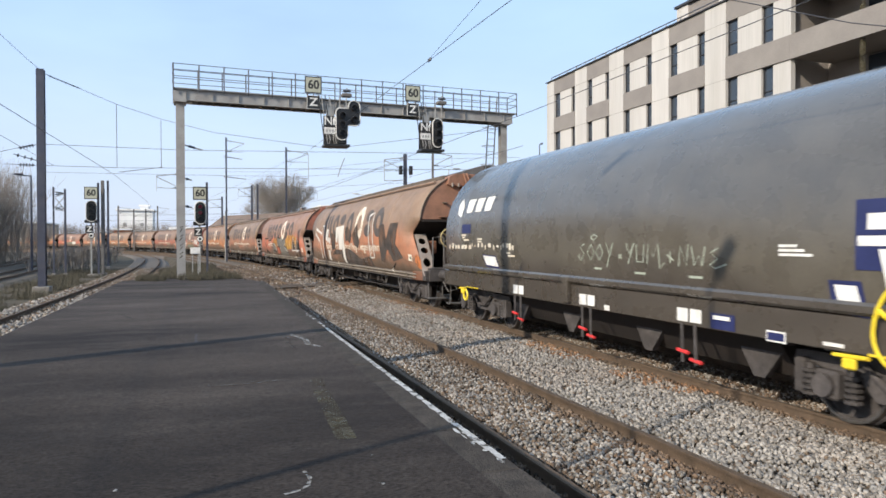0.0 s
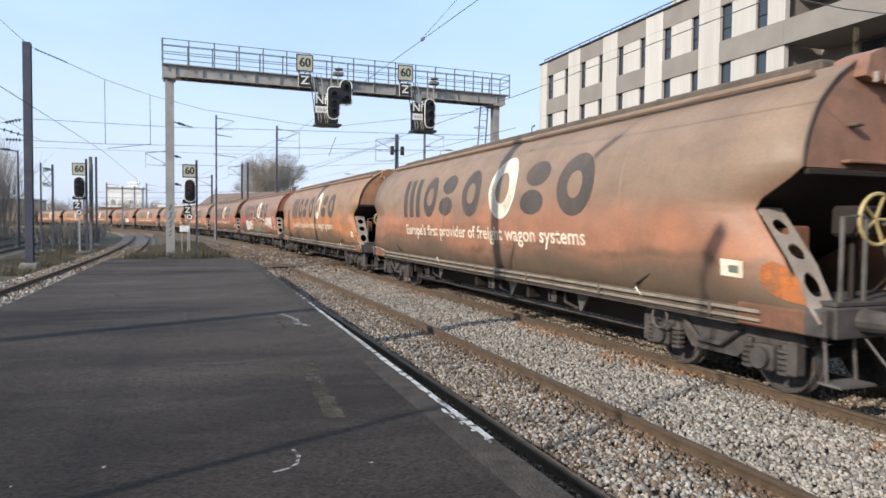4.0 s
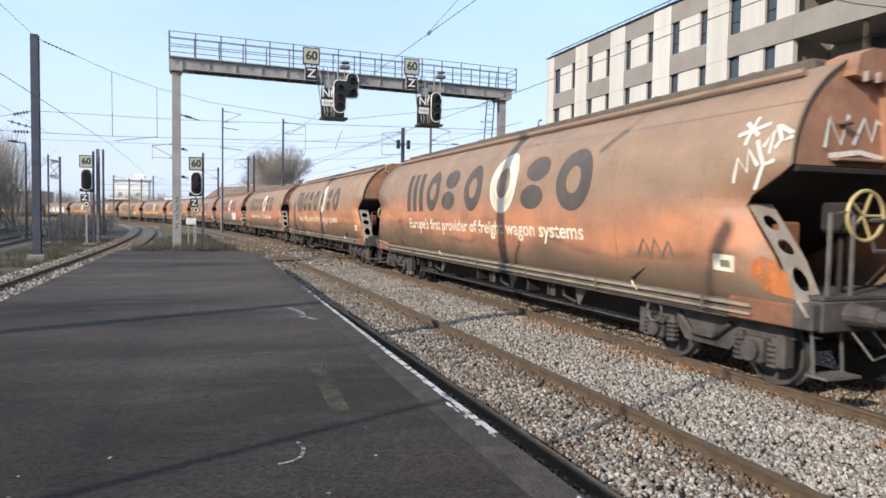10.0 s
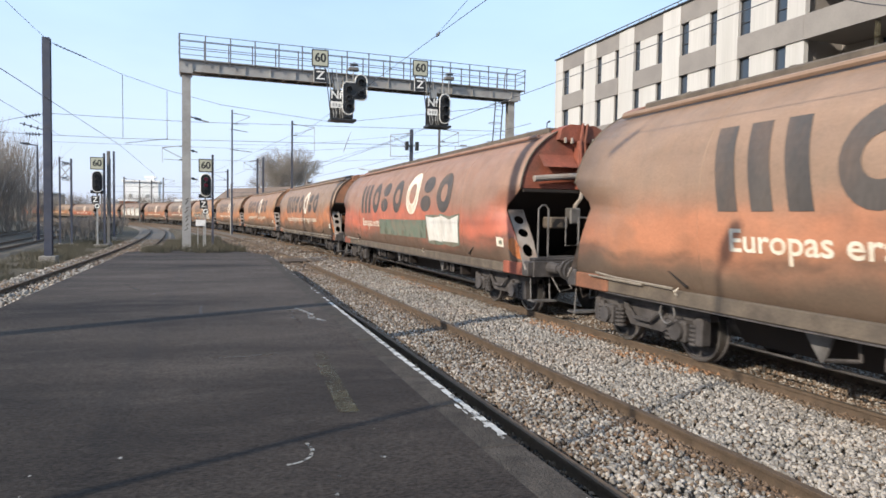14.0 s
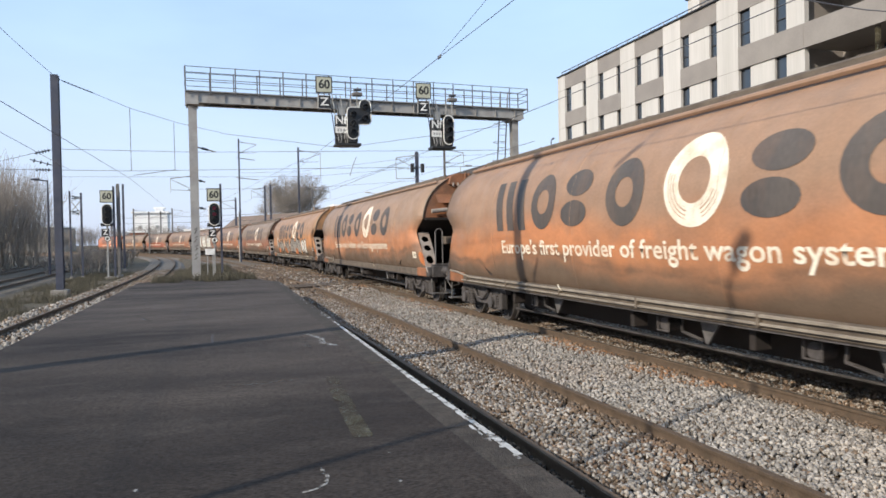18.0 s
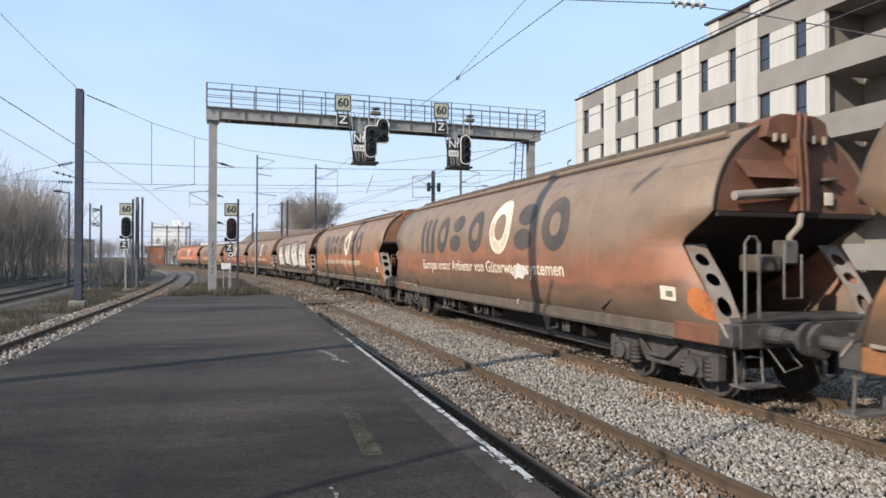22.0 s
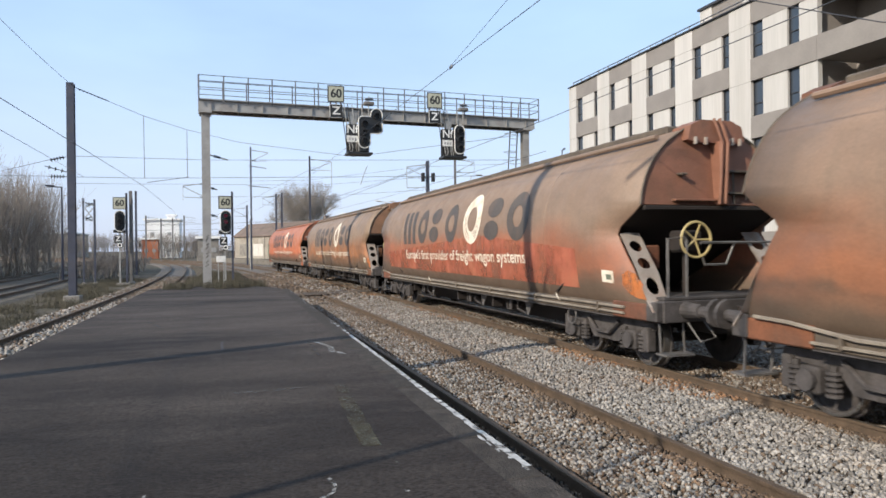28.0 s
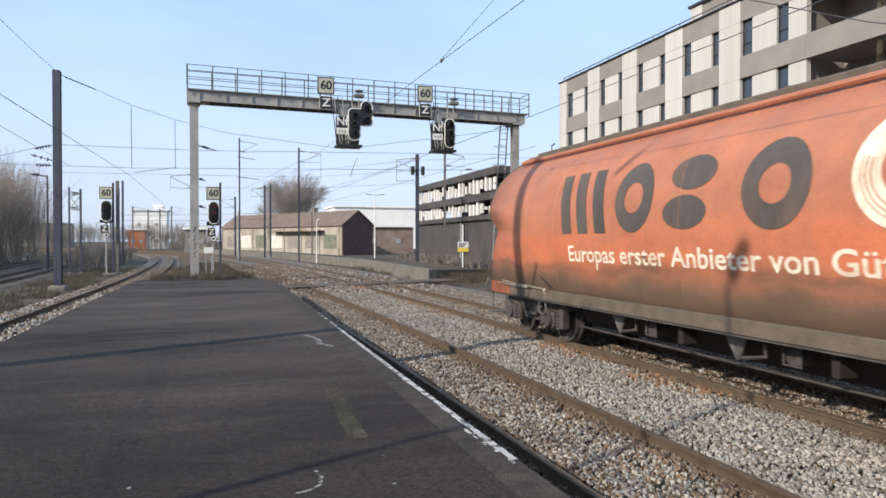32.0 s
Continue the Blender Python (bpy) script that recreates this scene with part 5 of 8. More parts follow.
def low_platform():
    """The disused low platform on the far side of the line."""
    pts = [on_line(s, 0) for s in np.arange(36, 160, 4.0)]
    line = []
    for i, (x, y, th) in enumerate(pts):
        off = min(4.2 + i * 0.35, 6.2)
        line.append((x + off * math.cos(th), y + off * math.sin(th), th))
    lp = empty("low_platform", pose(0, 0, 0), "low disused platform with pale concrete edge and weedy top", "platform", kind="structure")
    bm = sweep(B(), [(0, -0.5), (0, 0.30), (0.45, 0.30), (0.45, -0.5)], line)
    bmesh.ops.recalc_face_normals(bm, faces=bm.faces)
    part("edge", bm, M_LOWP, lp, "pale concrete edge")
    bm = sweep(B(), [(0.46, -0.5), (0.46, 0.27), (3.4, 0.24), (4.4, -0.5)], line)
    bmesh.ops.recalc_face_normals(bm, faces=bm.faces)
    part("surface", bm, M_SOIL, lp)


def platform_marks():
    """Chalk curls, faded yellow dashes and a small iron cover on the asphalt."""
    def mark(name, pts, w, material, label):
        bm = stroke(pts, w)
        for v in bm.verts:
            v.co = (v.co.x, v.co.y, 0.4245)
        bmesh.ops.recalc_face_normals(bm, faces=bm.faces)
        for f in bm.faces:
            if f.normal.z < 0:
                f.normal_flip()
        tagged(link(name, bm, material), label, "marking", "marks on the platform", "structure")
    mark("chalk_curl", [(0.42, 4.02), (0.5, 4.05), (0.57, 4.12), (0.6, 4.25), (0.585, 4.36), (0.57, 4.42)], 0.024, M_SCUFF, "white scuffed curl on asphalt")
    mark("scuff", [(1.1, 10.9), (1.16, 10.5), (1.12, 10.0), (1.14, 9.4)], 0.06, M_SCUFF2, "pale scuff on asphalt")
    mark("yellow_dash", [(1.06, 6.75), (1.02, 5.9), (0.98, 5.0)], 0.15, M_YLINE, "faded yellow paint on asphalt")
    mark("yellow_dash", [(1.10, 7.3), (1.07, 6.9)], 0.13, M_YLINE, "faded yellow paint on asphalt")
    mark("scuff", [(-1.7, 15.3), (-1.5, 14.6), (-1.3, 14.0)], 0.06, M_SCUFF2, "pale scuff on asphalt")
    mark("scuff", [(0.0, 7.3), (0.35, 7.28), (0.7, 7.35)], 0.07, M_SCUFF2, "pale scuff on asphalt")
    mark("scuff", [(1.25, 10.9), (1.4, 10.3), (1.36, 9.8), (1.5, 9.5)], 0.09, M_SCUFF, "pale scuffed spot on asphalt")
    rs = random.Random(41)
    bm = B()
    for _ in range(60):
        x, y, q = rs.uniform(-2.6, 1.7), 3.2 + 11 * rs.random() ** 1.6, rs.uniform(0.006, 0.016)
        if noise.noise((x * 0.9, y * 0.6, 3.0)) < 0.05:
            continue
        bm.faces.new([bm.verts.new((x + q * math.cos(a) * rs.uniform(0.6, 1.5), y + q * math.sin(a) * rs.uniform(0.8, 2.2), 0.4245)) for a in np.arange(0, 6.2, 1.05)])
    tagged(link("chalk_specks", bm, M_SCUFF), "small white specks trodden into the asphalt", "marking", "marks on the platform", "stuff")
    mark("crack", [(-0.15, 10.5), (-0.17, 11.0), (-0.16, 11.5)], 0.03, M_DPATCH, "dark crack in asphalt")


def surroundings():
    # left of the platform: masts whose shadows cross it
    m = mast(-6.5, 7.45, -0.5, 11.6, 0.26, "dark steel mast of the overhead line beside the track")
    part("bracket", tube(B(), [(0, 0, 8.3), (1.9, 0, 8.2)], 0.04, 5), M_GALV, m)
    lp = lamp_post(-6.5, 1.2, -0.5, 8.7, [0.6], "grey lamp post beside the track", 0.055)
    part("lamp_shade", cyl(B(), (0.3, 0, 9.2), (0.75, 0, 9.32), 0.12, 8, 0.08), M_GREY, lp)
    wire("feeder_wire", [(-6.5, 7.45, 9.2), (-7.1, 35.3, 9.7)], 0.012, sag=0.3)
    jw = wire("feeder_wire", [(-6.5, -40, 11.3), (-6.5, 7.45, 11.5)], 0.005, sag=0.3)
    insulator(jw, (-6.5, 3.28, 10.94), (-6.5, 3.9, 10.46), 7, 0.07)
    part("jumper", tube(B(), [(-6.5, 3.28, 10.94), (-6.5, 3.0, 11.42)], 0.015, 5), M_WIRE, jw)
    # head span hung from the tall mast
    wire("span_wire", [(-7.0, 35.3, 9.6), (-4.0, 35.5, 8.4), (-2.0, 35.5, 7.8), (0.4, 35.3, 7.25), (6.0, 34.5, 6.6), (14.3, 31.6, 7.6)], 0.0105)
    wire("span_wire", [(-11.5, 34.6, 5.0), (-7.6, 35.2, 6.25), (-7.1, 35.3, 6.35), (-1.0, 35.7, 6.38), (14.2, 31.7, 6.3)], 0.0105)
    wire("span_wire", [(-12.5, 34.3, 5.32), (-7.1, 35.3, 5.38), (-3.9, 35.7, 5.42), (14.2, 31.7, 5.5)], 0.0105)
    for x, z0, z1 in ((-4.0, 5.4, 8.38), (-2.05, 5.5, 7.78)):
        wire("dropper", [(x, 35.5, z1), (x, 35.6, z0)], 0.014, "dark hanger between two wires")
    wire("stay_wire", [(-3.9, 35.6, 5.2), (-2.0, 35.6, 5.5)], 0.014)
    ins = empty("span_insulators", pose(-7.1, 35.3, 0), "brown ribbed insulators on the mast's cross wires", "insulator")
    insulator(ins, (-0.9, 0, 6.12), (-0.25, 0, 6.3), 5, 0.1)
    insulator(ins, (-0.9, 0, 5.38), (-0.25, 0, 5.38), 5, 0.1)
    insulator(ins, (-1.1, 0, 5.85), (-0.2, 0, 5.6), 3, 0.1)
    insulator(ins, (0.3, 0, 9.5), (1.6, 0.05, 9.0), 8, 0.05)
    # wires along the tracks
    wire("contact_wire", [(-4.65, -30, 5.05), (-4.5, 15, 5.05), (-4.15, 36, 5.1), (-4.5, 60, 5.1), (-6.6, 95, 5.1), (-12, 130, 5.1)], 0.0105)
    wire("messenger_wire", [(-6.4, -30, 5.6), (-6.4, 20, 5.5), (-6.6, 35.3, 5.4)], 0.009)
    wire("messenger_wire", [(-11.6, -30, 6.9), (-11.7, 35, 6.8), (-15.5, 90, 6.8), (-30, 165, 6.8)], 0.009)
    wire("contact_wire", [(3.65, -30, 5.3), (3.65, 0, 4.9), (3.65, 7.4, 4.927), (3.65, 11.26, 5.017), (3.64, 14, 5.07), (3.3, 31, 5.12), (2.2, 55, 5.15), (-1.2, 85, 5.15), (-6.5, 112, 5.15)], 0.0065)
    wire("messenger_wire", [(3.65, -30, 9.1), (3.65, 4, 5.75), (3.65, 8.47, 5.31), (3.65, 11.2, 5.035)], 0.0045)
    part("clamp", box(B(), 3.635, 3.665, 11.08, 11.22, 4.99, 5.05, 0.008), M_WIRE, wire("messenger_wire", [(3.62, 31, 5.6), (2.2, 55, 6.2), (-1.2, 85, 6.2), (-6.5, 112, 6.2)], 0.009))
    wire("contact_wire", [(7.62, 26, 5.2), (6.7, 50, 5.15), (4.2, 78, 5.15), (0, 105, 5.15), (-7, 132, 5.15)], 0.0105)
    wire("feeder_wire", [(12.0, -20, 6.9), (12.0, 24, 6.95), (11.2, 50, 7.0), (8, 90, 7.0)], 0.013)
    wire("feeder_wire", [(11.7, 24, 5.6), (11.0, 50, 5.7), (8, 90, 5.7)], 0.009)
    # cross wire with its white insulators near the flats
    wire("cross_wire", [(-6.4, 21.5, 10.9), (6.83, 13.35, 7.54), (8.74, 12.19, 7.25), (9.93, 11.24, 6.84), (11.52, 9.61, 6.0), (14, 6.6, 4.9)], 0.011)
    ci = empty("cross_wire_insulator", pose(0, 0, 0), "white ribbed insulators on a cross wire", "insulator")
    bm = B()
    for k in range(4):
        p = Vector((8.78, 12.12, 7.24)).lerp(Vector((9.18, 11.84, 7.15)), k / 3)
        cyl(bm, p - Vector((0.03, -0.02, 0)), p + Vector((0.03, -0.02, 0)), 0.11, 10, 0.07)
    part("discs", bm, M_WHITE, ci)
    part("core", tube(B(), [(8.70, 12.18, 7.26), (9.26, 11.79, 7.13)], 0.03, 6), M_INS, ci)
    # masts farther on
    bracket_mast(16.25, 56.5, -0.5, 9.4, -1.85, 0.26, material=M_MAST, deep=1.8)
    tr = empty("pole_box", pose(16.25, 56.5, 7.6), "dark boxes strapped to a mast", "switch box")
    for s in (-1, 1):
        part("box", box(B(), s * 0.45 - 0.14, s * 0.45 + 0.14, -0.3, -0.02, 0, 0.75, 0.02), M_BLACK, tr)
        part("strap", tube(B(), [(0, -0.16, 0.4), (s * 0.4, -0.16, 0.4)], 0.03, 5), M_BLACK, tr)
    bracket_mast(5.62, 92.0, -0.5, 9.2, -1.7, 0.24, material=M_MAST)
    bracket_mast(6.62, 96.0, -0.5, 9.7, -1.7, 0.24, material=M_MAST)
    bracket_mast(2.0, 96.0, -0.5, 7.9, -1.9, 0.24, material=M_MAST)
    bracket_mast(18.9, 56.9, -0.5, 10.0, 1.8, 0.16)
    bracket_mast(7.75, 71.0, -0.5, 11.5, 2.25, 0.17, deep=2.6, material=M_MAST)
    bracket_mast(2.0, 75.0, -0.5, 12.8, 1.8, 0.16, drop=False, material=M_MAST, extra=((2.0, 1.6), (4.1, 2.0)))
    wire("dropper", [(11.65, 60, 9.3), (11.3, 60, 8.4), (11.04, 60, 7.6)], 0.03, "dark hanger between two wires")
    bracket_mast(12.8, 100.0, -0.5, 9.5, 2.6, 0.18)
    bracket_mast(-1.9, 58.0, -0.4, 7.6, -1.8, 0.2)
    bracket_mast(-9.8, 52.2, -0.5, 5.6, 0.7, 0.1, drop=False, material=M_MAST)
    bracket_mast(-9.1, 52.2, -0.5, 5.5, -0.6, 0.12, drop=False, material=M_MAST)
    mast(-8.1, 65.5, -0.5, 7.2, 0.16, "dark steel mast beside the bend", M_MAST)
    mast(-8.55, 66.5, -0.5, 6.6, 0.14, "dark steel mast beside the bend", M_MAST)
    mast(-6.75, 51.9, -0.5, 6.1, 0.2, "dark steel mast behind a signal", M_FARM)
    for x, y, zt in ((-16.6, 149, 9.0), (-13.8, 149.4, 8.4), (-11.6, 149.6, 8.5), (-9.4, 149.7, 9.1), (-20.5, 148, 8.2), (-4.5, 140, 8.8)):
        bracket_mast(x, y, -0.5, zt, 2.2, 0.26, drop=False)
    for z in (5.3, 6.4):
        wire("span_wire", [(-22, 148, z + 0.6), (-4.5, 140, z + 0.6), (8, 128, z + 0.6)], 0.03)
    wire("span_wire", [(1.8, 75, 9.2), (7.5, 71, 9.0), (16, 56.5, 8.9), (26, 54, 9.2)], 0.011)
    wire("span_wire", [(-12, 60, 7.3), (-1.9, 58, 7.2), (7.5, 60, 7.5), (16, 56.5, 8.0)], 0.011)
    wire("span_wire", [(-1.9, 58, 6.2), (7.5, 60, 6.5), (16, 56.5, 6.9), (24, 55, 7.1)], 0.011)
    lamp_post(-12.5, 58.7, -0.5, 6.9, [-0.9], "dark lamp post near the thicket", 0.1, M_MAST)
    lamp_post(16.2, 73.2, -0.5, 7.0, [-0.9, 0.9], "pale double-headed lamp post", 0.09, M_WHITE)
    lamp_post(10.0, 74.3, -0.5, 4.2, [0.3], "slim pale lamp post", 0.08, M_WHITE)
    lamp_post(21.5, 60.0, -0.5, 8.6, [0.9], "slim grey lamp post by the car park", 0.06)
    lamp_post(24.6, 47.6, -0.5, 9.4, [0.2], "dark lamp post in front of the flats", 0.07, M_MAST)
    lamp_post(1.95, 78.0, -0.5, 5.2, [0.25], "grey post with a dark oval signal", 0.08)
    yard_sign()
    low_platform()
    # plate and scribbles on the gantry's near post
    pb = empty("post_plate", pose(-0.62, 30.28, 1.38), "white plate fixed beside the gantry post", "plate")
    part("plate", box(B(), -0.02, 0.36, -0.03, 0.0, 0, 0.26, 0.006), M_WHITE, pb)
    part("stem", box(B(), 0.04, 0.08, 0.001, 0.04, -1.0, 0.2), M_GALV, pb)
    part("stem", box(B(), 0.26, 0.30, 0.001, 0.04, -1.0, 0.2), M_GALV, pb)
    for k in range(4):
        z = 1.2 + 0.36 * k
        bm = stroke([(-1.08 + 0.03 * (k % 2), z), (-0.95, z + 0.08 + 0.03 * k), (-1.05, z + 0.17), (-0.93, z + 0.25)], 0.03)
        for v in bm.verts:
            v.co = (v.co.x, 30.305, v.co.y)
        tagged(link("post_scrawl", bm, M_GRD), "dark scrawl on a grey post", "scrawl", "scrawls on the post")
    # plants
    thicket((-44, -18.5, 52, 92), 420, 9.6, 21, "bare brown thicket along the far tracks")
    thicket((-70, -36, 100, 170), 260, 6.5, 22, "bare brown thicket beyond the bend")
    thicket((-32, -18.5, 40, 56), 60, 4.5, 23, "bare brown scrub near the far tracks")
    thicket((-6, 24, 172, 200), 120, 4.5, 24, "bare scrub in the distance")
    thicket((-17.5, -13.5, 96, 130), 70, 1.2, 26, "low bare scrub between the far tracks")
    thicket((-60, -4, 214, 227), 200, 7.0, 27, "bare trees beyond the bend")
    thicket((-13, -9.6, 58, 90), 70, 1.7, 28, "low dry weeds beside the rails")
    bare_tree(-19.5, 74, -0.5, 9.0, 31, "bare young tree in the thicket", 0.16)
    bare_tree(-23, 66, -0.5, 8.5, 32, "bare young tree in the thicket", 0.16)
    bare_tree(-28, 84, -0.5, 10.0, 33, "bare young tree in the thicket", 0.18)
    bare_tree(14.2, 141, -0.5, 15.0, 34, "large bare tree with a round crown behind the shed", 0.42, 0.8, 5, 0.30, M_FARTWIG)
    bare_tree(13.6, 142, -0.5, 12.0, 35, "bare tree with low boughs behind the shed", 0.3, 0.9, 5, 0.33, M_FARTWIG)
    rs = random.Random(9)
    spots = [(rs.uniform(-1.9, 1.0), rs.uniform(30, 48), 0.24 - max(0, 0), 0.5, 260) for _ in range(46)]
    spots += [(rs.uniform(-9.5, -6.3), rs.uniform(16, 60), -0.5, 0.7, 260) for _ in range(90)]
    spots += [(rs.uniform(-2.4, 1.5), rs.uniform(27.2, 29.3), 0.40, 0.3, 120) for _ in range(22)]
    grass("rough_grass", spots, "thin winter grass and weeds between the tracks", 0.26, 3)
    grass("edge_weeds", [(1.98, 9.7, -0.15, 0.10, 60), (1.97, 7.0, -0.18, 0.08, 40), (1.96, 11.6, -0.15, 0.07, 30), (1.97, 4.6, -0.2, 0.07, 40), (1.99, 6.1, -0.2, 0.05, 25)], "small green weeds along the platform's foot", 0.4, 4)
    grass("yard_grass", [(rs.uniform(11.5, 20), rs.uniform(36, 60), -0.5, 0.9, 200) for _ in range(90)], "rough grass before the car park", 0.3, 5)
    # far buildings
    far_block(-25.7, -15.8, 229, 240, 11.4, M_WFAR, "long white building in the distance", 2)
    far_block(-19.5, -17.2, 232, 236, 12.9, M_WFAR, "white stair block in the distance", 0)
    far_block(-25.5, -21.0, 218, 222, 5.2, M_ORANGE, "low orange-roofed building in the distance", 1)
    far_block(33, 66, 205, 222, 12.2, M_WFAR, "large white building behind the shed", 0)
    far_block(26, 36, 128, 136, 4.6, M_BRICK, "low brick building beyond the shed", 1)
    far_block(-6.8, -2.7, 150, 153, 4.3, M_CONC, "small concrete hut beside the line", 1)
    far_block(-120, -60, 300, 330, 9, M_CONC, "pale blocks in the distance")
    thicket((18.6, 21.0, 52, 73), 60, 1.1, 29, "dark scrub along the car park wall", "scrub")
    thicket((19, 27, 141, 147), 14, 7.5, 25, "dark bushes behind the shed", "bushes")
    # loose stones
    def lie(x, y):
        return np.interp(x, [2.3, 2.6, 4.4, 5.1, 6.1, 6.8], [-0.34, -0.295, -0.295, -0.24, -0.24, -0.295])
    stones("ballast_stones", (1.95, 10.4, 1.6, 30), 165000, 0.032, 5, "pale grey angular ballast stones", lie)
    stones("ballast_stones", (1.95, 10.4, 28, 62), 16000, 0.09, 6, "pale grey angular ballast stones", lie)
    stones("ballast_stones", (-6.35, -3.2, 10, 60), 15000, 0.065, 7, "pale ballast stones beside the left-hand rails", lambda x, y: np.full(len(x), -0.31), LEFT_LINE)


# ---- the hopper wagons ----
PROF = [(0.95, 1.20), (1.08, 1.33), (1.3, 1.42), (1.7, 1.485), (2.15, 1.50), (2.6, 1.46), (2.95, 1.36), (3.25, 1.20), (3.5, 0.98), (3.68, 0.74), (3.80, 0.5)]
HALF, FOOT, GREY_FOOT = 10.0, 9.15, 7.25
BEND = [(0.95, 0.10), (2.14, 0.92), (2.52, 0.28), (3.5, 0.37), (3.9, 0.45)]


def smooth_prof(n=26):
    zs = np.linspace(PROF[0][0], PROF[-1][0], n)
    xs = np.interp(zs, [p[0] for p in PROF], [p[1] for p in PROF])
    for _ in range(2):
        xs[1:-1] = (xs[:-2] + 2 * xs[1:-1] + xs[2:]) / 4
    return list(zip(zs, xs))


SPROF = smooth_prof()


def skin_off(z):
    return float(np.interp(z, [p[0] for p in SPROF], [p[1] for p in SPROF]))


def inset(z):
    return float(np.interp(z, [p[0] for p in BEND], [p[1] for p in BEND]))


def decal(name, bm, material, parent, side=-1, lift=0.007, label=""):
    """Lays flat paint, drawn as (u along the side from its left, z), on the wagon's curved side. side -1: the one seen first."""
    for z in np.arange(1.1, 3.8, 0.12):
        bmesh.ops.bisect_plane(bm, geom=bm.verts[:] + bm.edges[:] + bm.faces[:], plane_co=(0, z, 0), plane_no=(0, 1, 0))
    for v in bm.verts:
        u, z = v.co.x, v.co.y
        o = skin_off(z) + lift
        v.co = (-o, FOOT - u, z) if side < 0 else (o, -FOOT + u, z)
    bmesh.ops.recalc_face_normals(bm, faces=bm.faces)
    return part(name, bm, material, parent, label)


def flat(polys):
    bm = B()
    for p in polys:
        bm.faces.new([bm.verts.new((u, z, 0)) for u, z in p])
    return bm


def annulus(cu, cz, ru, rz, iu, iz, n=28, a0=0.0, a1=2 * math.pi, tilt=0.0):
    bm = B()
    A, C = [], []
    for k in range(n + 1):
        a = a0 + (a1 - a0) * k / n
        A.append(bm.verts.new((cu + ru * math.cos(a) + tilt * rz * math.sin(a), cz + rz * math.sin(a), 0)))
        C.append(bm.verts.new((cu + iu * math.cos(a) + tilt * iz * math.sin(a), cz + iz * math.sin(a), 0)))
    for k in range(n):
        bm.faces.new((A[k], A[k + 1], C[k + 1], C[k]))
    return bm


def join(*bms):
    out = bms[0]
    for b in bms[1:]:
        me = bpy.data.meshes.new("tmp")
        b.to_mesh(me)
        b.free()
        out.from_mesh(me)
        bpy.data.meshes.remove(me)
    return out


def place_text(body, width, u0, z, bold=0.0):
    """A line of lettering from u0 on, width wide, round height z."""
    bm = text_mesh(body, 0.5, "LEFT")
    w = max(v.co.x for v in bm.verts)
    k = width / w
    for v in bm.verts:
        v.co = (u0 + v.co.x * k, z + v.co.y * 0.80, 0)
    return bm


def spread_words(txt, width, u0):
    """Each word of a line with its start and width, so that every word is a piece of its own."""
    def wide(s):
        bm = text_mesh(s, 0.5, "LEFT")
        xs = [v.co.x for v in bm.verts]
        bm.free()
        return max(xs)
    words = txt.split()
    k = width / wide(txt)
    out = []
    for i, wd in enumerate(words):
        own = wide(wd)
        out.append((wd, u0 + (wide(" ".join(words[:i + 1])) - own) * k, own * k))
    return out


def stroke(pts, w):
    """A brush stroke of width w through (u, z) points."""
    bm = B()
    P = [Vector((u, z, 0)) for u, z in pts]
    L, R = [], []
    for i, p in enumerate(P):
        d = (P[min(i + 1, len(P) - 1)] - P[max(i - 1, 0)]).normalized()
        n = Vector((-d.y, d.x, 0)) * w / 2
        L.append(bm.verts.new(p + n))
        R.append(bm.verts.new(p - n))
    for i in range(len(P) - 1):
        bm.faces.new((L[i], L[i + 1], R[i + 1], R[i]))
    return bm


def emblem(parent, side):
    """The owner's mark as plain dark blocks and rounds with one pale ring, 10 m long."""
    z0, z1 = 2.03, 3.12
    zc, rz = (z0 + z1) / 2, (z1 - z0) / 2
    u = 3.68
    bar = lambda a: [(a, z1), (a + 0.34, z1), (a + 0.60, z0), (a + 0.26, z0)]
    for k in range(3):
        decal("emblem_bar", flat([bar(u + 0.56 * k)]), M_LOGO, parent, side)
    for uu, r in ((2.45, 0.5), (5.25, 0.52), (9.75, 0.58)):
        decal("emblem_round", annulus(u + uu, zc, r, rz, 0.24, 0.24, 24), M_LOGO, parent, side)
    for uu in (3.72, 8.3):
        decal("emblem_oval", annulus(u + uu + 0.05, zc + rz * 0.5, 0.46, rz * 0.44, 0.001, 0.001, 20), M_LOGO, parent, side)
        decal("emblem_oval", annulus(u + uu - 0.05, zc - rz * 0.5, 0.46, rz * 0.44, 0.001, 0.001, 20), M_LOGO, parent, side)
    cu, cz, q = u + 6.9, zc + 0.05, rz + 0.1
    band = lambda a, b, lo, hi: annulus(cu, cz, 0.64 * a, q * a, 0.64 * b, q * b, 20, math.radians(lo), math.radians(hi))
    pieces = [band(1.0, 0.5, -20, 165), band(1.0, 0.86, 165, 340), band(0.6, 0.5, 165, 340), band(0.86, 0.6, 255, 292)]
    for lo, hi in ((165, 255), (292, 340)):
        pieces += [band(0.84, 0.78, lo, hi), band(0.755, 0.69, lo, hi), band(0.66, 0.605, lo, hi)]
    decal("emblem_ring", join(*pieces), M_LOGOW, parent, side, label="cream ring")


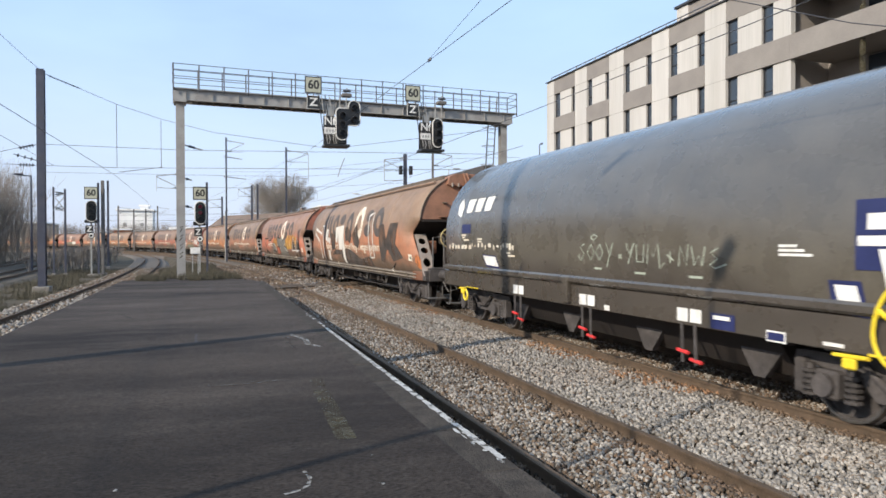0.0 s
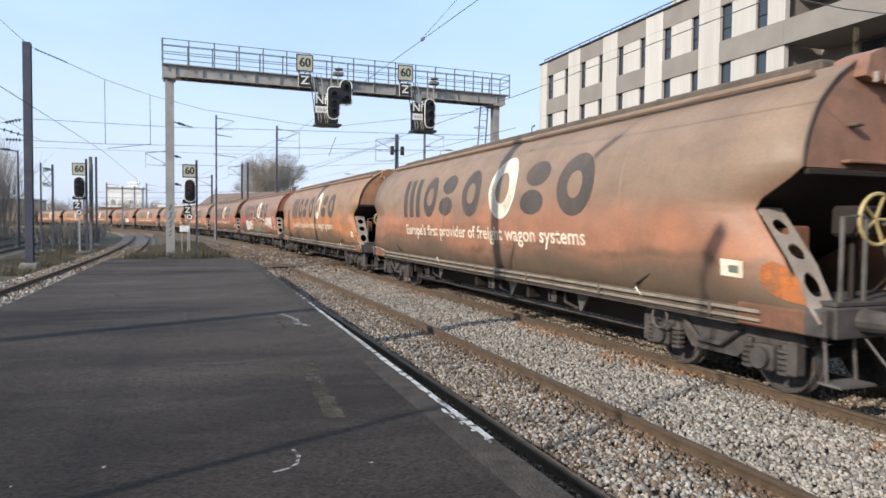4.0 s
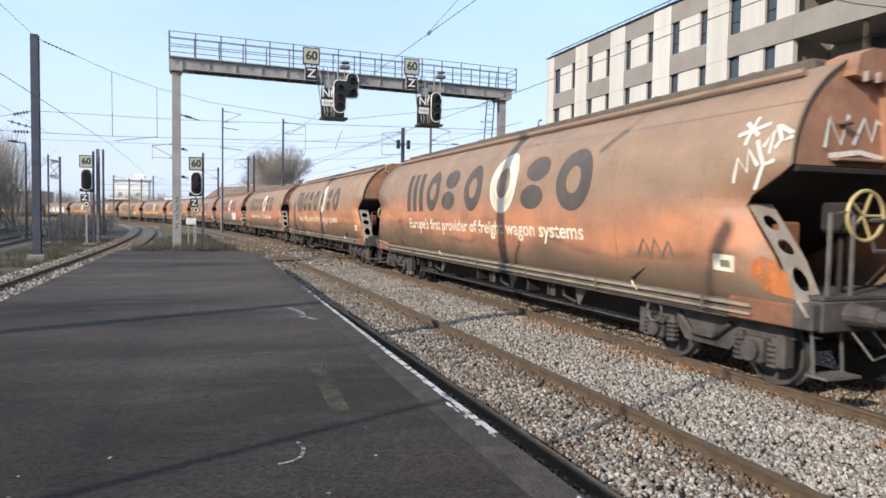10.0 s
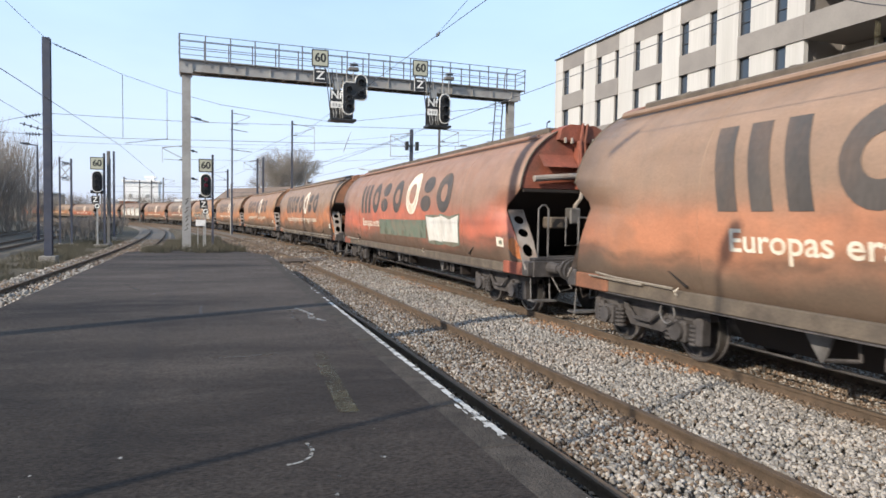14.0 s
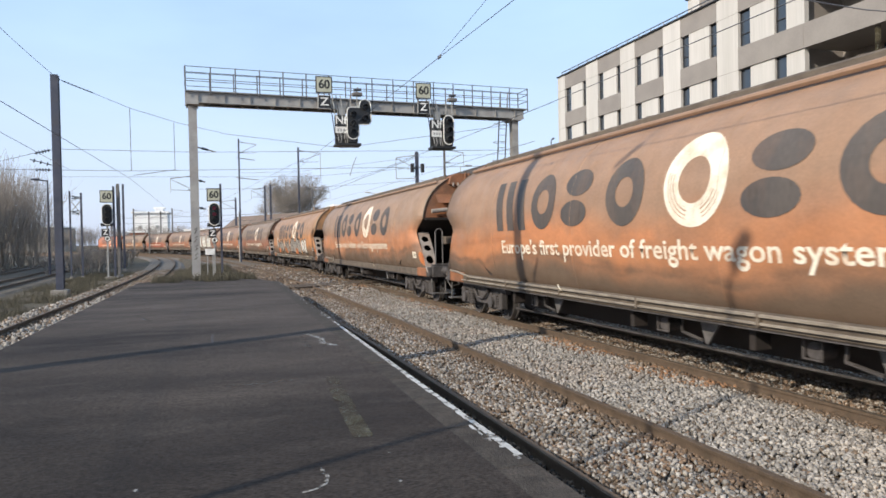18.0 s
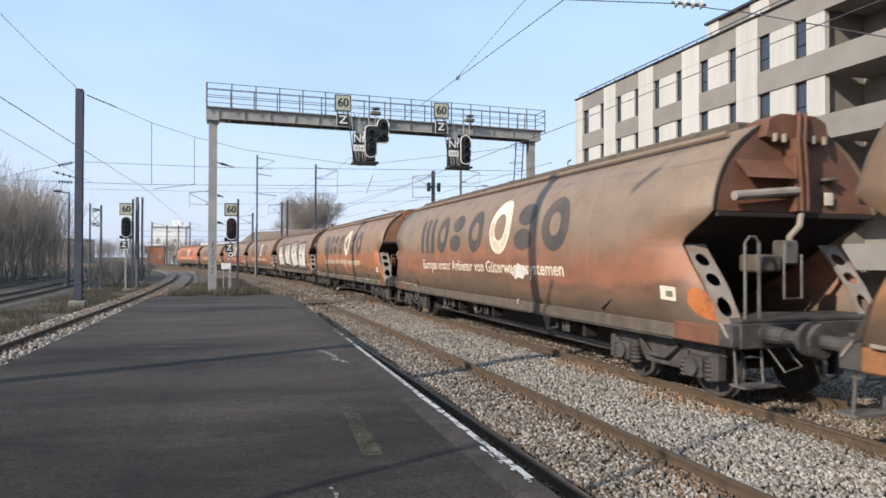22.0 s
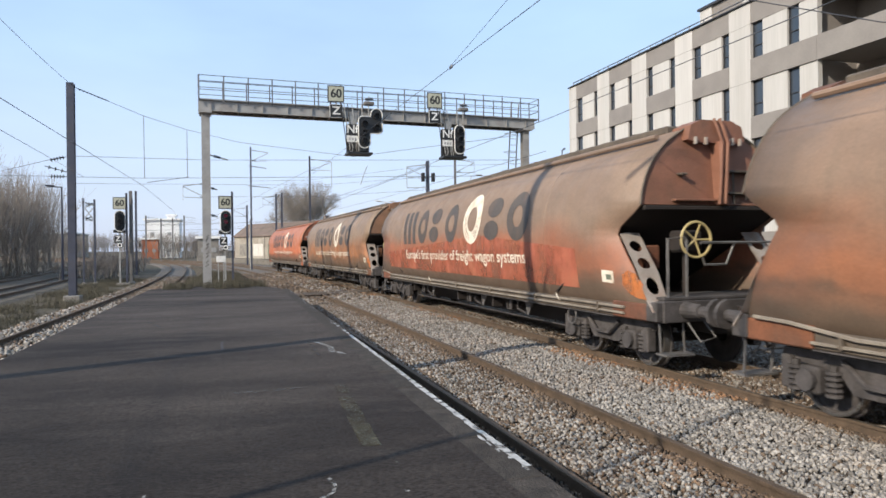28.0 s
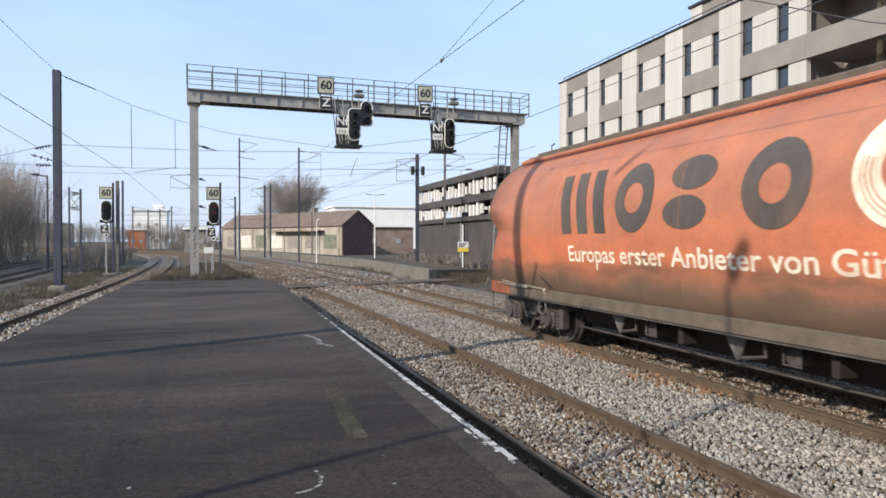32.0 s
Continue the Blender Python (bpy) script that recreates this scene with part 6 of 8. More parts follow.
def holed_plate(bm, x0, x1, a, b, t, holes=3):
    """A flat bar that faces the wagon's end, from a to b (y, z), reaching from x0 to x1 and pierced by round holes."""
    a, b = Vector((0, *a)), Vector((0, *b))
    d = b - a
    L = d.length
    d.normalize()
    nrm = Vector((0, d.z, -d.y))
    N = 12
    w = x1 - x0
    cells = [(0, 0.08)] + [(0.08 + k * 0.25, 0.08 + (k + 1) * 0.25) for k in range(holes)] + [(0.08 + holes * 0.25, 1.0)]
    def at(p, s, k):
        return a + d * p + Vector((x0 + s, 0, 0)) + nrm * (t * k)
    for ci, (f0, f1) in enumerate(cells):
        l0, l1 = f0 * L, f1 * L
        if 0 < ci <= holes:
            c = ((l0 + l1) / 2, w / 2)
            outer, inner = [], []
            for k in range(N):
                an = 2 * math.pi * k / N + math.pi / 4
                ca, sa = math.cos(an), math.sin(an)
                m = max(abs(ca), abs(sa))
                outer.append((c[0] + ca / m * (l1 - l0) / 2, c[1] + sa / m * w / 2))
                inner.append((c[0] + 0.115 * ca, c[1] + 0.115 * sa))
            both = []
            for k2 in (0, 1):
                O = [bm.verts.new(at(p, s, k2)) for p, s in outer]
                I = [bm.verts.new(at(p, s, k2)) for p, s in inner]
                both.append(I)
                for k in range(N):
                    bm.faces.new((O[k], O[(k + 1) % N], I[(k + 1) % N], I[k]))
            for k in range(N):
                bm.faces.new((both[0][k], both[0][(k + 1) % N], both[1][(k + 1) % N], both[1][k]))
        else:
            q = [(l0, 0), (l1, 0), (l1, w), (l0, w)]
            A = [bm.verts.new(at(p, s, 0)) for p, s in q]
            C = [bm.verts.new(at(p, s, 1)) for p, s in q]
            bm.faces.new(A)
            bm.faces.new(C)
            for k in range(4):
                bm.faces.new((A[k], A[(k + 1) % 4], C[(k + 1) % 4], C[k]))
    bmesh.ops.recalc_face_normals(bm, faces=bm.faces)
    return bm


def wheelset(parent, y):
    ws = part("wheelset", cyl(B(), (-0.95, 0, 0), (0.95, 0, 0), 0.08, 10), M_DARK, parent)
    ws.location = (0, y, 0.46)
    for s in (-1, 1):
        bm = B()
        n = 24
        prof = [(0.685, 0.49), (0.715, 0.487), (0.72, 0.462), (0.82, 0.457), (0.82, 0.40), (0.79, 0.385), (0.765, 0.2), (0.80, 0.14), (0.84, 0.13)]
        back = [(0.685, 0.49), (0.685, 0.38), (0.74, 0.2), (0.70, 0.13)]
        rings = []
        for x, r in back[::-1] + prof:
            rings.append([bm.verts.new((s * x, r * math.cos(2 * math.pi * k / n), r * math.sin(2 * math.pi * k / n))) for k in range(n)])
        for a, b in zip(rings, rings[1:]):
            for k in range(n):
                bm.faces.new((a[k], a[(k + 1) % n], b[(k + 1) % n], b[k]))
        # two painted marks across the rim show that it turns
        bmesh.ops.recalc_face_normals(bm, faces=bm.faces)
        wh = part("wheel", bm, M_BOGIE, ws)
        bm = B()
        n = 24
        P = [(s * 0.724, 0.4635), (s * 0.824, 0.459), (s * 0.824, 0.425)]
        rings = [[bm.verts.new((x, r * math.cos(2 * math.pi * k / n), r * math.sin(2 * math.pi * k / n))) for k in range(n)] for x, r in P]
        for a, b in zip(rings, rings[1:]):
            for k in range(n):
                bm.faces.new((a[k], a[(k + 1) % n], b[(k + 1) % n], b[k]))
        bmesh.ops.recalc_face_normals(bm, faces=bm.faces)
        me = bpy.data.meshes.new("tyre")
        bm.to_mesh(me)
        bm.free()
        me.materials.append(M_TREAD)
        # joined as a second skin of the wheel
        wh.data.materials.append(M_TREAD)
        b2 = B()
        b2.from_mesh(wh.data)
        k0 = len(b2.faces)
        b2.from_mesh(me)
        b2.faces.ensure_lookup_table()
        for f in b2.faces[k0:]:
            f.material_index = 1
        b2.to_mesh(wh.data)
        b2.free()
        bpy.data.meshes.remove(me)
    return ws


def bogie(parent, y):
    """Two-axle bogie, 1.85 m between axles."""
    bg = part("bogie", box(B(), -0.95, 0.95, y - 0.28, y + 0.28, 0.55, 0.82, 0.03), M_BOGIE, parent, "dusty grey cast bogie")
    WB = 0.925
    sets = [wheelset(bg, y - WB), wheelset(bg, y + WB)]
    for s in (-1, 1):
        x0, x1 = (0.93, 1.07) if s > 0 else (-1.07, -0.93)
        fr = part("side_frame", prism(B(), [(y - 1.45, 0.66), (y - 1.42, 0.78), (y - 0.55, 0.80), (y - 0.35, 0.92), (y + 0.35, 0.92), (y + 0.55, 0.80), (y + 1.42, 0.78), (y + 1.45, 0.66), (y + 0.62, 0.58), (y + 0.42, 0.36), (y - 0.42, 0.36), (y - 0.62, 0.58)], "x", x0, x1), M_BOGIE, bg)
        for w in (-WB, WB):
            bm = B()
            xo = s * 0.98
            box(bm, min(xo, s * 1.20), max(xo, s * 1.20), y + w - 0.15, y + w + 0.15, 0.30, 0.62, 0.03)
            cyl(bm, (s * 1.195, y + w, 0.46), (s * 1.26, y + w, 0.46), 0.13, 12)
            part("axlebox", bm, M_BOGIE, fr)
            for dy in (-0.27, 0.27):
                bm = B()
                for q in range(5):
                    cyl(bm, (s * 1.10, y + w + dy, 0.30 + q * 0.065), (s * 1.10, y + w + dy, 0.335 + q * 0.065), 0.095, 9)
                cyl(bm, (s * 1.10, y + w + dy, 0.28), (s * 1.10, y + w + dy, 0.66), 0.055, 6)
                part("spring", bm, M_BOGIE, fr, "coil spring")
        bm = box(B(), min(s * 0.99, s * 1.16), max(s * 0.99, s * 1.16), y - 1.38, y - 1.24, 0.3, 0.7, 0.02)
        part("brake_block", bm, M_BOGIE, fr)
        bm = box(B(), min(s * 0.99, s * 1.16), max(s * 0.99, s * 1.16), y + 1.24, y + 1.38, 0.3, 0.7, 0.02)
        part("brake_block", bm, M_BOGIE, fr)
        part("tie_bar", tube(B(), [(s * 1.13, y - 0.5, 0.72), (s * 1.15, y - 0.2, 0.5), (s * 1.15, y + 0.2, 0.5), (s * 1.13, y + 0.5, 0.72)], 0.035, 6), M_BOGIE, fr)
    return bg, sets


def common_under(w, foot=9.15):
    """Frame, buffers, couplings, steps, pipes and bogies that all the wagons share."""
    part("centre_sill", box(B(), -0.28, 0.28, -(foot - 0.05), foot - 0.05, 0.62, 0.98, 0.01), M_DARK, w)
    for e in (-1, 1):
        y0, y1 = sorted((e * (foot -0.17), e * (foot +0.05)))
        hs = part("headstock", box(B(), -1.28, 1.28, y0, y1, 0.84, 1.18, 0.015), M_BOGIE, w)
        for s in (-1, 1):
            bm = B()
            cyl(bm, (s * 0.875, e * (foot +0.05), 1.04), (s * 0.875, e * (foot +0.41), 1.04), 0.13, 12, 0.105)
            cyl(bm, (s * 0.875, e * (foot +0.40), 1.04), (s * 0.875, e * (foot +0.71), 1.04), 0.085, 10)
            cyl(bm, (s * 0.875, e * (foot +0.71), 1.04), (s * 0.875, e * (foot +0.78), 1.04), 0.20, 14)
            part("buffer", bm, M_BOGIE, hs)
            st = part("step", box(B(), s * 1.05 - 0.26, s * 1.05 + 0.26, min(e * (foot -0.13), e * (foot +0.15)), max(e * (foot -0.13), e * (foot +0.15)), 0.34, 0.37), M_CHUTE, w)
            for dx in (-0.22, 0.22):
                part("step_hanger", tube(B(), [(s * 1.05 + dx, e * (foot -0.09), 0.86), (s * 1.05 + dx, e * (foot -0.05), 0.36)], 0.018, 5), M_CHUTE, st)
            part("shunter_handle", tube(B(), [(s * 0.55, e * (foot +0.07), 0.84), (s * 0.5, e * (foot +0.27), 0.62), (s * 0.78, e * (foot +0.27), 0.56), (s * 0.86, e * (foot +0.07), 0.84)], 0.014, 5, False), M_CHUTE, hs)
        bm = B()
        box(bm, -0.05, 0.05, min(e * (foot +0.05), e * (foot +0.60)), max(e * (foot +0.05), e * (foot +0.60)), 0.95, 1.08)
        box(bm, -0.09, 0.09, min(e * (foot +0.45), e * (foot +0.83)), max(e * (foot +0.45), e * (foot +0.83)), 0.72, 0.98, 0.02)
        part("coupling", bm, M_DARK, hs)
        part("brake_hose", tube(B(), [(0.3, e * (foot +0.05), 0.9), (0.34, e * (foot +0.30), 0.75), (0.33, e * (foot +0.45), 0.45), (0.3, e * (foot +0.65), 0.55)], 0.025, 6), M_DARK, hs)


def hopper_wagon():
    w = empty("hopper_wagon", pose(TRACK_X, 40, 0), "weathered orange-brown bogie hopper wagon with dusty sides", "hopper wagon", "wagons of the train")
    # skin: two sides and the roof, 4 cm thick
    bm = B()
    prof = [(-x, z) for z, x in SPROF] + [(0.0, 3.86)] + [(x, z) for z, x in SPROF[::-1]]
    NY = 14
    grid = []
    for x, z in prof:
        e = FOOT - inset(z)
        grid.append([bm.verts.new((x, -e + 2 * e * k / NY, z)) for k in range(NY + 1)])
    for a, b in zip(grid, grid[1:]):
        for k in range(NY):
            bm.faces.new((a[k], b[k], b[k + 1], a[k + 1])).smooth = True
    bmesh.ops.recalc_face_normals(bm, faces=bm.faces)
    outw = sum(f.normal.z for f in bm.faces if f.calc_center_median().z > 3.6)
    if outw < 0:
        bmesh.ops.reverse_faces(bm, faces=bm.faces)
    body = part("body", bm, M_BODY, w)
    md = body.modifiers.new("skin", "SOLIDIFY")
    md.thickness, md.offset = 0.035, -1
    # seams between the sheets
    for y in (-5.6, -1.9, 1.9, 5.6):
        for s in (-1, 1):
            pts = [(s * (skin_off(z) + 0.002), y, z) for z in np.arange(1.0, 3.7, 0.15)]
            part("seam", tube(B(), pts, 0.008, 4), M_BODY, body)
    for s in (-1, 1):
        part("gutter_pipe", tube(B(), [(s * 0.80, -8.4, 3.70), (s * 0.80, 8.4, 3.70)], 0.048, 7), M_BODY, body)
        # bottom rail along the hopper
        part("side_sill", box(B(), *sorted((s * 1.20, s * 1.36)), -7.9, 7.9, 0.86, 1.07, 0.015), M_SILL, w)
        for e in (-1, 1):
            part("end_sill", box(B(), *sorted((s * 1.18, s * 1.375)), *sorted((e * 7.91, e * 9.12)), 0.85, 1.12, 0.02), M_ENDR, w, "dusty painted end of the sill")
        part("side_rail", box(B(), *sorted((s * 1.22, s * 1.385)), -7.9, 7.9, 0.842, 0.858), M_BOGIE, w)
        part("release_ring", ring(B(), (s * 1.31, -6.4, 0.72), 0.16, 0.016, "x", 18, 5), M_CHUTE, w)
        if s < 0:
            # air pipes laid along the sill
            part("air_pipe", tube(B(), [(-1.42, 8.75, 1.15), (-1.42, 8.2, 1.13), (-1.405, 7.3, 1.03), (-1.40, -8.3, 1.03)], 0.026, 6), M_PIPE, w, "pale dusty air pipe")
            part("air_pipe", tube(B(), [(-1.40, 7.9, 0.93), (-1.40, -8.3, 0.93)], 0.022, 6), M_PIPE, w, "pale dusty air pipe")
            for y in np.arange(-7.5, 7.6, 2.5):
                part("pipe_clip", box(B(), -1.43, -1.365, y - 0.025, y + 0.025, 0.90, 1.06, 0.006), M_SILL, w)
        else:
            part("brake_pipe", tube(B(), [(1.40, -8.2, 1.16), (1.40, -7.6, 1.12), (1.385, -6.2, 1.09)], 0.02, 5), M_PIPE, w)
            part("brake_pipe", tube(B(), [(1.41, -8.4, 1.10), (1.41, -6.9, 1.075)], 0.018, 5), M_PIPE, w)
        for y in (-6.1, 2.4):
            part("wire_hook", tube(B(), [(s * 1.40, y, 1.0), (s * 1.45, y + 0.02, 1.06), (s * 1.44, y + 0.1, 1.12)], 0.012, 4), M_LOGOW, w, "bright bent wire hook")
    # roof hatch strip with its covers
    rf = part("roof_hatch", box(B(), -0.5, 0.5, -8.25, 8.25, 3.78, 3.93, 0.03), M_SILL, w, "dusty brown roof hatch strip")
    for k in range(8):
        y = -7.2 + k * 2.05
        part("hatch_hinge", box(B(), -0.44, 0.44, y - 0.05, y + 0.05, 3.93, 3.95), M_SILL, rf)
    for e in (-1, 1):
        def yy(v):
            return e * (FOOT - v)
        # upper end wall
        P = [(-x, z) for z, x in SPROF if z >= 2.5] + [(0, 3.86)] + [(x, z) for z, x in SPROF[::-1] if z >= 2.5]
        bm = B()
        fr = [bm.verts.new((x * 0.985, yy(inset(max(z, 2.52)) + 0.02), z)) for x, z in P]
        bm.faces.new(fr)
        bk = [bm.verts.new((x * 0.985, yy(inset(max(z, 2.52)) + 0.07), z)) for x, z in P]
        bm.faces.new(bk)
        for k in range(len(P)):
            bm.faces.new((fr[k], fr[(k + 1) % len(P)], bk[(k + 1) % len(P)], bk[k]))
        bmesh.ops.recalc_face_normals(bm, faces=bm.faces)
        # plain end gets the darker paint: rust plus painted shade
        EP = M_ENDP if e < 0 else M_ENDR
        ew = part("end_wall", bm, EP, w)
        part("end_rim", tube(B(), [(x * 1.0, yy(inset(max(z, 2.52)) - 0.004), z) for x, z in P], 0.016, 4), M_SILL, ew)
        # slope of the hopper under it
        bm = B()
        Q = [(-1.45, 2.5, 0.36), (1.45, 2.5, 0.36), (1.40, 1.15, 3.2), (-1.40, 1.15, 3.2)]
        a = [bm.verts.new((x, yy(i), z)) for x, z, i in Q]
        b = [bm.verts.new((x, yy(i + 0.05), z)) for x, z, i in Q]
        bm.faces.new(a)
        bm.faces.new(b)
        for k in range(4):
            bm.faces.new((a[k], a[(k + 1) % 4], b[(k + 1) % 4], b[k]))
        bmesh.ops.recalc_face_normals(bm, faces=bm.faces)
        # the end wall's shade over the slope is painted into the near-black
        part("hopper_slope", bm, M_DARK, w, "sloping hopper end in shade-dark steel")
        # lump on the roof's end, vertical duct and ribs
        bm = prism(B(), [(-0.56, 3.60), (-0.50, 3.84), (-0.30, 3.93), (0.30, 3.93), (0.50, 3.84), (0.56, 3.60), (0.40, 3.56), (-0.40, 3.56)], "y", *sorted((yy(0.26), yy(0.72))))
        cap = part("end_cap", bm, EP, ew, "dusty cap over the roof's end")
        for x in (-0.44, -0.24, 0.28, 0.44):
            part("clamp", box(B(), x - 0.02, x + 0.02, *sorted((yy(0.20), yy(0.26))), 3.52, 3.64, 0.006), M_PLATE, cap)
        part("column", box(B(), -0.02, 0.15, *sorted((yy(0.16), yy(0.5))), 2.54, 3.58, 0.02), EP, ew, "upright box column")
        for x, q in ((-0.05, 0.025), (0.06, 0.03)):
            part("hose", tube(B(), [(x - 0.04, yy(0.22), 3.95), (x, yy(0.18), 3.80), (x + 0.06, yy(0.14), 3.55), (x + 0.02, yy(0.13), 2.95), (x, yy(0.14), 2.56)], q, 6), EP, ew)
        if e < 0:
            for z in (2.72, 3.08):
                part("end_shelf", box(B(), 0.2, 0.78, *sorted((yy(0.2), yy(0.36))), z, z + 0.035, 0.006), M_SILL, ew)
            part("shelf_post", tube(B(), [(0.3, yy(0.22), 2.56), (0.3, yy(0.24), 3.1)], 0.02, 5), M_SILL, ew)
            part("end_ledge", box(B(), -0.85, -0.04, *sorted((yy(0.20), yy(0.34))), 2.60, 2.64, 0.01), EP, ew)
        else:
            part("end_ledge", prism(B(), [(yy(0.14), 3.02), (yy(0.12), 3.0), (yy(0.36), 3.26), (yy(0.38), 3.29)], "x", 0.17, 1.0), EP, ew)
            part("data_plate", box(B(), -0.62, -0.48, *sorted((yy(0.25), yy(0.27))), 2.66, 2.84), M_LOGOW, ew, "small white data plate")
            part("lamp_bracket", box(B(), -0.58, -0.46, *sorted((yy(0.18), yy(0.34))), 3.0, 3.05, 0.01), M_SILL, ew)
        part("small_bracket", box(B(), -0.72, -0.60, *sorted((yy(0.22), yy(0.38))), 3.02, 3.06, 0.01), M_SILL, ew)
        part("end_lip", box(B(), -1.40, 1.40, min(yy(0.24), yy(0.31)), max(yy(0.24), yy(0.31)), 2.46, 2.53, 0.01), M_DARK, ew)
        for s in (-1, 1):
            part("brace", holed_plate(B(), *sorted((s * 1.06, s * 1.43)), (yy(0.92), 2.10), (yy(0.03), 1.0), 0.02), M_PLATE, w, "grey brace with three round holes")
            part("corner_bracket", box(B(), *sorted((s * 1.18, s * 1.40)), min(yy(-0.02), yy(0.25)), max(yy(-0.02), yy(0.25)), 0.86, 1.16, 0.015), M_BOGIE, w)
        part("end_platform", box(B(), -1.25, 1.25, min(yy(-0.02), yy(0.9)), max(yy(-0.02), yy(0.9)), 1.185, 1.225, 0.008), M_BOGIE, w)
    # brake end (towards -y): handwheel, spokes, stand and guard rails; plain end: downpipe and hand loop
    e = -FOOT
    hwz, hx = 1.98, -0.62
    hw = part("handwheel", ring(B(), (hx, e + 0.02, hwz), 0.28, 0.022, "y", 24, 6), M_BRASS, w, "brass-coloured brake handwheel")
    for k in range(5):
        a = 2 * math.pi * k / 5
        part("spoke", tube(B(), [(hx, e + 0.05, hwz), (hx + 0.28 * math.cos(a), e + 0.02, hwz + 0.28 * math.sin(a))], 0.016, 5), M_BRASS, hw)
    part("wheel_stand", tube(B(), [(hx, e + 0.06, hwz), (hx, e + 0.3, hwz), (hx, e + 0.3, 1.2)], 0.04, 6), M_DARK, w)
    part("gear_case", box(B(), hx - 0.2, hx + 0.2, e + 0.1, e + 0.45, hwz - 0.2, hwz + 0.15, 0.04), M_DARK, w)
    part("guard_rail", tube(B(), [(-1.15, e + 0.02, 1.22), (-1.15, e + 0.02, 2.0), (-0.85, e + 0.02, 2.02), (-0.8, e + 0.02, 1.98), (-0.8, e + 0.02, 1.22)], 0.024, 5), M_CHUTE, w)
    part("guard_rail", tube(B(), [(-0.5, e + 0.02, 1.7), (-0.46, e + 0.02, 1.58), (-0.05, e + 0.02, 1.58), (0.12, e + 0.02, 1.93)], 0.022, 5), M_CHUTE, w)
    part("end_cabinet", box(B(), -1.05, -0.75, e + 0.75, e + 1.0, 1.5, 1.9, 0.03), M_ENDR, w, "rusty cabinet behind the handwheel")
    part("guard_rail", tube(B(), [(-0.55, e + 0.0, 1.93), (1.2, e + 0.0, 1.93), (1.2, e + 0.0, 1.22)], 0.024, 5), M_CHUTE, w)
    e = FOOT
    part("hand_loop", tube(B(), [(1.15, e - 0.02, 1.2), (1.15, e - 0.02, 2.1), (1.08, e - 0.02, 2.18), (0.98, e - 0.02, 2.18), (0.92, e - 0.02, 2.1), (0.92, e - 0.02, 1.2)], 0.022, 5), M_CHUTE, w)
    part("hand_loop", tube(B(), [(0.5, e - 0.02, 1.95), (0.5, e - 0.02, 1.4), (0.2, e - 0.02, 1.4), (0.2, e - 0.02, 1.95)], 0.018, 5), M_CHUTE, w)
    part("cross_pipe", cyl(B(), (1.2, e - 0.16, 2.74), (0.1, e - 0.18, 2.84), 0.065, 10), M_PLATE, w)
    part("downpipe", tube(B(), [(0.0, e - 0.2, 2.6), (0.05, e - 0.2, 2.35), (0.12, e - 0.3, 2.2), (0.12, e - 0.35, 1.9)], 0.045, 7), M_PLATE, w)
    part("valve_block", box(B(), 0.0, 0.26, e - 0.5, e - 0.25, 1.8, 2.15, 0.03), M_CHUTE, w)
    part("valve_chest", box(B(), 0.3, 0.75, e - 0.6, e - 0.25, 1.7, 1.95, 0.03), M_SILL, w)
    common_under(w)
    for y in (-7.22, 7.22):
        bogie(w, y)
    # discharge chutes under the hopper
    for i, y in enumerate((-4.0, -1.25, 3.15)):
        for s in (-1, 1):
            ch = part("chute", prism(B(), [(y - 0.24, 0.84), (y + 0.20, 0.84), (y + 0.08, 0.50), (y + 0.03, 0.47)], "x", *sorted((s * 1.05, s * 1.08))), M_CHUTE, w, "grey tapering discharge chute")
            part("chute_flange", box(B(), *sorted((s * 0.8, s * 1.1)), y - 0.32, y + 0.28, 0.845, 0.90, 0.01), M_BOGIE, ch)
            part("valve_frame", tube(B(), [(s * 1.12, y + 0.85, 0.88), (s * 1.12, y + 0.85, 0.56), (s * 1.12, y + 1.1, 0.56), (s * 1.12, y + 1.1, 0.88)], 0.022, 5), M_BOGIE, ch)
            part("valve_drum", cyl(B(), (s * 0.85, y + 0.97, 0.66), (s * 1.1, y + 0.97, 0.66), 0.11, 9), M_BOGIE, ch)
            part("chute_lever", tube(B(), [(s * 1.1, y + 0.52, 0.9), (s * 1.1, y + 0.55, 0.6), (s * 1.08, y + 0.12, 0.52)], 0.026, 5), M_BOGIE, ch)
    for s in (-1, 1):
        part("linkage", tube(B(), [(s * 0.9, -5.6, 0.40), (s * 0.9, 5.6, 0.36)], 0.016, 5), M_BOGIE, w)
        # deepened dark mass, painted shade between sill and ground
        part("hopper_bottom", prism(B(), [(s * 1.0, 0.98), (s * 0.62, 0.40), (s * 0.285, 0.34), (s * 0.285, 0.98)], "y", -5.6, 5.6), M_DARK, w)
    part("air_tank", cyl(B(), (0.5, -6.0, 0.62), (0.5, -4.9, 0.62), 0.2, 12), M_BOGIE, w)
    for y in (-2.2, 0.4, 5.0):
        for s in (-1, 1):
            part("bracket", box(B(), *sorted((s * 0.95, s * 1.22)), y - 0.05, y + 0.05, 0.55, 0.9, 0.01), M_DARK, w)
    # lettering
    for side, txt in ((-1, "Europe's first provider of freight wagon systems"), (1, "Europas erster Anbieter von G\u00fcterwagensystemen")):
        emblem(w, side)
        for word, u, width in spread_words(txt, 9.72, 4.11):
            decal("slogan_word", place_text(word, width, u, 1.66), M_LOGOW, w, side, 0.008, "cream lettering")
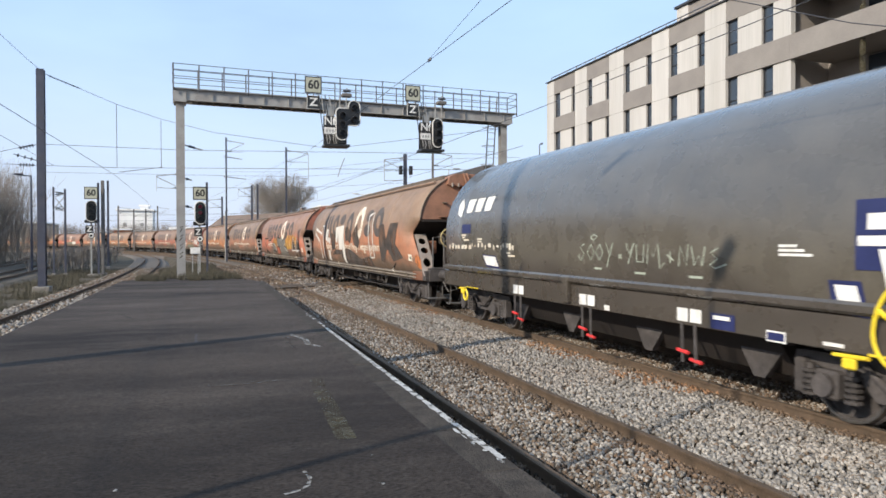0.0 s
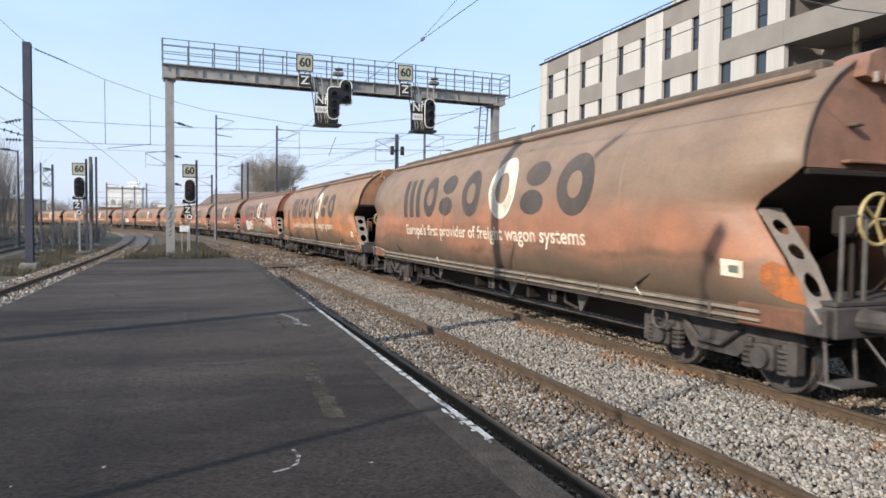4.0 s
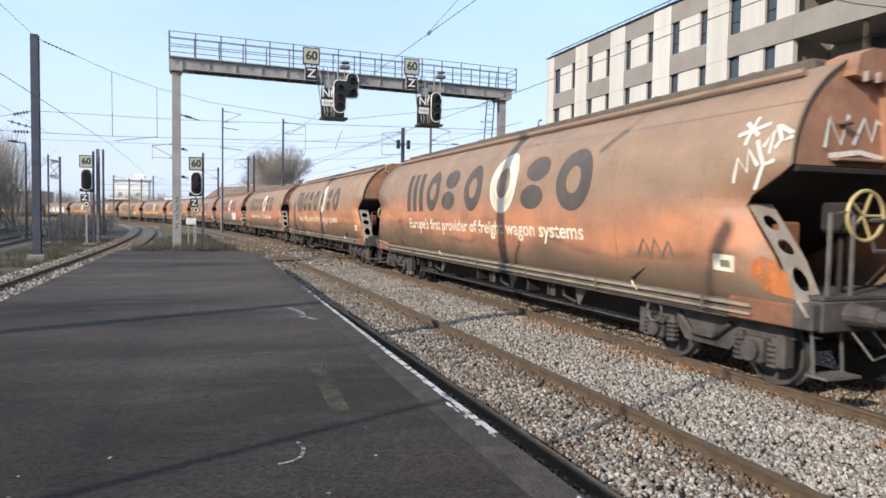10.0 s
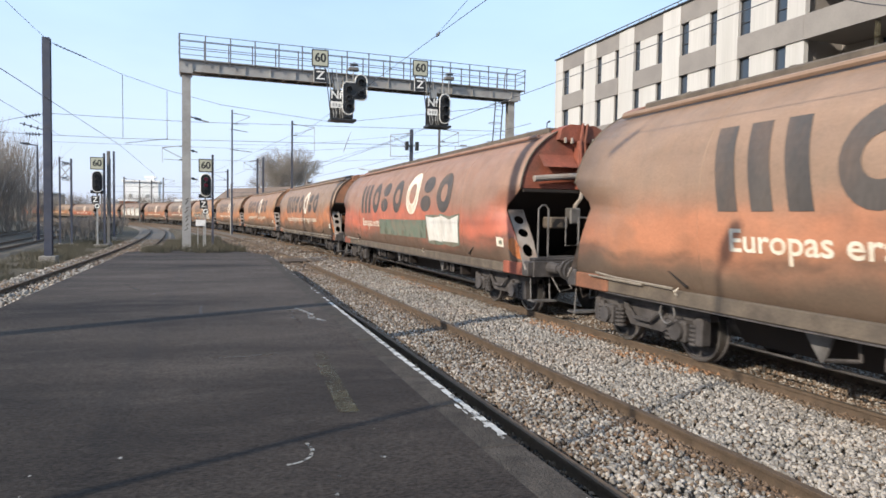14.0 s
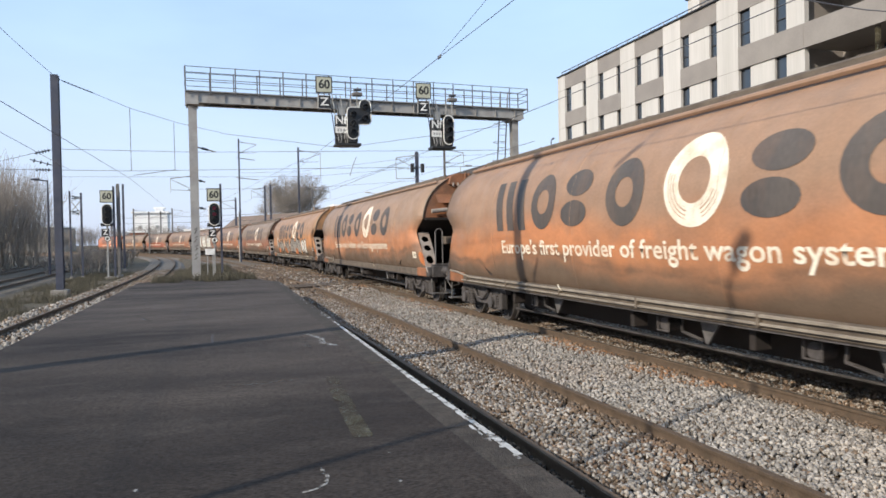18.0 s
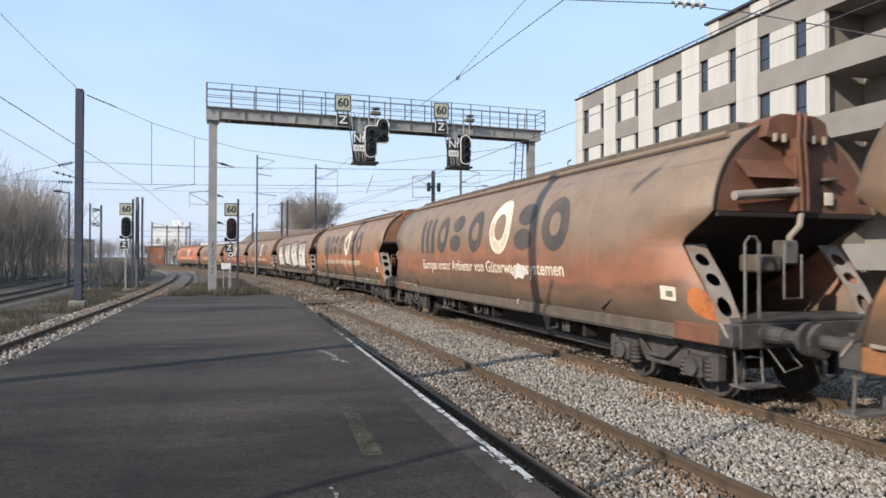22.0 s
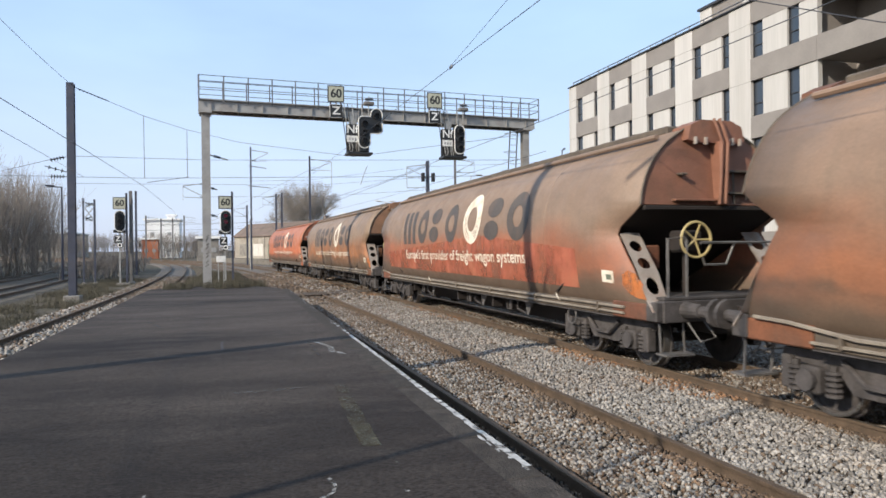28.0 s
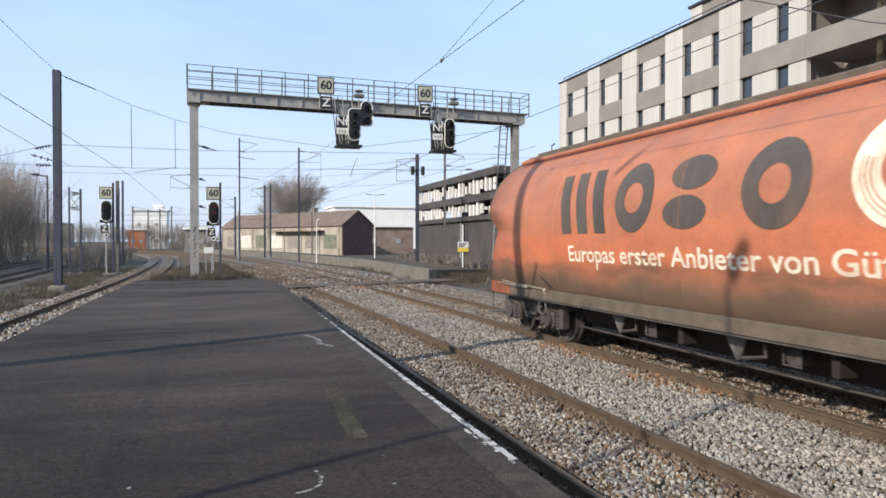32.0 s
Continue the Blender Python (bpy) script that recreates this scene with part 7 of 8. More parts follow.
        # sunlit spot by the brace, laid on as bright orange colour
        decal("bright_patch", flat([[(17.45, 1.33), (17.6, 1.24), (17.8, 1.2), (18.08, 1.18), (18.02, 1.36), (17.85, 1.46), (17.65, 1.5), (17.48, 1.45)]]), M_BRIGHTORANGE, w, side, 0.005, "orange patch painted as a sunlit spot")
        pl = decal("data_plate", flat([[(16.84, 1.35), (17.2, 1.34), (17.22, 1.48), (16.85, 1.49)]]), M_LOGOW, w, side)
        decal("plate_bar", flat([[(16.98, 1.38), (17.14, 1.38), (17.14, 1.44), (16.98, 1.44)]]), M_GRN, w, side, 0.011)
    return w


def grey_wagon():
    """The dark grey hopper at the head of what is seen: smooth sides over a deep frame, yellow and white fittings."""
    w = empty("grey_hopper_wagon", pose(TRACK_X, 10, 0), "dark grey bogie hopper wagon with white panels and yellow fittings", "hopper wagon", "wagons of the train")
    GF = GREY_FOOT
    prof = [(1.30, 1.47), (1.6, 1.50), (2.1, 1.50), (2.5, 1.47), (2.9, 1.38), (3.25, 1.20), (3.5, 0.99), (3.72, 0.72), (3.88, 0.42), (3.95, 0.0)]
    zs = np.linspace(1.30, 3.95, 22)
    xs = np.interp(zs, [q[0] for q in prof], [q[1] for q in prof])
    xs[1:-1] = (xs[:-2] + 2 * xs[1:-1] + xs[2:]) / 4
    P = [(-x, z) for x, z in zip(xs, zs)] + [(x, z) for x, z in zip(xs[:-1][::-1], zs[:-1][::-1])]
    bm = B()
    grid = []
    for x, z in P:
        e = GF - 0.1 - (0.25 if z < 2.4 else 0.25 + 0.5 * (z - 2.4) / 1.5)
        grid.append([bm.verts.new((x, -e + 2 * e * k / 12, z)) for k in range(13)])
    for a, b in zip(grid, grid[1:]):
        for k in range(12):
            bm.faces.new((a[k], b[k], b[k + 1], a[k + 1])).smooth = True
    for k in (0, 12):
        bm.faces.new([g[k] for g in grid])
    bmesh.ops.recalc_face_normals(bm, faces=bm.faces)
    body = part("body", bm, M_VTG, w)
    so = lambda z: float(np.interp(z, zs, xs))
    for s in (-1, 1):
        part("belt", tube(B(), [(s * 1.50, -GF + 0.3, 1.31), (s * 1.50, GF - 0.3, 1.31)], 0.045, 6), M_VTG, body)
        part("side_beam", box(B(), *sorted((s * 1.34, s * 1.46)), -GF + 0.1, GF - 0.1, 0.90, 1.26, 0.012), M_VTG, w)
        for y in (-3.3, -1.05, 1.3, 3.4):
            part("frame_gusset", prism(B(), [(y - 0.5, 0.9), (y + 0.5, 0.9), (y + 0.12, 0.32), (y - 0.05, 0.32)], "x", *sorted((s * 0.9, s * 1.0))), M_BOGIE, w)
    common_under(w, GF)
    for y in (-(GF - 1.93), GF - 1.93):
        bogie(w, y)

    def patch(name, pts, material, lift=0.008, beam=False, label=""):
        """Paint or a plate on the side that is seen; u from its left end."""
        bm = flat([pts])
        for z in np.arange(1.4, 3.8, 0.2):
            bmesh.ops.bisect_plane(bm, geom=bm.verts[:] + bm.edges[:] + bm.faces[:], plane_co=(0, z, 0), plane_no=(0, 1, 0))
        for v in bm.verts:
            u, z = v.co.x, v.co.y
            v.co = (-(1.46 if beam else so(z)) - lift, GF - u, z)
        bmesh.ops.recalc_face_normals(bm, faces=bm.faces)
        return part(name, bm, material, w, label)

    rect = lambda u0, u1, z0, z1: [(u0, z0), (u1, z0), (u1, z1), (u0, z1)]
    # owner's mark as plain white shapes
    patch("emblem_shape", [(1.15, 2.55), (1.4, 2.48), (1.5, 2.75), (1.3, 2.95), (1.12, 2.8)], M_WHITE)
    for k in range(3):
        patch("emblem_shape", [(1.7 + 0.55 * k, 2.58), (2.05 + 0.55 * k, 2.58), (2.18 + 0.55 * k, 2.9), (1.75 + 0.55 * k, 2.9)], M_WHITE)
    patch("notice_panel", rect(1.5, 2.07, 2.08, 2.3), M_NAVY)
    rs = random.Random(23)
    u = 0.62
    while u < 4.4:
        wd = rs.choice((0.05, 0.07, 0.1, 0.16))
        patch("lettering_bar", rect(u, u + wd, 1.70 + rs.choice((0, 0, 0.05)), 1.80 + rs.choice((0, 0.04))), M_LOGOW)
        u += wd + rs.choice((0.035, 0.05, 0.12))
    for u, z in ((1.5, 2.02), (1.55, 1.96), (1.62, 1.90), (2.5, 1.92), (2.52, 1.86), (4.1, 1.62), (4.16, 1.56)):
        patch("lettering_bar", rect(u, u + rs.uniform(0.15, 0.4), z, z + 0.035), M_LOGOW)
    patch("blue_panel", [(2.8, 1.585), (3.52, 1.565), (3.71, 1.355), (2.97, 1.375)], M_NAVY, 0.006)
    patch("white_label", [(2.84, 1.56), (3.5, 1.54), (3.67, 1.38), (3.0, 1.4)], M_WHITE)
    rs = random.Random(12)
    # loose chalk scrawl: upright zigzags, loops and short underlines
    scrawls = [[(7.0, 1.62), (7.05, 1.66)], [(7.2, 1.84), (7.08, 1.78), (7.2, 1.68), (7.1, 1.56), (7.02, 1.62)], [(7.42, 1.84), (7.3, 1.7), (7.4, 1.57), (7.5, 1.7), (7.42, 1.84)], [(7.68, 1.84), (7.56, 1.7), (7.66, 1.57), (7.76, 1.7), (7.68, 1.84)],
               [(7.85, 1.86), (7.93, 1.7), (8.05, 1.86), (7.86, 1.48)], [(8.2, 1.68), (8.28, 1.62)], [(8.28, 1.68), (8.2, 1.62)], [(8.4, 1.86), (8.48, 1.7), (8.6, 1.86), (8.44, 1.54)], [(8.66, 1.84), (8.66, 1.58), (8.82, 1.58), (8.84, 1.84)], [(8.9, 1.56), (8.95, 1.84), (9.05, 1.66), (9.16, 1.84), (9.2, 1.5), (9.3, 1.58)],
               [(9.36, 1.7), (9.5, 1.62)], [(9.43, 1.74), (9.43, 1.58)], [(9.6, 1.54), (9.64, 1.82), (9.76, 1.56), (9.8, 1.84)], [(9.86, 1.82), (9.92, 1.56), (10.0, 1.7), (10.06, 1.56), (10.12, 1.82)], [(10.36, 1.8), (10.22, 1.74), (10.34, 1.66), (10.2, 1.58), (10.3, 1.54), (10.5, 1.6)],
               [(7.4, 1.95), (7.5, 1.9), (7.6, 1.96), (7.5, 2.0), (7.4, 1.95)], [(7.5, 1.46), (7.72, 1.46)], [(8.6, 1.44), (8.86, 1.44)], [(9.8, 1.44), (10.06, 1.44)]]
    for pen in scrawls:
        bm = stroke(pen, 0.022)
        for v in bm.verts:
            v.co = (-so(v.co.y) - 0.009, GF - v.co.x, v.co.y)
        part("chalk_scrawl", bm, M_CHALK, w, "thin pale scrawl")
    for s in (-1, 1):
        # the same painted underside shade on the grey wagon
        part("hopper_bottom", prism(B(), [(s * 1.2, 0.92), (s * 0.75, 0.36), (s * 0.285, 0.34), (s * 0.285, 0.92)], "y", -3.7, 3.7), M_DARK, w)
    for u in (4.35, 6.98, 9.53):
        for k in range(2):
            patch("white_plate", rect(u + 0.26 * k, u + 0.22 + 0.26 * k, 0.95, 1.13), M_WHITE, beam=True)
            yl = GF - u - 0.26 * k
            part("lever", tube(B(), [(-1.47, yl - 0.1, 0.92), (-1.5, yl - 0.16, 0.40)], 0.022, 5), M_BOGIE, w)
            part("lever_grip", tube(B(), [(-1.5, yl - 0.05, 0.56 - 0.1 * k), (-1.5, yl - 0.27, 0.54 - 0.1 * k)], 0.026, 6), M_RED, w, "red lever grip")
    patch("blue_panel", rect(10.18, 10.6, 0.92, 1.12), M_NAVY, beam=True)
    patch("lettering_bar", rect(10.22, 10.52, 1.04, 1.09), M_WHITE, 0.012, beam=True)
    patch("white_plate", rect(11.09, 11.37, 0.88, 1.01), M_WHITE, beam=True)
    patch("blue_panel", rect(11.11, 11.35, 0.90, 0.99), M_NAVY, 0.012, beam=True)
    patch("lettering_bar", rect(11.85, 12.1, 0.94, 0.98), M_WHITE, beam=True)
    patch("lettering_bar", rect(7.75, 7.9, 0.92, 1.0), M_WHITE, beam=True)
    for k in range(3):
        patch("lettering_bar", rect(11.3, 11.75 - 0.1 * k, 1.72 + 0.05 * k, 1.75 + 0.05 * k), M_WHITE)
    patch("blue_panel", [(11.98, 1.27), (12.38, 1.25), (12.31, 1.49), (11.93, 1.49)], M_NAVY)
    patch("white_label", [(12.06, 1.3), (12.32, 1.29), (12.26, 1.46), (12.0, 1.46)], M_WHITE, 0.012)
    patch("blue_panel", rect(12.25, 13.9, 1.6, 2.3), M_NAVY)
    patch("white_shape", rect(12.38, 13.8, 2.0, 2.16), M_WHITE, 0.012)
    patch("white_shape", rect(12.28, 13.85, 1.84, 1.94), M_WHITE, 0.012)
    patch("white_shape", [(12.6, 1.36), (13.5, 1.36), (13.7, 1.81), (12.5, 1.81)], M_WHITE, 0.012)
    # yellow handwheel on the side, yellow corner grips
    hw = part("handwheel", ring(B(), (-1.58, GF - 12.86, 1.15), 0.36, 0.021, "x", 24, 6), M_YELP, w, "yellow brake handwheel")
    for k in range(3):
        a = 2 * math.pi * k / 3 + 0.5
        part("spoke", tube(B(), [(-1.56, GF - 12.86, 1.15), (-1.58, GF - 12.86 + 0.36 * math.cos(a), 1.15 + 0.36 * math.sin(a))], 0.02, 5), M_YELP, hw)
    part("wheel_shaft", cyl(B(), (-1.46, GF - 12.86, 1.15), (-1.57, GF - 12.86, 1.15), 0.03, 8), M_BOGIE, w)
    for u in (1.45, 12.1):
        part("corner_grip", box(B(), -1.52, -1.465, GF - u - 0.16, GF - u, 0.74, 0.86, 0.02), M_YELP, w, "yellow lifting bracket")
        part("corner_grip", tube(B(), [(-1.5, GF - u - 0.14, 0.87), (-1.5, GF - u - 0.3, 0.88), (-1.5, GF - u + 0.1, 0.87)], 0.022, 6), M_YELP, w, "yellow lifting bracket")
        for k in range(5):
            part("stripe", box(B(), -1.475, -1.462, GF - u - 0.36 - 0.16 * k, GF - u - 0.27 - 0.16 * k, 0.905, 0.93), M_YELP, w)
    part("small_wheel", ring(B(), (-1.5, GF - 1.75, 0.72), 0.12, 0.028, "x", 16, 5), M_YELP, w, "small yellow valve wheel")
    part("valve_stem", cyl(B(), (-1.3, GF - 1.75, 0.72), (-1.5, GF - 1.75, 0.72), 0.02, 6), M_BOGIE, w)
    part("beam_notch", box(B(), -1.55, -1.462, GF - 6.7, GF - 6.5, 0.95, 1.34, 0.01), M_VTG, w)
    return w


# ---- sprayed paint on single wagons, as plain shapes ----
def blocks(wg, side, u0, u1, z0, z1, n, fill, edge=None, seed=0, lean=0.0):
    rs = random.Random(seed)
    du = (u1 - u0) / n
    for k in range(n):
        a, b = u0 + du * k + 0.04, u0 + du * (k + 1) - 0.06
        za, zb = z0 + rs.uniform(-0.05, 0.08), z1 + rs.uniform(-0.14, 0.06)
        P = [(a + rs.uniform(-0.1, 0.1), za), ((a + b) / 2, za + rs.uniform(-0.05, 0.12)), (b + rs.uniform(-0.1, 0.1), za), (b + lean + rs.uniform(-0.12, 0.12), zb), ((a + b) / 2 + lean, zb - rs.uniform(0, 0.18)), (a + lean + rs.uniform(-0.12, 0.12), zb)]
        c = Vector((sum(q[0] for q in P) / 6, sum(q[1] for q in P) / 6))
        if edge:
            E = [tuple(c + (Vector(q) - c) * (1 + 0.09 / max((Vector(q) - c).length, 0.1))) for q in P]
            decal("paint_outline", flat([E]), edge, wg, side, 0.010)
        decal("sprayed_shape", flat([P]), fill, wg, side, 0.013)


def sprayed():
    def shape(P, m, lift=0.012, side=-1):
        decal("sprayed_shape", flat([P]), m, w, side, lift)

    def line_(P, wd, m, lift=0.015, side=-1):
        decal("paint_outline", stroke(P, wd), m, w, side, lift)

    w = WAGONS[-8]
    line_([(2.89, 1.18), (2.66, 1.87), (1.44, 2.29), (1.55, 2.52), (3.2, 2.25), (3.3, 2.63), (3.73, 2.64), (3.47, 1.83), (3.58, 1.11)], 0.13, M_GRW)
    rs = random.Random(19)
    decal("paint_splashes", flat([[(u + q * math.cos(a), z + q * math.sin(a)) for a in np.arange(0, 6.2, 1.05)] for u, z, q in ((rs.uniform(0.4, 4.0), rs.uniform(1.2, 2.7), rs.uniform(0.008, 0.022)) for _ in range(70))]), M_GRW, w, -1, 0.013, "white paint splashes")
    shape([(4.32, 2.48), (4.79, 2.46), (4.69, 2.07), (5.2, 2.05), (5.12, 1.76), (4.05, 1.96)], M_GRW)
    shape([(4.47, 1.49), (4.99, 1.47), (4.85, 1.09), (4.44, 1.18)], M_GRW)
    shape([(6.4, 2.52), (7.99, 2.58), (8.06, 1.48), (8.05, 1.06), (7.73, 1.11), (7.64, 1.57), (7.45, 1.51), (6.96, 1.55), (6.89, 2.21), (6.73, 1.83), (6.4, 1.84)], M_GRW, 0.014)
    shape([(8.26, 2.48), (8.64, 2.51), (9.18, 2.33), (9.45, 2.12), (9.13, 1.78), (8.72, 1.93), (8.34, 1.87)], M_GRD)
    shape([(9.51, 2.12), (9.89, 2.34), (10.28, 2.61), (10.49, 2.36), (10.6, 2.1), (10.8, 1.85), (10.5, 1.6), (9.86, 1.75)], M_GRD)
    shape([(5.38, 1.34), (7.23, 1.37), (7.61, 1.08), (12.5, 1.07), (12.3, 1.4), (10.84, 1.29), (9.11, 1.53), (8.32, 1.6), (8.06, 1.48), (6.18, 1.52)], M_GRD, 0.010)
    shape([(5.32, 2.28), (6.22, 2.19), (6.18, 1.52), (5.41, 1.49)], M_GRD)
    shape([(13.6, 2.45), (14.2, 2.5), (14.55, 1.95), (15.0, 2.5), (15.9, 2.5), (15.6, 1.8), (16.3, 1.4), (15.2, 1.3), (14.6, 1.6), (14.1, 1.25), (13.7, 1.3)], M_GRD)
    line_([(12.1, 2.85), (12.7, 2.95), (12.85, 1.35), (12.3, 1.35), (12.1, 2.85)], 0.09, M_GRW)
    w = WAGONS[-7]
    shape([(6.4, 1.92), (7.3, 2.08), (8.28, 2.08), (8.23, 1.47), (6.49, 1.53)], M_GRY, 0.009)
    shape([(10.9, 1.7), (11.69, 1.95), (12.5, 2.25), (13.8, 2.3), (15.6, 2.1), (15.4, 1.5), (12.17, 1.4)], M_GRY, 0.009)
    shape([(8.13, 1.5), (9.23, 1.46), (9.24, 1.19), (8.01, 1.15)], M_REDB, 0.010)
    edge = [(8.36, 2.23), (9.67, 2.07), (9.81, 2.22), (10.53, 1.94), (11.7, 2.17), (11.62, 1.88), (11.15, 1.59), (11.76, 1.47), (12.4, 1.25), (12.3, 1.08), (9.67, 1.09), (9.32, 1.47), (8.43, 1.51)]
    shape(edge, M_GRG, 0.012)
    line_([*edge[:10]], 0.09, M_GRD, 0.015)
    line_([(9.32, 1.15), (9.3, 1.5), (8.4, 1.52), (8.34, 2.2)], 0.09, M_GRD, 0.015)
    shape([(6.53, 1.78), (7.29, 1.76), (7.75, 1.26), (5.93, 1.18)], M_GRG, 0.011)
    line_([(2.76, 2.08), (4.3, 2.1), (4.4, 1.9), (5.4, 1.95), (6.26, 2.17), (6.11, 1.81), (6.44, 1.32), (7.75, 1.26)], 0.10, M_GRD)
    line_([(2.9, 1.95), (3.1, 1.3), (4.2, 1.15)], 0.16, M_GRD)
    for P in ([(9.99, 2.04), (10.46, 1.92), (10.1, 1.98), (9.99, 2.04)], [(11.52, 2.01), (11.54, 1.8), (11.15, 1.59)], [(11.25, 1.48), (12.16, 1.31)], [(9.7, 1.65), (9.74, 1.25)], [(6.99, 1.75), (7.5, 1.57), (7.76, 1.32)], [(4.5, 1.85), (5.3, 1.88), (5.4, 1.7)]):
        line_(P, 0.035, M_GRW, 0.018)
    for u in (13.9, 15.2):
        T = [(u, 1.35), (u + 1.2, 1.4), (u + 0.5, 2.15)]
        shape(T, M_GRD, 0.011)
        line_([*T, T[0]], 0.06, M_GRW, 0.014)
    w = WAGONS[-4]
    blocks(w, -1, 4.3, 7.5, 1.24, 1.98, 7, M_GRW, M_GRD, 7, -0.12)
    shape([(8.35, 1.22), (8.3, 2.0), (9.2, 1.9), (9.75, 1.7), (10.3, 2.05), (11.1, 1.75), (11.7, 1.95), (13.2, 1.72), (13.1, 1.2)], M_PEACH, 0.011)
    shape([(8.4, 1.16), (8.5, 1.5), (9.4, 1.42), (10.2, 1.55), (11.2, 1.4), (12.2, 1.5), (13.1, 1.38), (13.1, 1.14)], M_GRN, 0.013)
    line_([(8.4, 1.3), (8.36, 2.0), (9.3, 1.9), (9.75, 1.72), (10.3, 2.06), (11.1, 1.78), (11.75, 1.96), (13.3, 1.74)], 0.13, M_GRD, 0.014)
    line_([(8.28, 1.25), (8.24, 2.1), (9.35, 1.98), (9.75, 1.82), (10.3, 2.16), (11.1, 1.87), (11.75, 2.06), (13.4, 1.82)], 0.05, M_GRW, 0.016)
    for u in (9.45, 10.5, 11.6, 12.4):
        line_([(u, 1.2), (u + 0.1, 1.5), (u - 0.03, 1.8)], 0.09, M_GRD, 0.015)
    shape([(9.4, 1.95), (9.75, 2.2), (10.1, 2.0), (9.75, 1.85)], M_GRG, 0.017)
    # fat white slanting bars that nearly touch, with dark slits, and thin scrawls beside them
    for u, wd, lo, hi in ((13.75, 0.34, 1.50, 2.04), (14.22, 0.50, 1.46, 2.10), (14.80, 0.52, 1.44, 2.06), (15.40, 0.26, 1.40, 2.12), (15.76, 0.28, 1.36, 2.10)):
        shape([(u, hi - 0.05), (u + wd * 0.5, hi), (u + wd, hi - 0.03), (u + wd + 0.10, lo + 0.3), (u + wd + 0.16, lo), (u + 0.22, lo + 0.02), (u + 0.06, lo + 0.32)], M_GRW, 0.012)
    shape([(15.6, 1.83), (15.92, 1.83), (15.95, 1.66), (15.63, 1.66)], M_GRW, 0.013)
    shape([(15.95, 1.48), (16.35, 1.36), (15.95, 1.36)], M_GRW, 0.013)
    for P in ([(14.48, 1.92), (14.74, 1.92)], [(14.52, 1.70), (14.78, 1.69)], [(15.06, 1.86), (15.36, 1.84)], [(14.88, 1.64), (15.14, 1.63)]):
        line_(P, 0.05, M_GRD, 0.015)
    line_([(13.95, 1.56), (14.9, 1.52), (16.1, 1.50)], 0.022, M_GRD, 0.015)
    for P in ([(16.05, 2.0), (16.15, 1.6), (16.3, 1.95)], [(16.2, 1.65), (16.4, 1.4), (16.5, 1.72), (16.3, 1.58)]):
        line_(P, 0.06, M_GRD, 0.011)
    for P in ([(16.72, 2.1), (16.5, 2.12), (16.45, 1.95), (16.68, 1.9), (16.66, 1.72), (16.44, 1.74)], [(16.8, 2.06), (16.82, 1.8), (16.98, 1.78), (17.0, 2.1)], [(16.8, 1.72), (17.1, 1.95), (17.15, 1.66)], [(13.2, 1.9), (13.28, 1.7), (13.4, 1.88), (13.5, 1.7)], [(13.62, 2.12), (13.72, 2.2), (13.76, 2.08), (13.64, 2.06), (13.62, 2.12)]):
        line_(P, 0.032, M_PALE, 0.014)
    w = WAGONS[-2]
    for S in ([(17.12, 2.95), (17.58, 3.05)], [(17.2, 3.1), (17.45, 2.92)], [(17.35, 3.16), (17.28, 2.82)], [(17.2, 2.36), (17.22, 2.66), (17.4, 2.48), (17.36, 2.76), (17.55, 2.55)], [(17.55, 2.27), (17.63, 2.56), (17.78, 2.6)], [(17.46, 2.86), (17.63, 2.56)], [(17.58, 2.77), (17.68, 2.96), (17.69, 2.68)], [(17.7, 3.02), (17.82, 2.84), (17.75, 2.74)], [(17.74, 3.0), (17.95, 2.9), (17.86, 2.82), (17.97, 2.86)]):
        decal("sprayed_scrawl", stroke(S, 0.05), M_GRW, w, -1, 0.013)
    # scrawl on the end wall
    for S in ([(-0.95, 2.75), (-0.85, 3.1), (-0.7, 2.8), (-0.55, 3.15)], [(-0.5, 2.8), (-0.3, 3.12), (-0.2, 2.85), (-0.1, 3.1), (0.1, 3.0)], [(-0.9, 2.66), (-0.4, 2.72), (0.1, 2.64)]):
        bm = stroke(S, 0.06)
        for v in bm.verts:
            v.co = (v.co.x, -FOOT + inset(v.co.y) - 0.0, v.co.y)
        part("sprayed_scrawl", bm, M_GRW, w)
    decal("sprayed_scrawl", stroke([(15.3, 1.42), (15.45, 1.62), (15.6, 1.4), (15.7, 1.62), (15.85, 1.42), (16.0, 1.6), (16.1, 1.4)], 0.04), M_GRG, w, -1, 0.013)
    w = WAGONS[1]
    decal("sprayed_shape", flat([[(6.6, 1.35), (11.9, 1.35), (12.0, 1.82), (6.7, 1.8)]]), M_GRN, w, 1, 0.012)
    blocks(w, 1, 12.0, 14.6, 1.3, 1.95, 2, M_GRW, M_GRN, 11)
    w = WAGONS[5]
    shape([(2.75, 1.5), (2.85, 2.05), (3.2, 2.2), (3.4, 1.9), (3.3, 1.35)], M_GRW, 0.009)
    blocks(w, -1, 3.0, 6.0, 1.3, 1.92, 6, M_SILV, M_GRD, 13)
    blocks(w, -1, 6.7, 8.5, 1.24, 1.95, 3, M_SILV, M_GRD, 16)
    blocks(w, -1, 8.9, 13.2, 1.22, 2.0, 7, M_SILV, M_GRD, 15)
    blocks(w, -1, 13.4, 15.0, 1.3, 1.95, 3, M_GRW, M_GRD, 14)
    rs = random.Random(77)
    for k in range(16):
        u, z = 3.2 + k * 0.72, rs.uniform(1.5, 1.75)
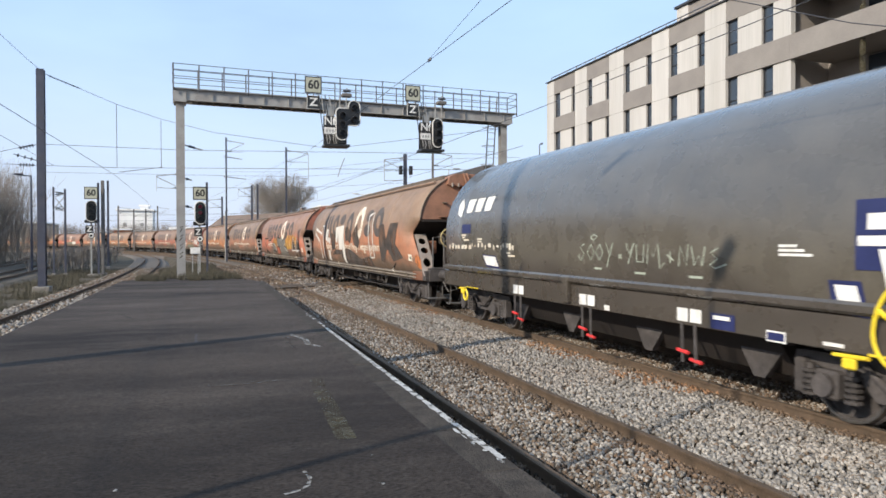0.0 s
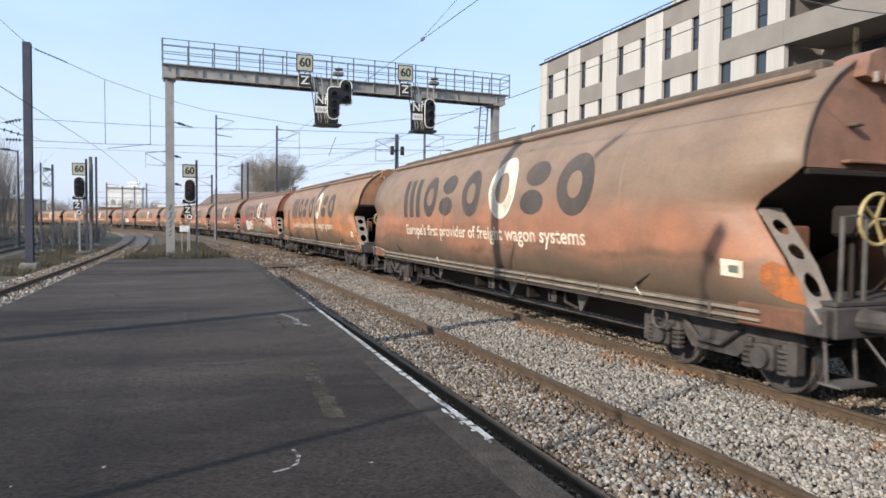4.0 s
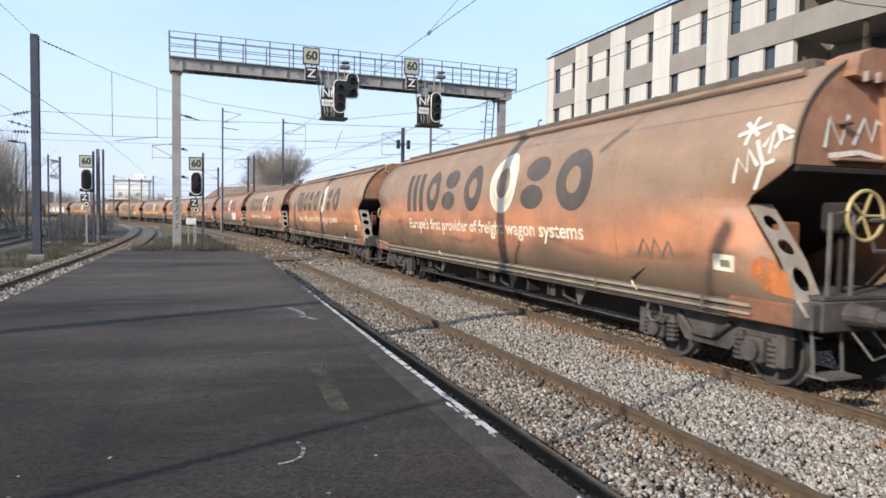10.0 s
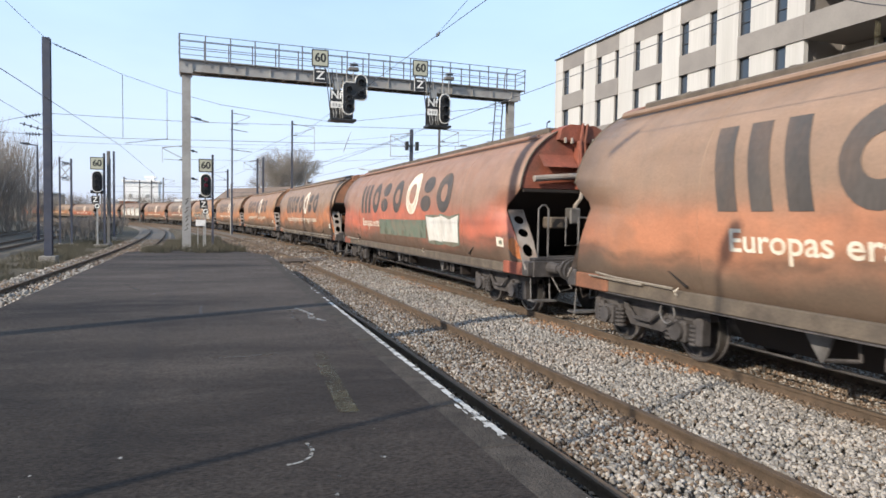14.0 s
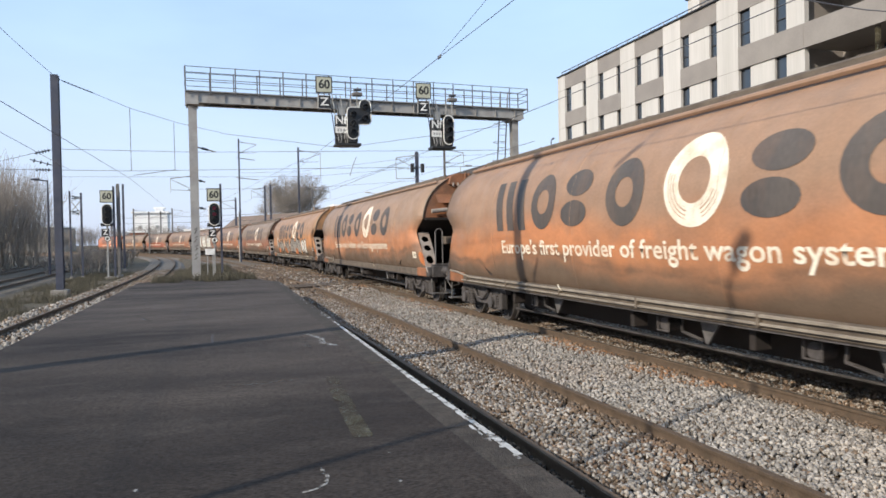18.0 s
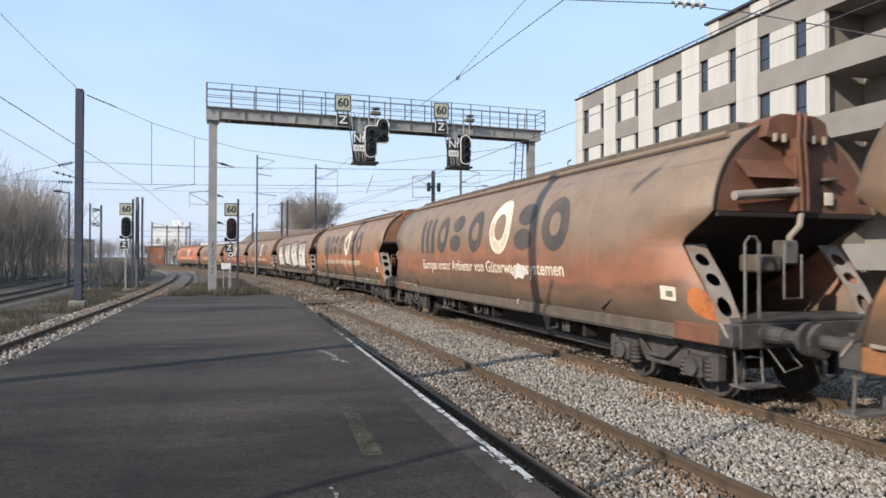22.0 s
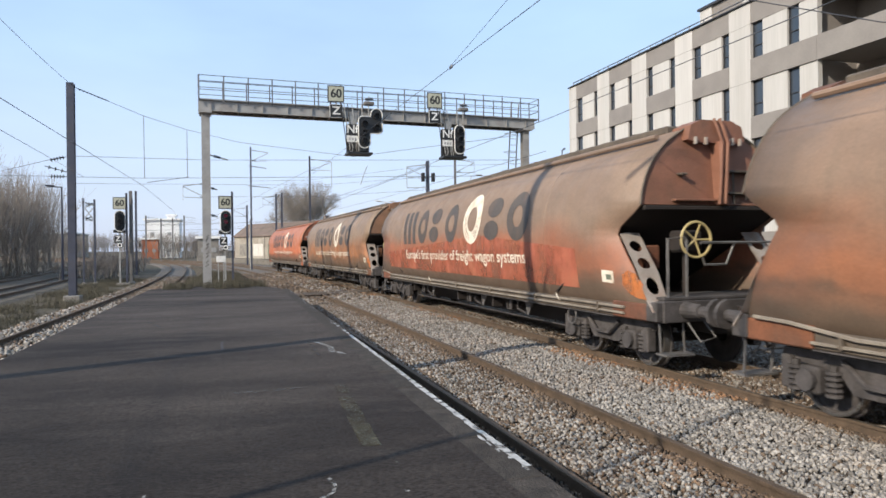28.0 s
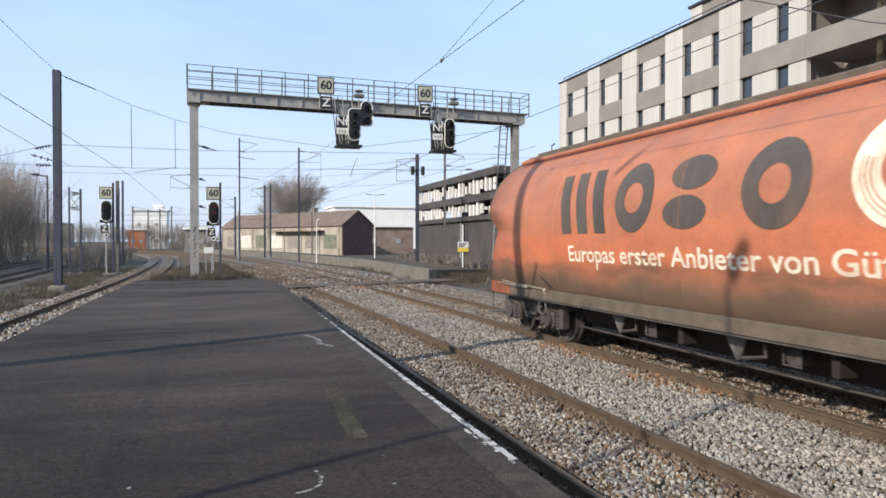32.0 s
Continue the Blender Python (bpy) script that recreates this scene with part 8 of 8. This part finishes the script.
        line_([(u, z), (u + rs.uniform(0.0, 0.16), z + rs.uniform(0.1, 0.3)), (u + rs.uniform(0.08, 0.24), z + rs.uniform(0.0, 0.2))], 0.055, M_GRD, 0.017)
    for u in (3.2, 6.6, 10.9):
        decal("sprayed_shape", flat([[(u, 1.2), (u + 0.9, 1.17), (u + 1.0, 1.38), (u + 0.5, 1.46), (u + 0.1, 1.42)]]), M_BRIGHTORANGE, w, -1, 0.018)
    decal("sprayed_shape", flat([[(13.1, 1.2), (13.5, 1.2), (13.25, 1.48)]]), M_GRY, w, -1, 0.018)
    w = WAGONS[6]
    decal("sprayed_shape", flat([[(11.3, 1.5), (11.9, 1.45), (12.2, 1.62), (11.7, 1.78)]]), M_GRW, w, 1, 0.012)
    w = WAGONS[8]
    # lettering lost under the spray
    for o in list(w.children):
        if o.name.startswith(("emblem", "slogan")):
            bpy.data.objects.remove(o)
    for P in ([(2.4, 2.8), (3.4, 2.95), (4.6, 3.05), (5.2, 2.3), (5.7, 1.3), (2.9, 1.25), (2.5, 2.0)], [(6.2, 2.92), (8.69, 3.02), (8.8, 2.0), (9.15, 1.29), (6.5, 1.36), (6.1, 2.0)], [(9.5, 2.9), (10.2, 3.14), (11.86, 3.1), (12.3, 2.2), (12.84, 1.35), (11.4, 1.25), (10.18, 1.27), (9.6, 2.0)], [(13.02, 2.95), (15.85, 3.0), (15.95, 2.16), (16.04, 1.26), (13.15, 1.3), (13.3, 2.1)]):
        decal("sprayed_panel", flat([P]), M_PALE, w, 1, 0.013, "silvery white sprayed panel")
        line_([*P, P[0]], 0.13, M_GRD, 0.0145, 1)
    for S in ([(4.01, 2.24), (5.2, 2.32)], [(4.1, 1.75), (4.6, 1.85)], [(7.46, 2.63), (7.79, 1.98)], [(10.11, 2.18), (11.23, 2.37), (11.08, 2.66)], [(11.25, 1.88), (11.33, 1.68)], [(13.6, 2.05), (14.78, 1.97), (14.7, 1.81)], [(14.52, 2.73), (14.6, 2.53)]):
        decal("paint_outline", stroke(S, 0.1), M_GRD, w, 1, 0.016)
    w = WAGONS[10]
    decal("sprayed_band", flat([[(1.6, 1.3), (16.0, 1.25), (16.0, 1.85), (11.0, 2.2), (6.0, 1.95), (1.7, 1.75)]]), M_REDB, w, -1, 0.004, "washed red lower band")


# ---- build ----
ground()
bed("ballast_bed", MAIN, -5.4, 3.9, -0.325, 0.35, None, ((-3.2, -0.325), (-2.5, -0.27), (-1.5, -0.27), (-0.8, -0.325)))
bed("ballast_bed", LEFT_LINE, -1.6, 1.35, -0.33, 0.4)
bed("ballast_bed", FARL_LINE, -5.6, 1.6, -0.42, 0.3, M_DBED)
track(MAIN, RAIL_Z, "rusty-sided rails with bright worn tops in grey ballast")
track(PLAT_LINE, RAIL_Z, "rusty rails beside the platform in grey ballast")
track(LEFT_LINE, -0.15, "rusty rails on the platform's other side")
track(FARL_LINE, -0.25, "rusty rails near the bare thicket")
track(FARL2_LINE, -0.25, "rusty rails near the bare thicket")
platform()
verge()
plank_crossing()
gantry()
ground_signal(-0.3, 36.0, 0.2, 4.62, 0.66, True, "black colour-light signal with red lamp and speed board on a post")
ground_signal(-7.4, 51.5, -0.4, 5.62, 0.84, False, "black colour-light signal with speed board on a dark post")
mast(-7.1, 35.3, -0.4, 9.75, 0.32, "tall dark blue steel mast of the overhead line")
flats()
barn()
car_park()
platform_marks()
surroundings()


# ---- train ----
FIRST, LAST = -8, 12
# paint colour of each wagon, and how thickly the dust lies on its shoulders
TINTS = {-8: (0.371, 0.162, 0.089, 0.95), -7: (0.418, 0.137, 0.079, 0.9), -6: (0.332, 0.158, 0.097, 0.95), -5: (0.407, 0.177, 0.079, 0.85), -4: (0.388, 0.11, 0.069, 0.95), -3: (0.332, 0.122, 0.079, 0.95), -2: (0.397, 0.177, 0.097, 0.93), -1: (0.407, 0.177, 0.083, 0.9), 0: (0.388, 0.172, 0.097, 0.9), 1: (0.417, 0.132, 0.083, 0.88), 2: (0.378, 0.154, 0.075, 0.95), 3: (0.396, 0.171, 0.079, 0.8), 4: (0.396, 0.179, 0.09, 0.9), 5: (0.418, 0.194, 0.079, 0.72), 6: (0.253, 0.113, 0.067, 1.0), 7: (0.317, 0.126, 0.06, 0.88), 8: (0.20, 0.09, 0.055, 0.72), 9: (0.295, 0.12, 0.06, 0.9), 10: (0.281, 0.11, 0.06, 0.97), 11: (0.288, 0.131, 0.063, 0.95), 12: (0.448, 0.143, 0.069, 0.25)}
REVERSED = {-3, 0, 1, 4, 6, 8, 12}
wagon0 = hopper_wagon()
WAGONS = {}
for k in range(FIRST, LAST + 1):
    wg = wagon0 if k == FIRST else copy_thing(wagon0, wagon0.matrix_basis)
    WAGONS[k] = wg
    for o in wg.children_recursive:
        if o.name.split(".")[0] in ("body", "seam", "gutter_pipe", "end_wall", "end_cap", "end_ledge", "column", "end_sill", "end_cabinet", "hose"):
            o.color = TINTS[k]


WAGONS[-9] = grey_wagon()
sprayed()


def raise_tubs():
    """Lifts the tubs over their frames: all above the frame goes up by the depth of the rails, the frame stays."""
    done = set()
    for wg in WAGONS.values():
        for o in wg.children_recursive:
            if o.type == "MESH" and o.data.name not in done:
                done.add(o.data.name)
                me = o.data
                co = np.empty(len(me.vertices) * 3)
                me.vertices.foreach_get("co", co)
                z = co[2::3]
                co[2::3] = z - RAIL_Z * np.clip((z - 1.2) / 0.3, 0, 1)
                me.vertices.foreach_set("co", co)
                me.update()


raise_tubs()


def run(t):
    """Metres along the line to the leading end of wagon 0 at t seconds."""
    return 178.52 - 13.351 * t + 0.0055 * t * t + 0.5 * math.exp(-t / 3)


def middle(k, t):
    """Metres along the line to the middle of wagon k; the grey one ahead of the rest is shorter."""
    return run(t) + 20.0 * k + FOOT if k > -9 else run(t) - 160.0 - 1.73 - GREY_FOOT


def motions():
    for k, wg in WAGONS.items():
        rows = []
        for i in range(33):
            sc, piv = middle(k, i), 7.22 if k > -9 else 5.32
            xa, ya, _ = on_line(sc - piv)
            xb, yb, _ = on_line(sc + piv)
            turn = math.degrees(math.atan2(-(xb - xa), yb - ya)) + (180 if k in REVERSED else 0)
            rows.append((i, pose((xa + xb) / 2, (ya + yb) / 2, RAIL_Z, 0, 0, turn)))
        walk(wg, rows)
        # wheels turn while the wagon passes near
        sets = [o for b in wg.children if b.name.startswith("bogie") for o in b.children if o.name.startswith("wheelset")]
        back = -1 if k in REVERSED else 1
        for ws in sets:
            y = ws.location.y
            at = [(f, middle(k, f / FPS) + back * y) for f in range(0, 32 * FPS + 1)]
            near = [f for f, s in at if 1.0 < s < 30.0]
            rows = [(0, pose(0, y, 0.46))]
            if near:
                a = 0.0
                if near[0] > 0:
                    rows.append((near[0] / FPS, pose(0, y, 0.46)))
                for f in near[1:]:
                    a += back * math.degrees((at[f - 1][1] - at[f][1]) / 0.46)
                    rows.append((f / FPS, pose(0, y, 0.46, a % 360)))
            last = rows[-1][1]
            if rows[-1][0] < 32.0:
                rows.append((32.0, last))
            walk(ws, rows)


motions()
